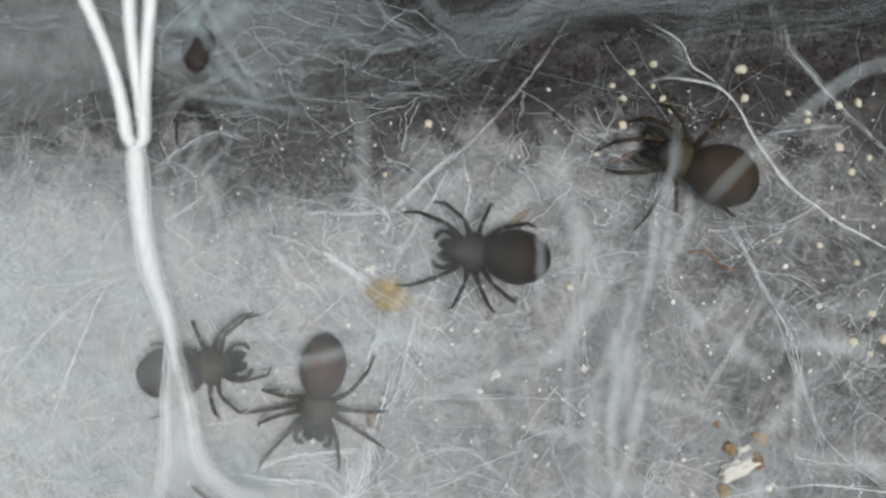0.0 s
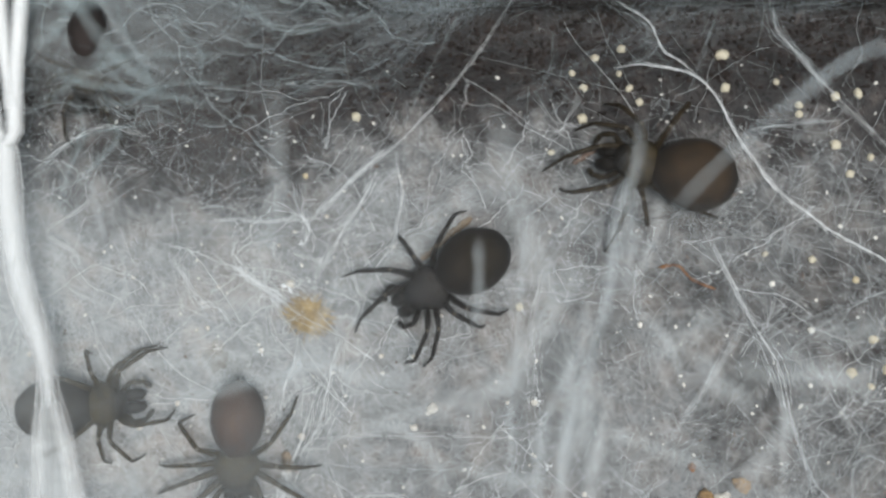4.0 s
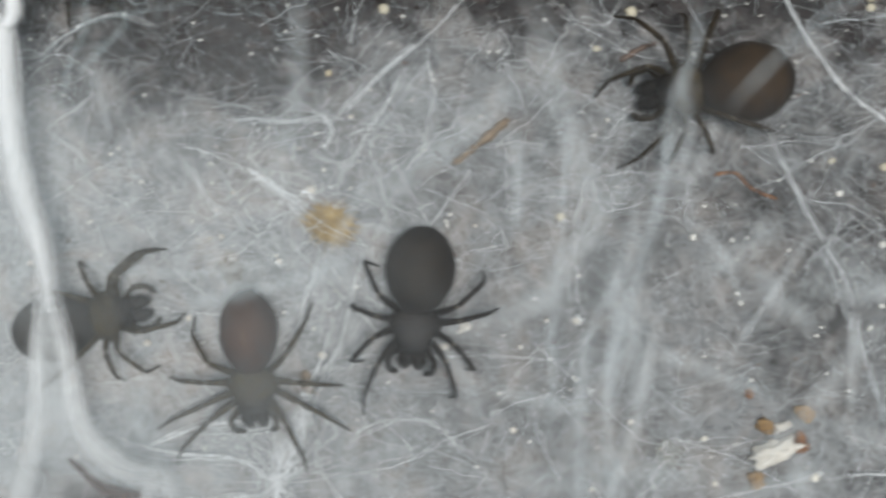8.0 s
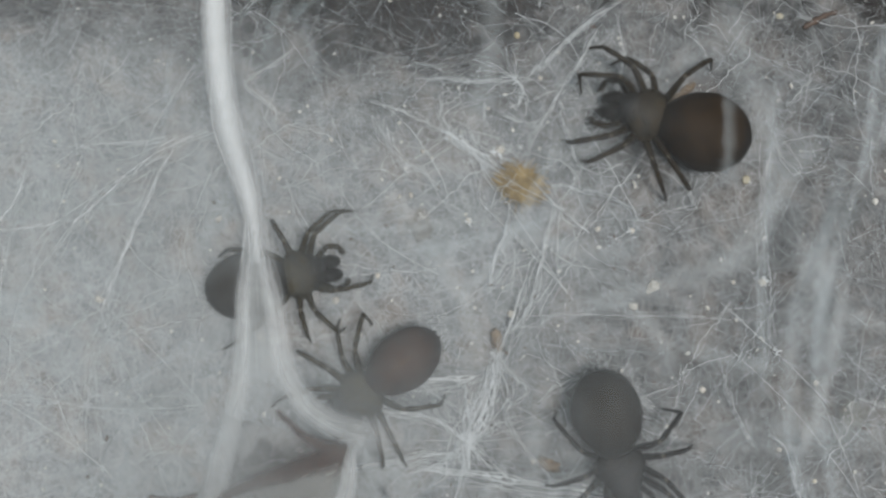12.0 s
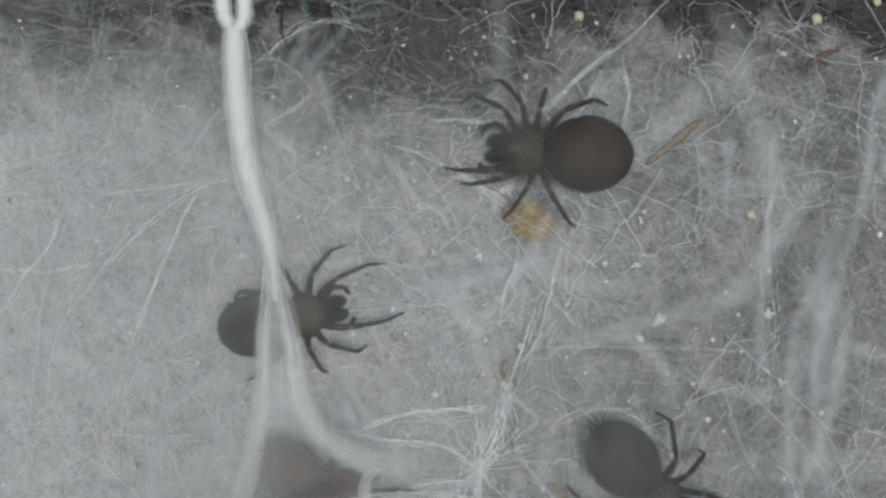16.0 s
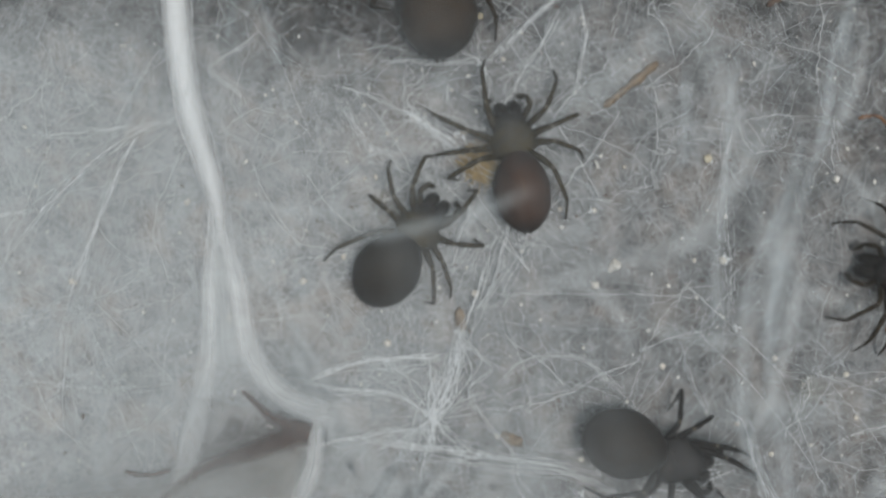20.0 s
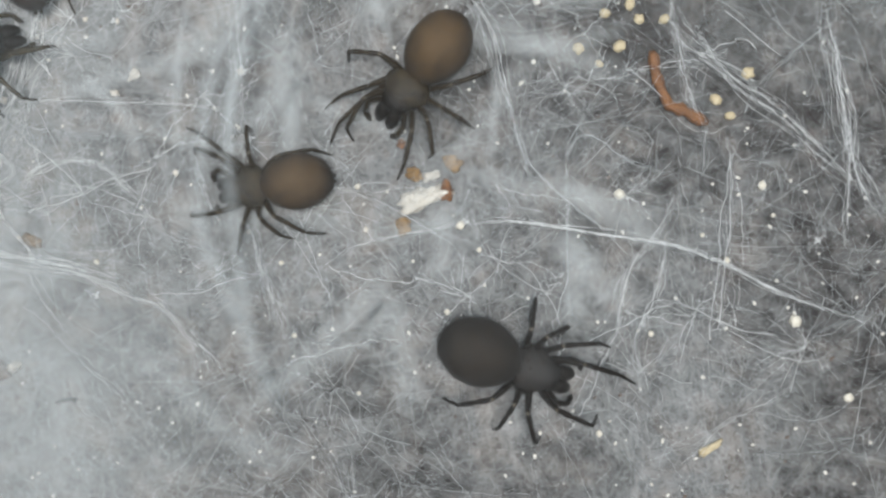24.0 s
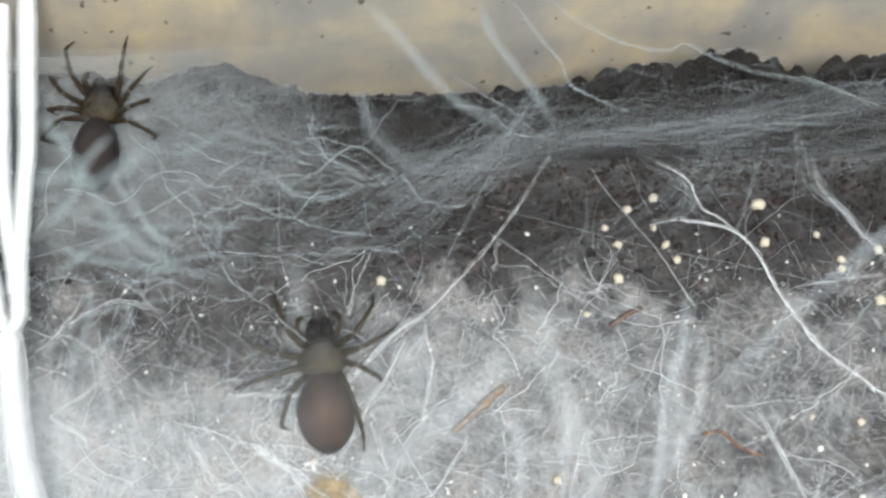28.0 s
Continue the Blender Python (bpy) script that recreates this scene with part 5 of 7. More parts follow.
strand(((-1.06, 0.36, 0.06), (-1.00, 0.25, 0.06), (-0.93, 0.13, 0.06), (-0.88, 0.07, 0.05), (-0.76, 0.02, 0.05), (-0.67, -0.11, 0.05)), 0.007, 7, 0.02)
strand(((-0.78, 0.40, 0.10), (-0.20, 0.51, 0.10), (0.44, 0.65, 0.10)), 0.003, 2, 0.006)
strand(((-0.31, 0.40, 0.06), (-0.19, 0.35, 0.06), (-0.07, 0.31, 0.05), (-0.03, 0.33, 0.05)), 0.005, 7, 0.025)
strand(((0.17, 0.07, 0.06), (0.14, -0.03, 0.06), (0.04, -0.13, 0.05)), 0.005, 5, 0.015)
strand(((-0.01, -0.05, 0.06), (0.09, -0.05, 0.06), (0.21, -0.09, 0.05)), 0.005, 4, 0.012)
strand(((-0.40, 0.46, 0.06), (-0.41, 0.35, 0.05)), 0.0065, 4, 0.012)

def star(x, y, count, reach, k):
    """Straight threads drawn from one tied point out over the mat."""
    paths = []
    for i in range(count):
        a, L = rng.random() * 6.2832, reach * rng.uniform(0.3, 1.0)
        bow = rng.normal(0, 0.03)
        paths.append([(x + math.cos(a) * L * u + bow * math.sin(3.14 * u), y + math.sin(a) * L * u - bow * math.sin(3.14 * u), ground(x, y) + 0.05 - 0.03 * u) for u in np.linspace(0, 1, 8)])
    v, f = tubes(paths, k * (0.0006 + 0.0016 * rng.random(count) ** 2))
    tagged(mesh_part("silk_star", v, f, SILK), "star of bright white threads tied to the floor", "spider silk", kind="stuff")


star(-0.51, -1.58, 22, 0.60, 1.2)
strand(((-0.52, -1.57, 0.06), (-0.72, -1.44, 0.06), (-0.95, -1.40, 0.08), (-1.39, -1.36, 0.12)), 0.0115, 12, .03)
strand(((-0.55, -1.66, 0.06), (-0.90, -1.70, 0.06), (-1.34, -1.74, 0.08)), 0.0105, 10, .025)
strand(((-0.52, -1.56, 0.06), (-0.42, -1.30, 0.06), (-0.30, -1.00, 0.06), (-0.11, -0.49, 0.06)), 0.0070, 8, .03)
star(-0.62, 0.28, 16, 0.32, 1.0)
star(-0.21, 0.60, 18, 0.30, 1.0)
star(-0.42, 0.10, 12, 0.25, 1.0)


band(((2.04, 0.52, 0.62), (2.27, 0.76, 0.62), (2.50, 0.97, 0.62), (2.86, 1.24, 0.62), (3.16, 1.46, 0.62), (3.49, 1.63, 0.62)), 0.045, SILK_BAND_DENSE)
band(((2.72, 1.16, 0.62), (2.98, 1.36, 0.62), (3.26, 1.52, 0.62), (3.52, 1.57, 0.62), (3.77, 1.54, 0.62), (3.95, 1.36, 0.62)), 0.045, SILK_BAND_DENSE)
band(((1.47, -0.17, 0.55), (1.43, -0.69, 0.55), (1.39, -1.17, 0.55), (1.47, -1.81, 0.55), (1.58, -2.32, 0.55), (1.78, -2.76, 0.55)), 0.050)
band(((1.91, 1.18, 0.60), (1.88, 0.86, 0.60), (1.77, 0.60, 0.60), (1.72, 0.31, 0.60), (1.65, -0.13, 0.60)), 0.045)
band(((1.76, 0.58, 0.55), (1.73, 0.20, 0.55), (1.64, -0.12, 0.55), (1.51, -0.52, 0.55), (1.40, -0.93, 0.55), (1.41, -1.17, 0.55)), 0.040)
band(((1.23, 0.63, 0.55), (1.17, 0.19, 0.55), (1.14, -0.28, 0.55), (1.09, -0.68, 0.55), (1.10, -1.36, 0.55)), 0.035)
band(((-0.96, -0.50, 0.60), (-0.74, -0.48, 0.60), (-0.52, -0.43, 0.60), (-0.27, -0.37, 0.60), (0.11, -0.22, 0.60)), 0.050)
band(((0.91, 0.45, 0.60), (0.91, 0.13, 0.60), (0.89, -0.12, 0.60)), 0.040)
band(((-2.18, 0.66, 0.50), (-2.21, 0.41, 0.50), (-2.22, 0.12, 0.50)), 0.025)
band(((-1.46, 0.85, 0.50), (-1.41, 0.66, 0.50), (-1.35, 0.40, 0.50)), 0.030)
band(((-1.54, 2.32, 0.50), (-1.41, 1.98, 0.50), (-1.19, 1.62, 0.50), (-0.96, 1.45, 0.50)), 0.030)
band(((1.82, 0.81, 0.55), (1.85, 0.43, 0.55), (1.80, 0.08, 0.55)), 0.050)
band(((1.58, 0.13, 0.55), (1.52, -0.25, 0.55), (1.30, -0.69, 0.55), (1.24, -1.20, 0.55), (1.25, -1.64, 0.55), (1.44, -2.08, 0.55), (1.67, -2.65, 0.55)), 0.050)

SILK_DRIFT = soft_silk("drifting_silk", 0.20, (0.58, 0.68, 0.70), 1.0, 6.0)
band(((-1.72, 1.81, 0.34), (-1.62, 1.71, 0.34), (-1.49, 1.64, 0.34), (-1.33, 1.47, 0.34), (-1.20, 1.36, 0.34), (-1.10, 1.26, 0.34)), 0.018, SILK_DRIFT)
band(((-1.36, 2.03, 0.40), (-1.28, 1.79, 0.40), (-1.21, 1.63, 0.40), (-1.13, 1.49, 0.40), (-1.09, 1.32, 0.40)), 0.024, SILK_DRIFT)
band(((-1.88, 1.32, 0.34), (-1.69, 1.41, 0.34), (-1.49, 1.53, 0.34), (-1.23, 1.62, 0.34), (-0.83, 1.62, 0.34), (-0.63, 1.61, 0.34)), 0.030, SILK_DRIFT)
band(((-1.47, 1.37, 0.40), (-1.28, 1.30, 0.40), (-1.08, 1.40, 0.40), (-0.82, 1.44, 0.40), (-0.63, 1.38, 0.40)), 0.018, SILK_DRIFT)
band(((-1.89, 1.82, 0.34), (-1.75, 1.80, 0.34), (-1.62, 1.68, 0.34), (-1.43, 1.63, 0.34), (-1.23, 1.64, 0.34)), 0.024, SILK_DRIFT)
band(((-1.41, 1.23, 0.40), (-1.31, 1.10, 0.40), (-1.48, 0.91, 0.40), (-1.61, 0.78, 0.40)), 0.030, SILK_DRIFT)
band(((-1.88, 0.79, 0.34), (-1.75, 0.98, 0.34), (-1.56, 1.11, 0.34), (-1.30, 1.17, 0.34), (-0.97, 1.22, 0.34)), 0.018, SILK_DRIFT)
band(((-1.24, 2.11, 0.40), (-1.08, 2.05, 0.40), (-0.91, 2.08, 0.40), (-0.75, 2.17, 0.40), (-0.58, 2.12, 0.40), (-0.38, 2.08, 0.40)), 0.024, SILK_DRIFT)
band(((-1.69, 0.59, 0.34), (-1.66, 0.85, 0.34), (-1.56, 1.11, 0.34), (-1.59, 1.38, 0.34)), 0.030, SILK_DRIFT)
band(((-0.98, 1.96, 0.40), (-0.92, 1.75, 0.40), (-0.79, 1.61, 0.40), (-0.82, 1.45, 0.40)), 0.018, SILK_DRIFT)
band(((-0.69, 1.96, 0.34), (-0.49, 1.92, 0.34), (-0.36, 1.80, 0.34), (-0.16, 1.77, 0.34), (0.05, 1.84, 0.34)), 0.024, SILK_DRIFT)
band(((-1.83, 1.58, 0.40), (-1.54, 1.44, 0.40), (-1.31, 1.40, 0.40), (-0.99, 1.35, 0.40), (-0.69, 1.28, 0.40)), 0.030, SILK_DRIFT)

band(((-1.75, 2.22, 0.74), (-1.60, 2.09, 0.74), (-1.44, 1.81, 0.72), (-1.20, 1.49, 0.62), (-0.93, 1.36, 0.5)), 0.045, SILK_DRIFT)
band(((-1.85, 1.78, 0.72), (-1.62, 1.88, 0.72), (-1.40, 1.84, 0.72), (-1.22, 1.95, 0.70), (-1.05, 2.1, 0.62)), 0.06, SILK_DRIFT)
band(((-1.75, 1.55, 0.70), (-1.55, 1.72, 0.72), (-1.46, 1.95, 0.72), (-1.30, 2.12, 0.72)), 0.04, SILK_DRIFT)
band(((0.09, 2.75, 1.00), (0.27, 2.63, 0.80), (0.46, 2.45, 0.62), (0.63, 2.31, 0.48), (0.94, 2.16, 0.36)), 0.042, SILK_DRIFT)
band(((0.74, 2.76, 0.95), (0.81, 2.61, 0.82), (0.93, 2.48, 0.70), (1.09, 2.32, 0.55), (1.23, 2.14, 0.40)), 0.035, SILK_DRIFT)


def silk_pocket():
    """A drooping sheet of thick silk at the foot of the rope, in thin layers, with a brown-stained fold."""
    thing = tagged(new("silk_pocket"), "drooping grey silk sheet with a bright hem and a brown fold", "spider silk")
    cloth = silk("thick_silk_sheet", 0.17, (0.64, 0.63, 0.60), 0.16, 420, (0.3, 1, 1))
    n = 30
    for layer in range(7):
        verts = []
        back = 0.11 * layer
        for j in range(n):
            v = j / (n - 1)
            for i in range(n):
                u = i / (n - 1)
                east = -1.19 - 0.36 * v - 0.10 * math.sin(math.pi * v) - back * 0.25
                top = -1.93 + 0.34 * max(0.0, (u - 0.72) / 0.28) ** 1.6 - back * (1.2 - 0.8 * u) + 0.10 * noise.noise((u * 6, layer * 2.0, 0))
                x = -6.5 + (east + 6.5) * u
                y = top - 2.6 * v
                verts.append((x, y, 0.44 - 0.2 * v - 0.012 * layer + 0.05 * noise.noise((x * 1.5, y * 1.5, 6))))
        faces = [(j * n + i, (j + 1) * n + i, (j + 1) * n + i + 1, j * n + i + 1) for j in range(n - 1) for i in range(n - 1)]
        mesh_part("layer", verts, faces, cloth, thing)
    web = silk("brown_silk_web", 0.075, (0.38, 0.27, 0.22), 0.06, 400)
    for lift in (0.0, 0.02):
        verts = []
        for i in range(12):
            u = i / 11
            for j in range(8):
                w = (j / 7 - 0.45) * (0.06 + 0.5 * u) + 0.04 * noise.noise((u * 4, j * 0.5, lift * 90))
                verts.append((-1.2 - 0.75 * u + 0.35 * w, -1.6 - 0.12 * u + w, 0.42 + lift - 0.06 * u))
        mesh_part("fold", verts, [(i * 8 + j, i * 8 + j + 1, (i + 1) * 8 + j + 1, (i + 1) * 8 + j) for i in range(11) for j in range(7)], web, thing, "thin brownish web")
    stain = silk("brown_silk_fold", 0.065, (0.38, 0.22, 0.17), 0.06, 300)
    for pts, r in ((((-2.05, -1.98, 0.40), (-1.8, -1.80, 0.42), (-1.52, -1.70, 0.44), (-1.22, -1.6, 0.45)), 0.042),
                   (((-1.58, -1.36, 0.47), (-1.40, -1.52, 0.46), (-1.20, -1.6, 0.45)), 0.032)):
        for grow in (0.5, 0.9, 1.3, 1.7):
            v, f = tubes(smooth_path(pts, 14)[None], np.array([grow * r * (0.35 + 0.8 * (i / 13) ** 1.4) for i in range(14)])[None], 8)
            mesh_part("fold", v, f, stain, thing, "brown-stained fold")


silk_pocket()


# ---- things that lie on the floor ----
GRAINS = {
    "cream": ((1.79, 1.72, 1.0), (1.99, 1.80, 1.1), (1.93, 1.58, 0.8), (1.61, 1.59, 0.8), (1.67, 1.47, 1.0), (1.98, 1.46, 1.0), (2.04, 1.36, 0.9), (1.65, 1.25, 1.2), (2.67, 1.73, 1.7), (2.63, 1.46, 1.1), (2.99, 1.50, 0.8), (3.12, 1.33, 1.0), (3.12, 1.27, 0.9), (3.37, 1.39, 1.1), (3.53, 1.41, 1.2), (3.36, 1.06, 1.2), (3.45, 0.86, 1.0), (3.59, 0.97, 0.9), (3.97, 0.59, 1.1), (3.17, 0.29, 0.9), (2.86, 0.33, 0.7), (1.21, 0.00, 0.9), (0.14, 1.28, 1.1), (1.44, 1.03, 0.8)),
    "yellow": ((3.41, -0.47, 1.2), (3.66, -0.45, 1.4), (3.72, -0.19, 1.3), (3.78, -0.28, 1.1), (3.57, -0.25, 1.1), (3.93, -0.28, 1.2), (4.06, 0.19, 1.0), (4.25, -0.77, 1.3), (4.34, -0.87, 1.1), (4.44, -0.61, 1.3), (-0.20, 0.89, 0.7), (3.54, -0.56, 0.9), (3.46, 0.15, 0.8)),
    "white": ((3.15, -0.18, 1.2), (2.90, 0.13, 1.1), (2.01, -0.13, 1.1), (3.61, 0.43, 0.7), (3.37, 0.51, 0.8), (3.07, -0.68, 0.7), (3.14, -0.55, 0.8), (0.52, -0.05, 0.6), (2.59, -0.21, 0.6), (3.47, -0.10, 0.5)),
    "pale": ((3.68, -1.36, 1.4), (2.71, -1.57, 1.2), (4.54, -1.29, 1.2), (4.75, -2.11, 1.6), (5.07, -2.56, 1.3), (2.10, -2.63, 0.6), (2.83, -1.72, 0.7), (2.42, -1.80, 0.5), (1.59, -1.83, 0.7), (1.69, -2.28, 0.7), (3.59, -2.83, 0.9), (0.41, -1.85, 0.8), (4.61, -1.47, 0.6), (4.19, -1.60, 0.6), (4.34, -1.75, 0.9), (2.64, -2.11, 0.8), (2.06, -1.34, 0.8), (3.06, -0.69, 0.5), (3.89, -2.21, 0.8)),
    "chalk": ((1.30, -0.63, 1.1), (0.29, -0.31, 0.8), (0.50, -0.32, 0.8), (-0.24, -0.83, 1.1), (-0.78, -1.13, 1.1), (-2.01, -0.26, 1.0), (-1.75, -0.97, 0.9), (-0.11, -1.71, 0.8), (1.38, -1.64, 0.8), (1.62, -1.24, 0.8), (2.12, -1.61, 0.8), (-2.71, -0.75, 1.1), (-1.30, -0.75, 1.0), (1.12, -0.63, 0.6), (-0.50, -0.26, 0.9), (-0.62, 0.25, 0.9), (-0.30, 0.17, 1.0), (-1.05, -0.60, 0.9), (0.91, -1.28, 0.9)),
}
GRAIN_WORDS = {
    "cream": "round cream-coloured grain lying on the silk floor",
    "yellow": "yellowish round grain lying on the silk floor",
    "white": "white round grain lying on the silk floor",
    "pale": "pale oval grain lying on the silk floor",
    "chalk": "chalky white speck caught in the silk floor",
}


GRAIN_SIZE = {"cream": 0.95, "yellow": 0.95, "white": 0.62, "pale": 0.75, "chalk": 0.7}


def grains():
    for kind, rows in GRAINS.items():
        protos = []
        for s in range(3):
            bm = bmesh.new()
            blob(bm, (0, 0, 0), (0.031, 0.028 - 0.002 * s, 0.018), s + len(kind), 0.38, 3)
            ob = part("grain", bm, GRAIN_MATS[kind])
            protos.append(tagged(ob, GRAIN_WORDS[kind], "grain", "grains on the floor"))
        for i, (x, y, s) in enumerate(rows):
            s *= GRAIN_SIZE[kind]
            m = pose(x * CM, y * CM, (ground(x, y) + 0.016 * s) * CM, 0, 0, 47 * i)
            ob = protos[i] if i < 3 else copy_thing(protos[i % 3], m)
            ob.matrix_basis = m @ Matrix.Diagonal((s, s, s, 1))


grains()


def specks():
    bm = bmesh.new()
    for i in range(620):
        x, y = rng.uniform(-4.5, 6), rng.uniform(-3.8, 1.7)
        s = rng.uniform(0.004, 0.012)
        blob(bm, (x, y, ground(x, y) + s * 0.6), (s * rng.uniform(1, 1.8), s, s * 0.7), i, 0.5, 1, rng.random() * 6)
    tagged(part("specks", bm, GRAIN_MATS["white"]), "tiny white specks strewn over the silk floor", "debris", kind="stuff")
    bm = bmesh.new()
    for i in range(160):
        x, y = rng.uniform(-4.5, 6), rng.uniform(-3.8, 1.7)
        s = rng.uniform(0.004, 0.011)
        blob(bm, (x, y, ground(x, y) + s * 0.4), (s * rng.uniform(1, 2.5), s, s * 0.6), i, 0.7, 1, rng.random() * 6)
    tagged(part("dark_specks", bm, BARK), "tiny brown specks strewn over the silk floor", "debris", kind="stuff")


specks()


def flake():
    """A flat ochre wad of short stiff fibres."""
    x0, y0 = -0.19, -0.04
    thing = tagged(new("plant_flake"), "flat ochre wad of dry plant fibres on the silk", "plant flake")
    thing.matrix_basis = pose(x0 * CM, y0 * CM, (ground(x0, y0) + 0.02) * CM)
    bm = bmesh.new()
    blob(bm, (0, 0, 0), (0.075, 0.06, 0.008), 4, 0.9, 3)
    part("body", bm, FLAKE, thing)
    paths = []
    for i in range(360):
        a, r = rng.random() * 6.28, 0.118 * math.sqrt(rng.random())
        c = np.array([math.cos(a) * r, math.sin(a) * r * 0.85, 0.012 + 0.022 * rng.random()])
        d = rng.normal(-0.45, 0.22) if i % 4 else rng.normal(1.1, 0.4)
        w = np.array([math.cos(d), math.sin(d), 0]) * rng.uniform(0.03, 0.10)
        paths.append([c - w, c + np.array([0, 0, 0.008]), c + w])
    v, f = tubes(paths, rng.uniform(0.0008, 0.0024, 360), 4)
    mesh_part("fibre", v, f, GOLD, thing)


flake()


def rod(name, points, radius, mat, label, category, sides=8, rough=0.2):
    k = 14
    p = smooth_path(points, k)
    for q in p:
        q[2] += ground(q[0], q[1])
    p += rng.normal(0, radius * 0.08, p.shape)
    r = radius * (1 + rough * rng.normal(0, 1, k))
    r[0] *= 0.5
    r[-1] *= 0.5
    v, f = tubes(p[None], r[None], sides)
    v, f = list(map(tuple, v)), [tuple(q) for q in f]
    f += [tuple(range(sides))[::-1], tuple(range((k - 1) * sides, k * sides))]
    return tagged(mesh_part(name, v, f, mat), label, category)


rod("straw_stick", ((0.56, 0.32, 0.012), (0.72, 0.45, 0.016), (0.9, 0.6, 0.010)), 0.025, STRAW, "short straw-coloured stick lying on the silk", "stick")
rod("bark_hook", ((3.86, -0.48, 0.045), (3.885, -0.62, 0.04), (3.96, -0.80, 0.05), (4.06, -0.85, 0.05), (4.20, -0.92, 0.04)), 0.031, RUST, "bent rust-brown bark sliver on the silk floor", "bark", 10, 0.24)
rod("red_curl", ((2.14, 0.25, 0.015), (2.27, 0.26, 0.02), (2.36, 0.17, 0.02), (2.52, 0.10, 0.015)), 0.009, RUST, "thin curled red-brown fibre on the silk", "fibre")
rod("dark_splinter", ((0.17, -2.75, 0.02), (0.23, -2.73, 0.02), (0.30, -2.73, 0.02)), 0.014, SOIL, "small dark splinter on the silk floor", "splinter")
rod("dark_twig", ((-2.39, -1.91, 0.02), (-2.24, -1.93, 0.03), (-2.10, -1.9, 0.02)), 0.013, BARK, "short dark twig caught under the silk sheet", "twig")
rod("dark_bit", ((1.58, 0.95, 0.02), (1.70, 1.02, 0.03), (1.80, 1.06, 0.02)), 0.018, BARK, "short dark twig on the silk floor", "twig")


def lump(name, at, size, mat, label, category, seed, rough=0.6, turn=0.0, sub=3):
    bm = bmesh.new()
    blob(bm, (0, 0, 0), size, seed, rough, sub, turn)
    ob = tagged(part(name, bm, mat), label, category)
    ob.matrix_basis = pose(at[0] * CM, at[1] * CM, (ground(*at) + size[2] * 0.75) * CM)
    return ob


lump("white_crumb", (2.47, -1.41), (0.14, 0.065, 0.05), CRUMB, "rough white crumb on the silk floor", "crumb", 3, 0.9, 0.35)
for x, y, s in ((-0.60, 0.25, 1.5), (-0.31, 0.18, 2.0), (-0.38, 0.43, 0.8), (-0.06, 0.62, 1.1), (0.31, 0.72, 0.6), (-0.78, 0.16, 1.0), (-0.85, -0.11, 1.3), (-0.92, -0.12, 0.9), (0.69, -0.05, 0.9), (-0.55, 0.28, 0.6), (-0.36, 0.14, 0.6), (0.73, 0.62, 0.6)):
    lump("white_bead", (x, y), (0.014 * s, 0.011 * s, 0.010 * s), CRUMB, "small white bead stuck to silk threads", "crumb", int(60 * s), 0.5, x * 9, 2)
lump("amber_crumb", (2.36, -1.58), (0.045, 0.055, 0.035), AMBER, "small amber-brown crumb beside a white one", "crumb", 5, 0.6)
lump("amber_crumb", (2.42, -1.265), (0.05, 0.045, 0.035), AMBER, "small amber-brown crumb beside a white one", "crumb", 8, 0.7)
lump("amber_crumb", (2.65, -1.19), (0.055, 0.045, 0.04), AMBER, "small amber-brown crumb beside a white one", "crumb", 9, 0.7)
lump("rust_crumb", (2.62, -1.37), (0.042, 0.06, 0.045), RUST, "rust-red crumb stuck to a white one", "crumb", 10, 0.7)
lump("chip", (2.52, -1.27), (0.05, 0.025, 0.02), CRUMB, "small white chip beside amber crumbs", "crumb", 12, 0.9, 0.4)
lump("rust_speck", (2.33, -1.07), (0.025, 0.025, 0.02), RUST, "tiny rust-red crumb on the silk floor", "crumb", 13)
lump("seed_husk", (-0.33, -0.99), (0.035, 0.075, 0.03), STRAW, "small tan seed husk held in silk", "husk", 14, 0.3, 0.15)
lump("tan_tuft", (-0.79, -0.29), (0.065, 0.075, 0.02), silk("tan_fluff", 0.16, (0.74, 0.67, 0.58), 0.16, 900), "pale tan tuft of fluff on the silk", "fluff", 15, 0.9)
lump("fluff", (1.84, -1.43), (0.075, 0.06, 0.03), silk("pale_fluff", 0.12, (0.80, 0.77, 0.68), 0.12, 900), "pale soft fluff caught above the floor", "fluff", 16, 0.8)
lump("husk", (-0.20, -2.56), (0.07, 0.06, 0.03), BARK, "broken dark seed husk on the silk floor", "husk", 17, 0.9)
lump("husk_chip", (-0.12, -2.53), (0.05, 0.03, 0.03), CRUMB, "pale chip of a broken seed husk", "husk", 18, 0.8, 0.6)
lump("tan_chip", (-0.02, -1.73), (0.07, 0.035, 0.02), STRAW, "tan chip lying on the silk floor", "chip", 19, 0.8, -0.3)
lump("tan_chip", (4.26, -2.9), (0.08, 0.022, 0.015), GRAIN_MATS["yellow"], "pale tan chip lying on the silk floor", "chip", 20, 0.8, 0.6)
lump("chalk_lump", (0.62, -0.66), (0.04, 0.025, 0.02), CRUMB, "chalky lump held by silk threads", "crumb", 21, 1.0, 0.8)
lump("chalk_lump", (0.50, -0.78), (0.025, 0.022, 0.02), GRAIN_MATS["chalk"], "chalky lump held by silk threads", "crumb", 22, 1.0, 0.2)


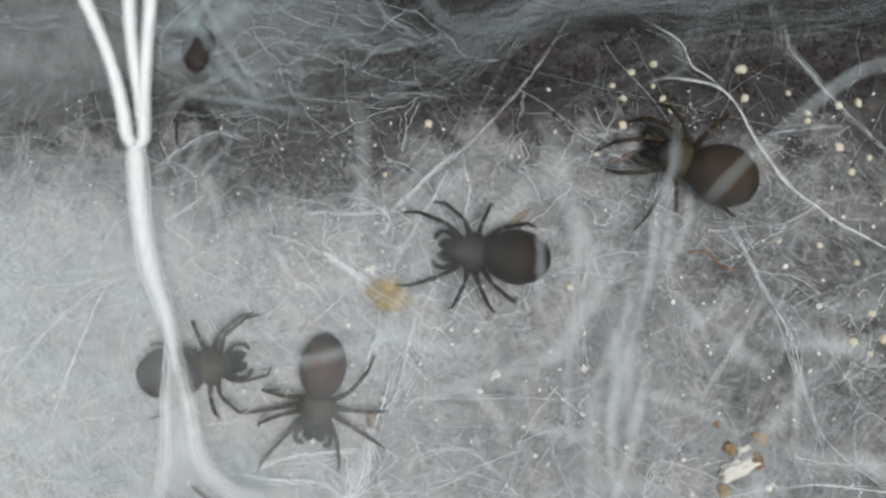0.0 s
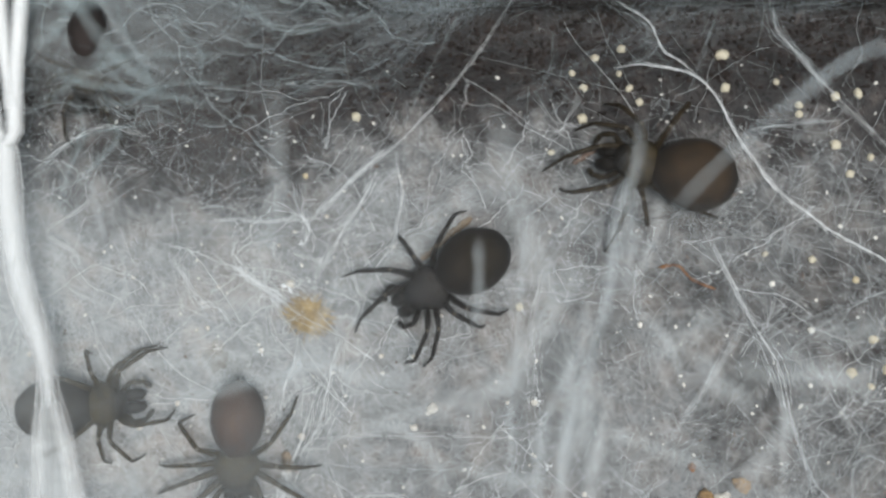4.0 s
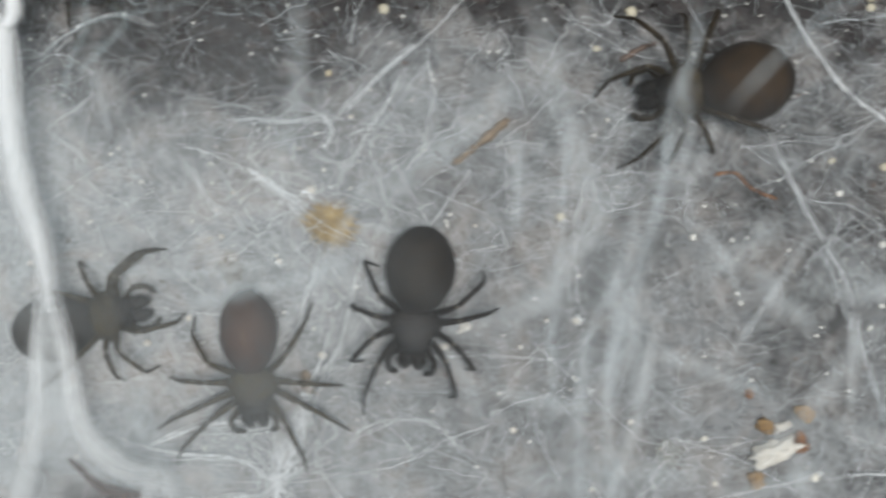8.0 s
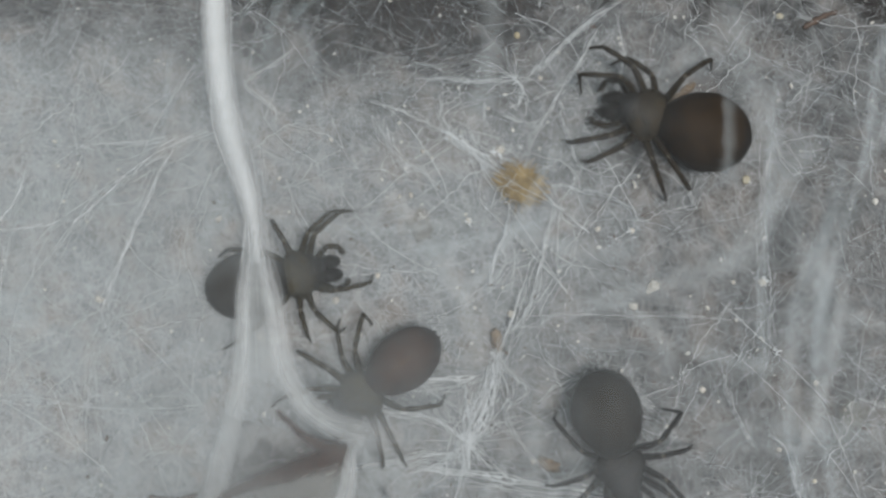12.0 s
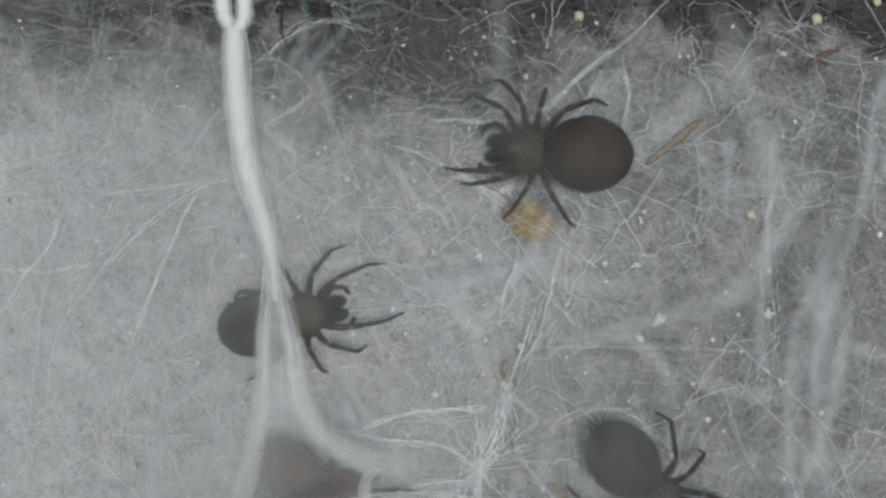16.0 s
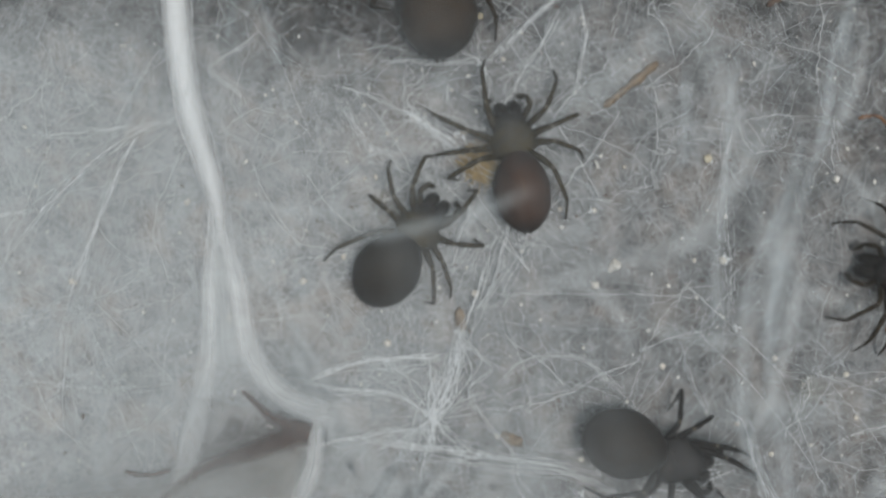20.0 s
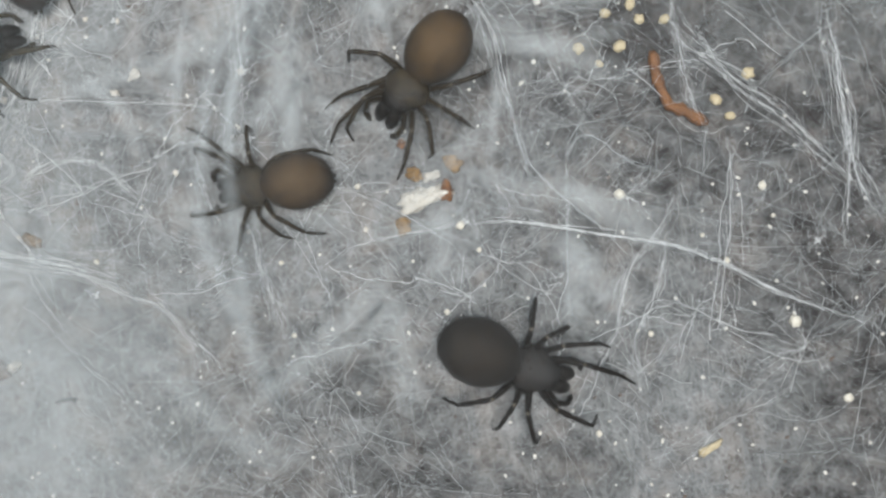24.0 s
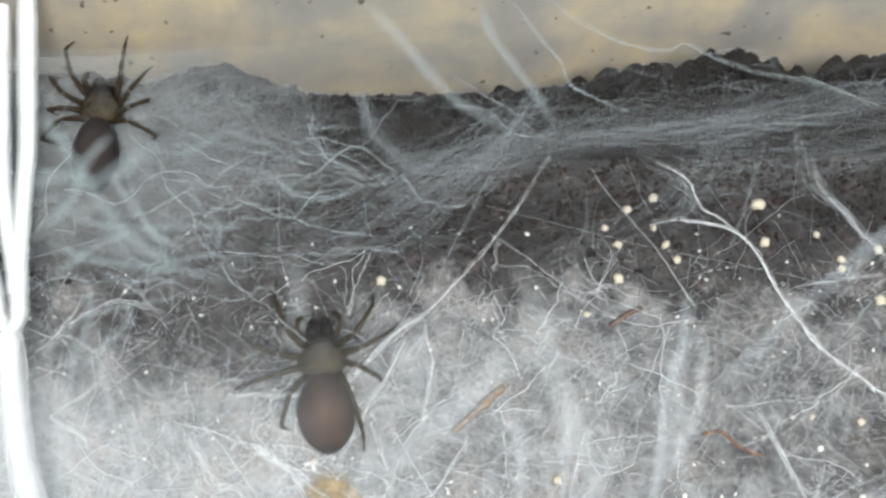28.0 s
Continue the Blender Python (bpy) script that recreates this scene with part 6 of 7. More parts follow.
# ---- spiders ----
def lathe(bm, rows, sides=16, squash=1.0):
    """Rings along x: rows of (x, half-width, z of the middle)."""
    rings = []
    for x, r, z in rows:
        rings.append([bm.verts.new((x, r * math.cos(2 * math.pi * j / sides), z + r * squash * math.sin(2 * math.pi * j / sides))) for j in range(sides)])
    for a, b in zip(rings, rings[1:]):
        for j in range(sides):
            bm.faces.new((a[j], a[(j + 1) % sides], b[(j + 1) % sides], b[j]))
    bm.faces.new(rings[0])
    bm.faces.new(rings[-1][::-1])
    bmesh.ops.recalc_face_normals(bm, faces=bm.faces[:])


def limb(bm, a, b, profile, sides=8, bristles=12):
    """A jointed piece of leg from a to b: profile gives its radius along the way."""
    a, b = Vector(a), Vector(b)
    way = (b - a).normalized()
    side = way.cross(Vector((0.1, 0.2, 1))).normalized()
    up = side.cross(way)
    steps = len(profile) - 1
    rings = []
    for i, r in enumerate(profile):
        c = a.lerp(b, i / steps)
        rings.append([bm.verts.new(c + r * (math.cos(6.2832 * j / sides) * side + math.sin(6.2832 * j / sides) * up)) for j in range(sides)])
    for p, q in zip(rings, rings[1:]):
        for j in range(sides):
            bm.faces.new((p[j], p[(j + 1) % sides], q[(j + 1) % sides], q[j]))
    bm.faces.new(rings[0][::-1])
    bm.faces.new(rings[-1])
    # short bristles
    for i in range(bristles):
        c = a.lerp(b, rng.random())
        d = (rng.normal() * side + rng.normal() * up).normalized()
        e = (d + 0.9 * way).normalized()
        w = way.cross(d).normalized() * 0.0010
        p = c + d * min(profile) * 0.9
        v = [bm.verts.new(q) for q in (p + w, p - w, p + e * 0.034)]
        bm.faces.new(v)


# a leg's whole length, pair by pair, and the shares of its three pieces
LEG_LENGTH = (0.70, 0.66, 0.58, 0.72)
LEG_SHARE = (0.34, 0.34, 0.32)
LEG_PROFILE = {
    "leg": (0.017, 0.022, 0.0245, 0.0245, 0.023, 0.021, 0.019, 0.015),
    "tibia": (0.014, 0.0185, 0.019, 0.0145, 0.0170, 0.0170, 0.0155, 0.012),
    "metatarsus": (0.011, 0.0130, 0.0120, 0.0100, 0.0080, 0.0088, 0.0075, 0.003),
}


def leg_meshes(mat, length):
    """The three meshes of one leg, each along +x from its own joint."""
    out = []
    for (name, profile), share in zip(LEG_PROFILE.items(), LEG_SHARE):
        bm = bmesh.new()
        L = length * share
        limb(bm, (0, 0, 0), (L, 0, 0), profile)
        arch = {"leg": 0.012, "tibia": 0.006, "metatarsus": 0.003}[name]
        for q in bm.verts:
            u = min(1, max(0, q.co.x / L))
            q.co.z += arch * 4 * u * (1 - u)
        bmesh.ops.scale(bm, vec=(CM, CM, CM), verts=bm.verts)
        me = bpy.data.meshes.new(name)
        bm.to_mesh(me)
        bm.free()
        me.materials.append(mat)
        me.polygons.foreach_set("use_smooth", [True] * len(me.polygons))
        out.append(me)
    return out


def leg_seat(i, side):
    return Vector((0.185 - 0.055 * i, side * (0.098 if i in (0, 3) else 0.112), 0.135))


def bend_leg(i, side, toe):
    """The poses of a leg's three pieces, in its spider's and in the leg's own space, that set its tip at toe."""
    a, b, c = (LEG_LENGTH[i] * s for s in LEG_SHARE)
    seat = leg_seat(i, side)
    v = Vector(toe) - seat
    yaw = math.atan2(v.y, v.x)
    far = min(max(math.hypot(v.x, v.y), 0.16), 0.93 * LEG_LENGTH[i])
    drop = v.z
    pitch = radians(52)
    while pitch > radians(-10):
        k = (a * math.cos(pitch), a * math.sin(pitch))
        d = math.hypot(far - k[0], drop - k[1])
        if d < 0.95 * (b + c):
            break
        pitch -= radians(2)
    d = min(d, 0.999 * (b + c))
    base = math.atan2(drop - k[1], far - k[0])
    tib = base + math.acos(max(-1, min(1, (b * b + d * d - c * c) / (2 * b * d))))
    ankle = (k[0] + b * math.cos(tib), k[1] + b * math.sin(tib))
    meta = math.atan2(drop - ankle[1], far - ankle[0])
    turn = abs(math.degrees(yaw))
    lean = -side * max(-1, min(1, (90 - turn) / 40)) * radians(16)
    root = Matrix.Translation(seat * CM) @ Matrix.Rotation(yaw, 4, "Z") @ Matrix.Rotation(lean, 4, Vector((far, 0, drop)).normalized()) @ Matrix.Rotation(-pitch, 4, "Y")
    one = Matrix.Translation((a * CM, 0, 0)) @ Matrix.Rotation(pitch - tib, 4, "Y")
    two = one @ Matrix.Translation((b * CM, 0, 0)) @ Matrix.Rotation(tib - meta, 4, "Y")
    return root, one, two


def abdomen_ring(u, plump, long):
    """Place along the body and radius of the abdomen, u from waist to tail."""
    r = 0.218 * plump * max(0.012, math.sin(math.pi * (0.004 + 0.992 * u ** 1.06))) ** 0.47
    return 0.035 - 0.545 * u * (0.6 + 0.4 * plump) * long, r


def spider(name_label, size, back, shell, plump=1.0, long=1.0):
    """A spider that faces +x with its waist at the origin. Returns the thing, its legs and its size."""
    thing = tagged(new("spider"), name_label, "spider", "spiders in the box")
    bm = bmesh.new()
    rows = []
    for i in range(41):
        x, r = abdomen_ring((1 - math.cos(math.pi * i / 40)) / 2, plump, long)
        rows.append((x, r, 0.22))
    lathe(bm, rows, 48, 0.88)
    for q in bm.verts:
        q.co *= 1 + 0.02 * noise.noise(q.co * 9 + Vector((size * 50, 0, 0)))
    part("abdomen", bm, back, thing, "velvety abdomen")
    # short hairs round the flanks and the tail
    n = 520
    paths = []
    while len(paths) < n:
        u, a = rng.uniform(0.02, 0.995) ** 0.8, rng.uniform(0, 6.2832)
        if math.sin(a) > 0.35 and u < 0.8:
            continue
        x, r = abdomen_ring(u, plump, long)
        c = np.array([x, r * math.cos(a), 0.22 + 0.88 * r * math.sin(a)])
        d = np.array([-0.35 - 0.9 * u, math.cos(a), math.sin(a)])
        paths.append([c, c + d * rng.uniform(0.006, 0.018)])
    v, f = tubes(paths, np.tile([0.0009, 0.0003], (n, 1)))
    mesh_part("hair", v, f, HAIR, thing)
    bm = bmesh.new()
    lathe(bm, ((-0.03, 0.035, 0.17), (-0.005, 0.085, 0.178), (0.04, 0.128, 0.184), (0.09, 0.142, 0.188), (0.135, 0.134, 0.192), (0.172, 0.110, 0.202), (0.20, 0.101, 0.21), (0.235, 0.096, 0.212), (0.262, 0.080, 0.205), (0.278, 0.05, 0.195)), 30, 0.62)
    for q in bm.verts:
        q.co.y *= 1.18 - 0.20 * min(1, max(0, (q.co.x - 0.14) / 0.08))
        if q.co.z > 0.19:
            ridge = 1 - min(1, abs(q.co.y) / 0.13)
            q.co.z += 0.022 * ridge - 0.026 * ridge * max(0, 1 - abs(q.co.x - 0.07) / 0.035)
            q.co.z += 0.008 * math.cos(7 * math.atan2(q.co.y, q.co.x - 0.07)) * (q.co.x < 0.17)
            q.co.z += 0.006 * noise.noise(q.co * 40)
    part("carapace", bm, CARAPACES[shell], thing, "glossy carapace")
    bm = bmesh.new()
    lathe(bm, ((0.0, 0.03, 0.115), (0.04, 0.07, 0.112), (0.12, 0.075, 0.11), (0.2, 0.06, 0.112), (0.24, 0.03, 0.118)), 14, 0.5)
    part("sternum", bm, shell, thing)
    for s in (-1, 1):
        bm = bmesh.new()
        lathe(bm, ((0.245, 0.028, 0.18), (0.28, 0.047, 0.168), (0.325, 0.048, 0.145), (0.36, 0.034, 0.112), (0.378, 0.012, 0.09)), 12, 1.0)
        for q in bm.verts:
            q.co.y += s * 0.045
        part("chelicera", bm, SHELL, thing)
        bm = bmesh.new()
        knee, wrist, tip = (0.315, s * 0.145, 0.215), (0.385, s * 0.135, 0.15), (0.405, s * 0.085, 0.05)
        limb(bm, (0.22, s * 0.075, 0.15), knee, (0.014, 0.020, 0.021, 0.020, 0.016), 8, 8)
        limb(bm, knee, wrist, (0.015, 0.020, 0.019, 0.018, 0.015), 8, 8)
        limb(bm, wrist, tip, (0.014, 0.019, 0.020, 0.018, 0.008), 8, 10)
        part("palp", bm, shell, thing)
        bm = bmesh.new()
        tail = abdomen_ring(1, plump, long)[0]
        limb(bm, (tail + 0.03, s * 0.018, 0.17), (tail - 0.010, s * 0.020, 0.15), (0.016, 0.015, 0.012, 0.008), 7, 4)
        part("spinneret", bm, shell, thing)
        for i in range(4):
            bm = bmesh.new()
            seat = leg_seat(i, s)
            limb(bm, (0.145 - 0.04 * i, s * 0.035, 0.115), seat + Vector((0, s * 0.012, 0.004)), (0.026, 0.032, 0.034, 0.031, 0.022), 8, 0)
            # lighter than a black shell: glints at the leg bases put into the colour
            part("coxa", bm, SHELL_BROWN if shell == SHELL else SHELL_OLIVE, thing)
    bm = bmesh.new()
    for s in (-1, 1):
        for x, y, z in ((0.280, 0.018, 0.236), (0.272, 0.042, 0.232), (0.258, 0.020, 0.254), (0.25, 0.048, 0.244)):
            blob(bm, (x, s * y, z), (0.0085, 0.0085, 0.0085), 1, 0, 1)
    part("eyes", bm, EYE, thing)
    knee = bpy.data.meshes.new("joint")
    bm = bmesh.new()
    blob(bm, (0, 0, 0), (0.0175 * CM, 0.0150 * CM, 0.0165 * CM), 4, 0.1, 1)
    bm.to_mesh(knee)
    bm.free()
    knee.materials.append(MEMBRANE_GLINT)
    knee.polygons.foreach_set("use_smooth", [True] * len(knee.polygons))
    legs = []
    for s in (1, -1):
        for i in range(4):
            first, *rest = leg_meshes(shell, LEG_LENGTH[i])
            root = new("leg", first)
            root.parent = thing
            pieces = [root]
            for x in (0.012, LEG_LENGTH[i] * LEG_SHARE[0]):
                ob = new("joint", knee)
                ob.parent = root
                ob.location = (x * CM, 0, 0.001 * CM)
            for me in rest:
                ob = new(me.name, me)
                ob.parent = root
                pieces.append(ob)
            legs.append((pieces, i, s, (i + (s > 0)) % 2 * 0.5 + 0.08 * i))
    thing.scale = (size, size, size)
    return thing, legs, size


# seconds, x, y, heading in degrees
CRAWLS = {
    "A": (
        (0, 0.55, 0.26, 173), (2, 0.57, 0.28, 175), (2.5, 0.51, 0.27, 175), (4.5, 0.73, 0.10, -136), (5, 0.59, -0.02, -129),
        (5.3, 0.51, -0.10, -123), (6, 0.44, -0.29, -96), (6.5, 0.44, -0.45, -97), (7, 0.39, -0.47, -97), (7.7, 0.32, -0.53, -102),
        (8, 0.34, -0.55, -96), (9, 0.33, -0.53, -97), (9.5, 0.27, -0.83, -106), (10, 0.21, -1.02, -97), (11, 0.23, -1.42, -87),
        (11.5, 0.35, -1.58, -78), (13.5, 0.32, -1.65, -72), (14, 0.32, -1.63, -66), (14.5, 0.32, -1.62, -64), (15, 0.38, -1.64, -63),
        (15.5, 0.40, -1.60, -60), (16, 0.51, -1.67, -48), (17, 0.63, -1.82, -26), (17.5, 0.71, -1.86, -14), (18, 0.73, -1.92, -21),
        (19, 0.76, -1.87, -22), (20, 0.85, -1.79, -18), (20.5, 1.18, -1.70, -21), (21, 1.50, -2.10, -12), (21.5, 1.89, -1.97, -5), (22, 2.17, -2.09, -6),
        (22.5, 2.43, -2.24, -23), (24.5, 3.13, -2.41, -16), (25, 3.12, -2.42, -15), (26, 3.17, -2.40, -6), (27, 3.20, -2.42, -6),
        (28, 3.20, -2.42, -6),
    ),
    "B": (
        (0, 2.12, 0.92, 157), (2, 2.06, 0.91, 172), (5, 2.10, 0.88, 165), (6, 2.10, 0.86, 168), (7, 2.15, 0.88, 172),
        (8, 2.03, 0.74, -174), (9, 1.41, 0.33, -157), (9.5, 1.14, 0.30, -166), (10, 0.87, 0.26, -179), (10.5, 0.67, 0.28, 170),
        (11, 0.63, 0.29, 166), (11.5, 0.65, 0.31, 161), (13.5, 0.56, 0.34, 170), (14, 0.34, 0.29, 170), (14.5, 0.29, 0.36, 174),
        (15, 0.38, 0.41, -177), (15.5, 0.17, 0.46, -178), (16, -0.09, 0.37, 175), (16.5, -0.31, 0.39, -178), (17, -0.17, 0.37, 159),
        (18, -0.22, 0.40, 154), (19, -0.22, 0.67, 106), (20, -0.47, 1.11, 92), (20.5, -0.49, 1.26, 93), (21, -0.45, 1.50, 90),
        (22.5, -1.10, 1.55, 150), (24, -2.20, 1.45, 178), (26, -3.50, 1.40, 180), (28, -3.70, 1.40, 180),
    ),
    "C": (
        (0, -1.59, -0.55, 8), (2, -1.56, -0.57, 3), (8, -1.57, -0.60, 13), (9, -1.58, -0.58, 15), (10, -1.59, -0.59, 15),
        (11, -1.57, -0.60, 12), (13.5, -1.62, -0.65, 13), (14, -1.60, -0.62, 13), (14.5, -1.60, -0.62, 14), (15, -1.64, -0.63, 11),
        (15.5, -1.59, -0.61, 11), (16, -1.65, -0.65, 12), (17, -1.61, -0.79, 9), (17.5, -1.20, -0.81, -14), (18, -0.95, -0.80, 4),
        (18.5, -0.78, -0.68, 27), (19, -0.63, -0.52, 51), (20, -0.64, -0.51, 53), (21, -0.62, -0.46, 52), (22, -0.58, -0.54, 54),
        (25, -0.30, -0.60, 21), (26, -0.29, -0.61, 18), (26.5, -0.32, -0.61, 13), (28, -0.30, -0.60, 14),
    ),
    "D": (
        (0, -0.71, -0.78, -99), (2, -0.66, -0.87, -92), (5, -0.62, -0.90, -92), (6, -0.62, -0.89, -94), (7, -0.57, -0.90, -95),
        (8, -0.63, -0.90, -87), (9, -0.65, -0.93, -89), (10, -1.01, -1.14, -126), (11, -1.04, -1.25, -127), (11.5, -1.05, -1.23, -138),
        (13.5, -1.50, -1.72, -145), (14, -1.80, -2.05, -140), (15, -1.85, -2.12, -92), (15.8, -1.65, -1.90, -50), (16.5, -1.01, -1.41, -36), (17, -0.71, -1.46, -33), (17.5, -0.32, -1.27, 13),
        (18, -0.19, -1.04, 39), (18.5, -0.04, -0.70, 55), (19, 0.09, -0.36, 73), (20, 0.00, -0.00, 99), (21, -0.02, 0.04, 108),
        (22, 0.03, -0.04, 107), (26, -0.18, 0.58, 95), (26.5, -0.20, 0.69, 93), (27, -0.21, 0.74, 93), (28, -0.22, 0.71, 94),
    ),
    "E": (
        (0, -1.58, 1.61, -99), (2, -1.56, 1.61, -99), (22.5, -1.61, 1.62, -98), (23.7, -1.65, 1.62, -160), (24.9, -1.62, 1.80, 140),
        (26.2, -1.55, 1.98, 95), (27, -1.33, 2.29, 73), (28, -1.47, 2.24, 85),
    ),
    "F": (
        (0, 6.40, 0.60, -178), (14, 6.40, 0.60, -178), (18, 5.20, 0.20, -165), (19.5, 3.90, -0.20, -160), (21, 2.70, -0.46, -129),
        (21.5, 2.75, -0.54, -115), (22, 2.50, -0.64, -119), (22.5, 2.43, -0.71, -122), (24.5, 2.43, -0.67, -128), (25, 2.43, -0.66, -130),
        (26, 1.91, -1.06, -151), (26.5, 1.52, -1.24, -157), (28, 1.20, -1.30, -165),
    ),
    "G": (
        (0, 6.20, -1.10, 175), (14, 6.20, -1.10, 175), (17, 4.90, -0.90, 172), (18.5, 3.60, -0.75, 165), (20, 2.39, -0.76, 160),
        (20.5, 2.29, -0.94, -174), (21, 2.19, -1.17, -132), (21.5, 2.26, -1.38, -121), (22, 2.06, -1.39, -119), (22.5, 1.99, -1.51, -122),
        (24.5, 1.22, -1.33, -180), (25, 0.89, -1.35, -179), (26, 0.40, -1.41, -179), (26.5, 0.10, -1.27, -178), (28, -0.15, -1.25, -178),
    ),
}

KINDS = {
    "A": ("black spider with a dull dark abdomen on the silk", 0.95, VELVET, SHELL, 1.0, 1.0),
    "B": ("large black-brown spider with a plump abdomen", 1.0, VELVET_BROWN, SHELL_BROWN, 1.08, 1.0),
    "C": ("dark spider with a rounded grey-black abdomen", 0.89, VELVET, SHELL_OLIVE, 1.0, 1.0),
    "D": ("dark brown spider with a pale line on its abdomen", 0.92, VELVET_LINED, SHELL_OLIVE, 0.86, 1.05),
    "E": ("small dull brown spider among tangled silk", 0.76, VELVET_FADED, SHELL_BROWN, 0.80, 1.15),
    "F": ("brown spider with a tan-brown abdomen", 0.92, VELVET_TAN, SHELL_BROWN, 0.94, 1.0),
    "G": ("greyish brown spider with a tan abdomen", 0.86, VELVET_DUN, SHELL_BROWN, 0.92, 1.0),
}
SPIDERS = {k: spider(*v) for k, v in KINDS.items()}

# where each spider's feet stand at a time, in its own space, in tenths of a millimetre:
# the left legs from front to back, then the right ones
STANDS = {}


def stand(k, t, *toes):
    STANDS.setdefault(k, []).append((t, [(x / 100, y / 100) for x, y in toes]))


stand("A", 0, (70, 32), (25, 46), (-14, 46), (-30, 31), (69, -27), (45, -38), (-3, -41), (-41, -26))
stand("A", 2.5, (70, 32), (25, 46), (-14, 46), (-30, 31), (69, -27), (45, -38), (-3, -41), (-41, -26))
stand("A", 5, (53, 36), (42, 43), (-1, 39), (-30, 47), (59, 13), (75, -39), (10, -38), (-39, -35))
stand("A", 6, (55, 15), (19, 45), (4, 28), (-17, 35), (66, -16), (58, -42), (-6, -50), (-14, -32))
stand("A", 7, (53, 27), (42, 27), (2, 50), (-20, 37), (61, -24), (46, -41), (9, -45), (-17, -29))
stand("A", 8, (54, 25), (35, 33), (-6, 52), (-28, 39), (71, -27), (36, -30), (1, -40), (-24, -26))
stand("A", 9, (51, 36), (38, 38), (-3, 49), (-25, 39), (74, -25), (35, -22), (3, -40), (-20, -25))
stand("A", 10, (77, 14), (29, 38), (-3, 34), (-17, 33), (60, -18), (32, -51), (-12, -24), (-16, -31))
stand("A", 11, (63, 34), (43, 30), (16, 55), (-16, 38), (47, -6), (48, -41), (9, -46), (-22, -23))
stand("A", 14, (56, 26), (51, 32), (13, 39), (-25, 37), (31, -20), (14, -42), (8, -46), (-39, -35))
stand("A", 15.5, (56, 26), (51, 32), (13, 39), (-25, 37), (31, -20), (14, -42), (8, -46), (-39, -35))
stand("A", 17, (60, 24), (38, 24), (-7, 47), (-39, 35), (57, 0), (30, -24), (27, -36), (-19, -47))
stand("A", 18, (73, 4), (62, 19), (25, 29), (1, 24), (46, -8), (8, -25), (-20, -36), (-36, -28))
stand("A", 19, (71, 1), (63, 14), (23, 24), (2, 19), (47, -12), (7, -33), (-23, -44), (-35, -37))
stand("A", 20, (71, 1), (63, 14), (23, 24), (2, 19), (47, -12), (7, -33), (-23, -44), (-35, -37))
stand("A", 22, (57, 11), (46, 30), (16, 30), (-39, 35), (61, -37), (33, -48), (9, -40), (-19, -51))
stand("A", 25, (85, 11), (52, 28), (31, 21), (3, 23), (59, -6), (35, -39), (-12, -48), (-34, -34))
stand("A", 28, (85, 11), (52, 28), (31, 21), (3, 23), (59, -6), (35, -39), (-12, -48), (-34, -34))
stand("B", 0, (56, 25), (18, 60), (-4, 33), (-52, 21), (69, 16), (54, -15), (39, -37), (-17, -46))
stand("B", 5, (56, 25), (18, 60), (-4, 33), (-52, 21), (69, 16), (54, -15), (39, -37), (-17, -46))
stand("B", 6, (49, 48), (27, 51), (-7, 37), (-49, 24), (73, 7), (58, -23), (22, -40), (-31, -48))
stand("B", 7, (56, 46), (31, 50), (0, 40), (-43, 31), (79, 5), (60, -23), (24, -39), (-30, -42))
stand("B", 8, (53, 40), (26, 34), (-3, 33), (-46, 28), (61, -4), (44, -53), (3, -50), (-16, -38))
stand("B", 9, (52, 14), (33, 48), (33, 46), (-22, 45), (59, -10), (24, -26), (6, -42), (-49, -29))
stand("B", 10, (52, -3), (44, 42), (12, 39), (-46, 28), (52, -12), (38, -36), (-1, -36), (-19, -30))
stand("B", 11, (55, 31), (39, 30), (-21, 41), (-38, 31), (46, -3), (69, -26), (49, -20), (-12, -47))
stand("B", 14, (44, 11), (33, 48), (-5, 45), (-18, 28), (59, -7), (33, -48), (-7, -47), (-39, -35))
stand("B", 15, (56, 8), (33, 48), (-10, 43), (-39, 35), (61, -28), (28, -57), (-7, -47), (-13, -30))
stand("B", 16, (63, 12), (51, 21), (23, 42), (-24, 43), (56, -29), (39, -46), (3, -33), (-38, -36))
stand("B", 17, (54, 17), (29, 24), (-7, 44), (-17, 29), (61, -30), (33, -48), (-7, -47), (-39, -35))
stand("C", 0, (54, 36), (48, 38), (-2, 36), (-43, 24), (56, -9), (32, -40), (7, -45), (-52, -37))
stand("C", 9, (54, 36), (48, 38), (-2, 36), (-43, 24), (56, -9), (32, -40), (7, -45), (-52, -37))
stand("C", 14.5, (54, 36), (48, 38), (-2, 36), (-43, 24), (56, -9), (32, -40), (7, -45), (-52, -37))
stand("C", 16, (71, 24), (45, 43), (-7, 47), (-41, 22), (76, -12), (45, -29), (15, -42), (-44, -36))
stand("C", 17, (71, 5), (43, 52), (17, 46), (-41, 35), (65, -13), (62, -22), (25, -40), (-43, -23))
stand("C", 18, (73, 35), (30, 52), (-18, 47), (-19, 28), (61, -30), (33, -48), (-10, -44), (-49, -28))
stand("C", 19, (59, 6), (48, 47), (5, 35), (-49, 41), (48, -26), (21, -38), (-18, -49), (-27, -33))
stand("C", 20, (58, 22), (39, 45), (9, 35), (-47, 40), (52, -10), (28, -34), (-15, -46), (-27, -33))
stand("C", 21, (52, 23), (34, 44), (3, 34), (-54, 39), (44, -9), (24, -37), (-17, -44), (-33, -34))
stand("C", 22, (52, 23), (34, 44), (3, 34), (-54, 39), (44, -9), (24, -37), (-17, -44), (-33, -34))
stand("C", 26, (58, 19), (17, 45), (-5, 41), (-38, 28), (54, -28), (29, -50), (-6, -43), (-39, -35))
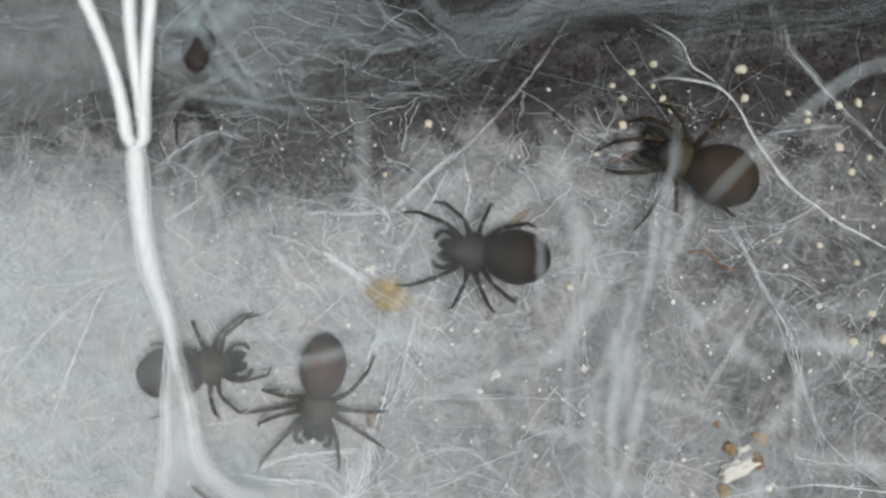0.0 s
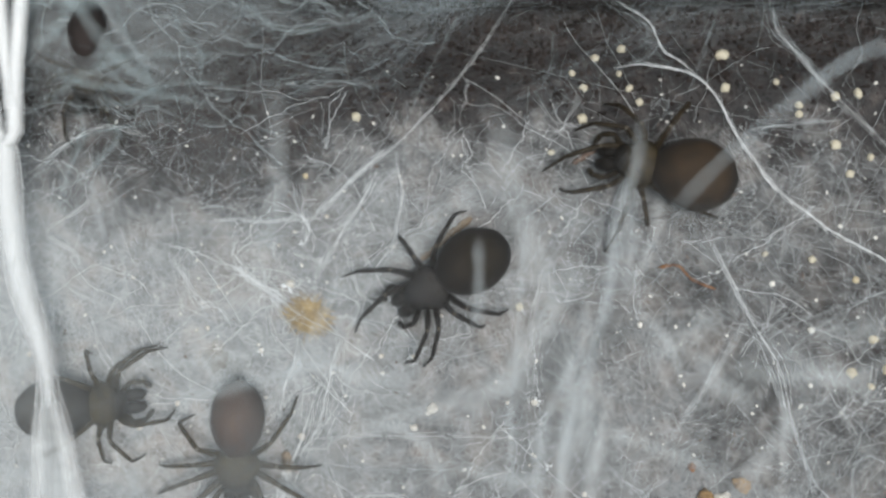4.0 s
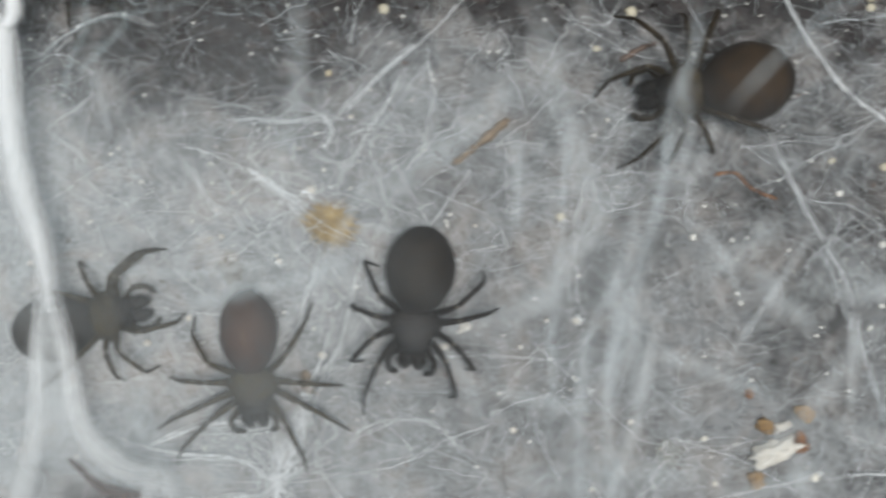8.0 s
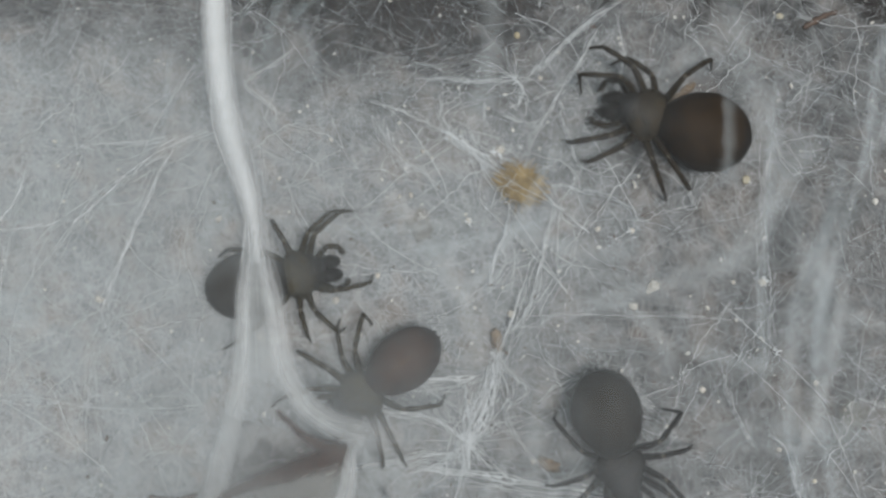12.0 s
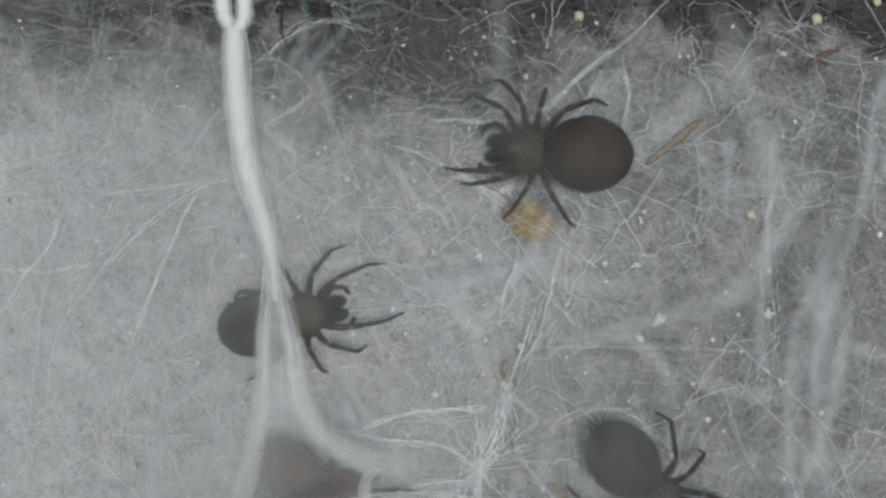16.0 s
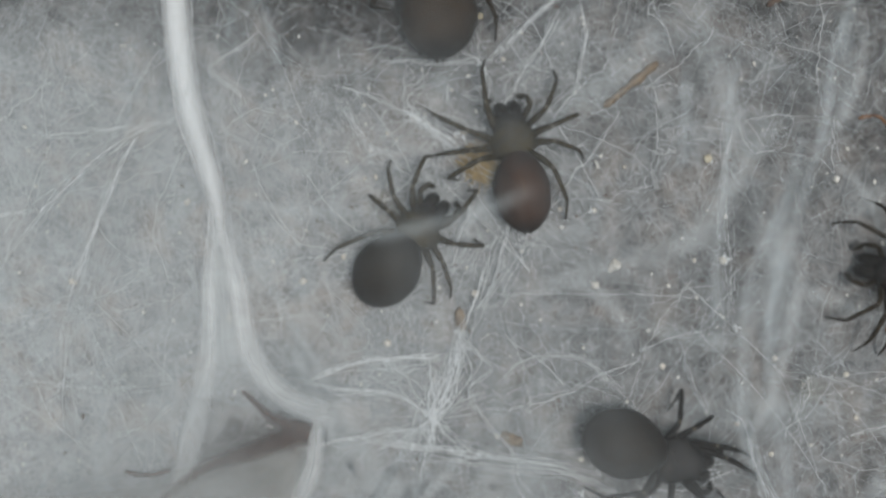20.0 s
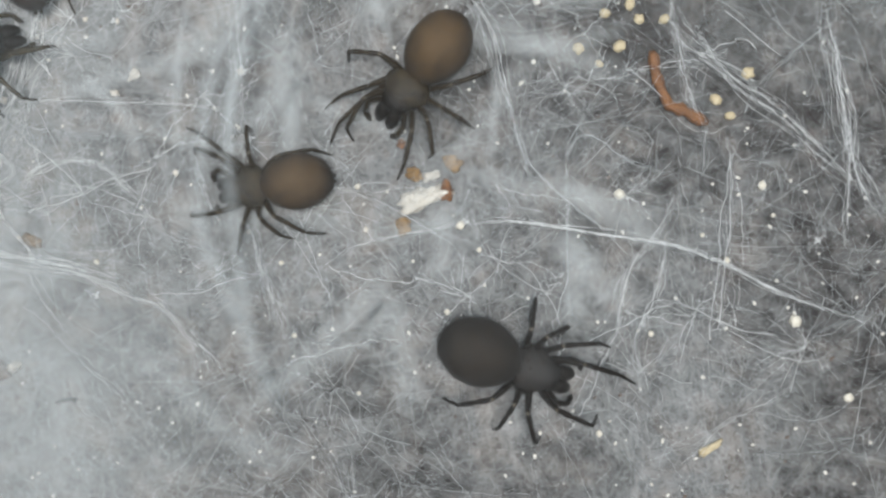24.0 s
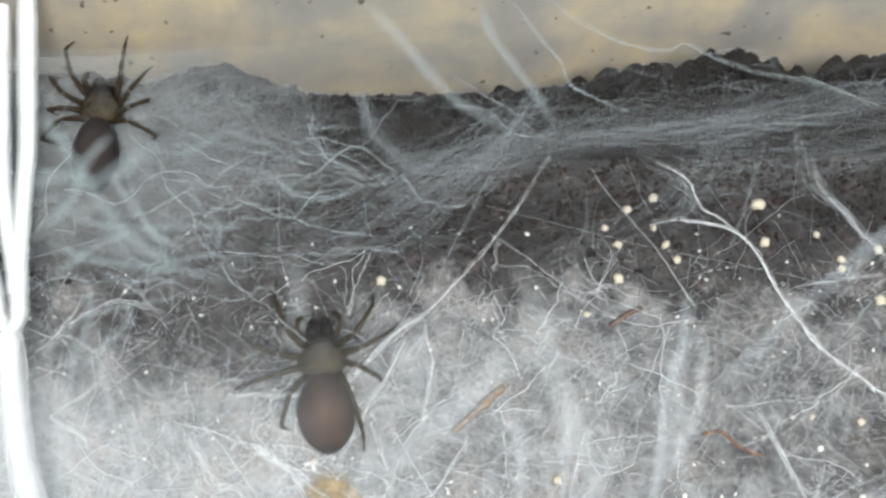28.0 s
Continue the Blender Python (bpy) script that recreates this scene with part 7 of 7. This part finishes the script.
stand("C", 28, (58, 19), (17, 45), (-5, 41), (-38, 28), (54, -28), (29, -50), (-6, -43), (-39, -35))
stand("D", 0, (61, 22), (38, 60), (6, 57), (-38, 39), (73, -44), (33, -48), (25, -61), (1, -34))
stand("D", 7, (69, 30), (45, 59), (15, 56), (-40, 38), (60, -56), (37, -68), (3, -58), (-36, -39))
stand("D", 8, (69, 30), (45, 59), (15, 56), (-40, 38), (60, -56), (37, -68), (3, -58), (-36, -39))
stand("D", 9, (67, 34), (43, 62), (12, 59), (-43, 36), (60, -52), (36, -64), (2, -56), (-45, -38))
stand("D", 10, (61, 30), (37, 20), (0, 52), (-10, 39), (38, -40), (33, -48), (-7, -47), (-18, -34))
stand("D", 11, (61, 30), (33, 48), (9, 58), (-24, 34), (61, -30), (18, -37), (-4, -46), (-33, -29))
stand("D", 17, (67, 5), (51, 46), (25, 26), (-39, 35), (76, -5), (47, -22), (36, -55), (20, -46))
stand("D", 18, (55, 6), (57, 14), (33, 46), (-3, 38), (37, -23), (18, -50), (16, -38), (-50, -36))
stand("D", 19, (55, 16), (52, 38), (5, 43), (-36, 27), (72, -22), (33, -48), (5, -33), (-32, -25))
stand("D", 20, (70, 8), (43, 53), (10, 57), (-8, 38), (55, -36), (21, -38), (-7, -47), (-46, -28))
stand("D", 21, (63, 23), (48, 41), (12, 51), (-9, 36), (51, -33), (23, -48), (-18, -46), (-55, -22))
stand("D", 22, (63, 23), (48, 41), (12, 51), (-9, 36), (51, -33), (23, -48), (-18, -46), (-55, -22))
stand("D", 26.5, (67, 27), (32, 54), (-4, 62), (-35, 26), (51, -37), (29, -53), (-10, -37), (-55, -21))
stand("D", 28, (67, 27), (32, 54), (-4, 62), (-35, 26), (51, -37), (29, -53), (-10, -37), (-55, -21))
stand("E", 0, (67, 31), (37, 38), (7, 38), (-17, 33), (74, -10), (51, -32), (19, -25), (-8, -35))
stand("E", 28, (67, 31), (37, 38), (7, 38), (-17, 33), (74, -10), (51, -32), (19, -25), (-8, -35))
stand("F", 0, (61, 30), (32, 55), (14, 46), (-44, 47), (61, -30), (71, -43), (38, -49), (-19, -29))
stand("F", 22, (61, 30), (32, 55), (14, 46), (-44, 47), (61, -30), (71, -43), (38, -49), (-19, -29))
stand("F", 25, (61, 30), (35, 32), (0, 52), (-39, 31), (57, -4), (70, -13), (66, -44), (36, -44))
stand("F", 26, (65, 35), (52, 42), (-22, 46), (-28, 35), (65, 10), (69, -9), (38, -27), (12, -30))
stand("F", 28, (65, 35), (52, 42), (-22, 46), (-28, 35), (65, 10), (69, -9), (38, -27), (12, -30))
stand("G", 0, (39, 46), (9, 64), (-2, 59), (-33, 47), (64, -30), (42, -48), (8, -55), (-13, -22))
stand("G", 19.5, (39, 46), (9, 64), (-2, 59), (-33, 47), (64, -30), (42, -48), (8, -55), (-13, -22))
stand("G", 21, (53, 34), (33, 48), (-7, 47), (-39, 35), (46, -2), (56, -45), (14, -37), (-25, -25))
stand("G", 22, (39, 46), (9, 64), (-2, 59), (-33, 47), (64, -30), (42, -48), (8, -55), (-13, -22))
stand("G", 25, (59, -1), (44, 44), (-22, 32), (-39, 35), (61, -30), (56, -52), (14, -36), (-59, -17))
stand("G", 26, (57, 4), (33, 48), (-7, 47), (-39, 35), (81, -55), (67, -11), (-7, -47), (-57, -21))
stand("G", 28, (57, 4), (33, 48), (-7, 47), (-39, 35), (81, -55), (67, -11), (-7, -47), (-57, -21))


def turned(a, b):
    return (b - a + 180) % 360 - 180


def toe_at(k, t, leg):
    rows = STANDS[k]
    if t >= rows[-1][0]:
        return rows[-1][1][leg]
    for (t0, p), (t1, q) in zip(rows, rows[1:]):
        if t0 <= t <= t1:
            u = (t - t0) / (t1 - t0)
            u = u * u * (3 - 2 * u)
            return tuple(a + (b - a) * u for a, b in zip(p[leg], q[leg]))
    return rows[0][1][leg]


def gait(rows, k):
    """Times at which a spider's legs take a pose, with the stride's phase and strength there."""
    out = []
    for (t0, x0, y0, h0), (t1, x1, y1, h1) in zip(rows, rows[1:]):
        go = math.hypot(x1 - x0, y1 - y0) + abs(turned(h0, h1)) / 220
        n = max(1, round(go / 0.24)) * 4 if go > 0.09 else 1
        for i in range(n):
            out.append((t0 + (t1 - t0) * i / n, i / 4, min(1, i / 2, (n - i) / 2) if n > 1 else 0))
    out.append((rows[-1][0], 0, 0))
    out += [(t, 0, 0) for t, p in STANDS[k] if min(abs(t - r[0]) for r in out) > 0.12]
    kept = []
    for r in sorted(out):
        if not kept or frame(r[0]) > frame(kept[-1][0]):
            kept.append(r)
    return kept


def perch(k, t):
    """One spider climbs the hanging web at the end."""
    return 0.13 + 0.22 * min(1, max(0, (t - 22.5) / 3.5)) if k == "E" else 0.0


def tilt(k, t):
    """The climber hangs head down at first."""
    return 12 * (1 - min(1, max(0, (t - 22.5) / 2.5))) if k == "E" else 0.0


def motions():
    for k, (thing, legs, size) in SPIDERS.items():
        rows = CRAWLS[k]
        walk(thing, [(t, pose(x * CM, y * CM, (max(ground(x, y), -0.06) + 0.012 + perch(k, t)) * CM, 0, tilt(k, t), h)) for t, x, y, h in rows])
        times = gait(rows, k)
        for leg, (pieces, i, side, shift) in enumerate(legs):
            poses = []
            for t, step, strength in times:
                x, y = toe_at(k, t, leg)
                u = 2 * math.pi * (step + shift)
                lift = 0.07 * max(0, math.sin(u)) * strength
                poses.append((t, bend_leg(i, side, (x - 0.075 * math.cos(u) * strength, y, 0.006 + lift))))
            for j, ob in enumerate(pieces):
                walk(ob, [(t, p[j]) for t, p in poses])


motions()
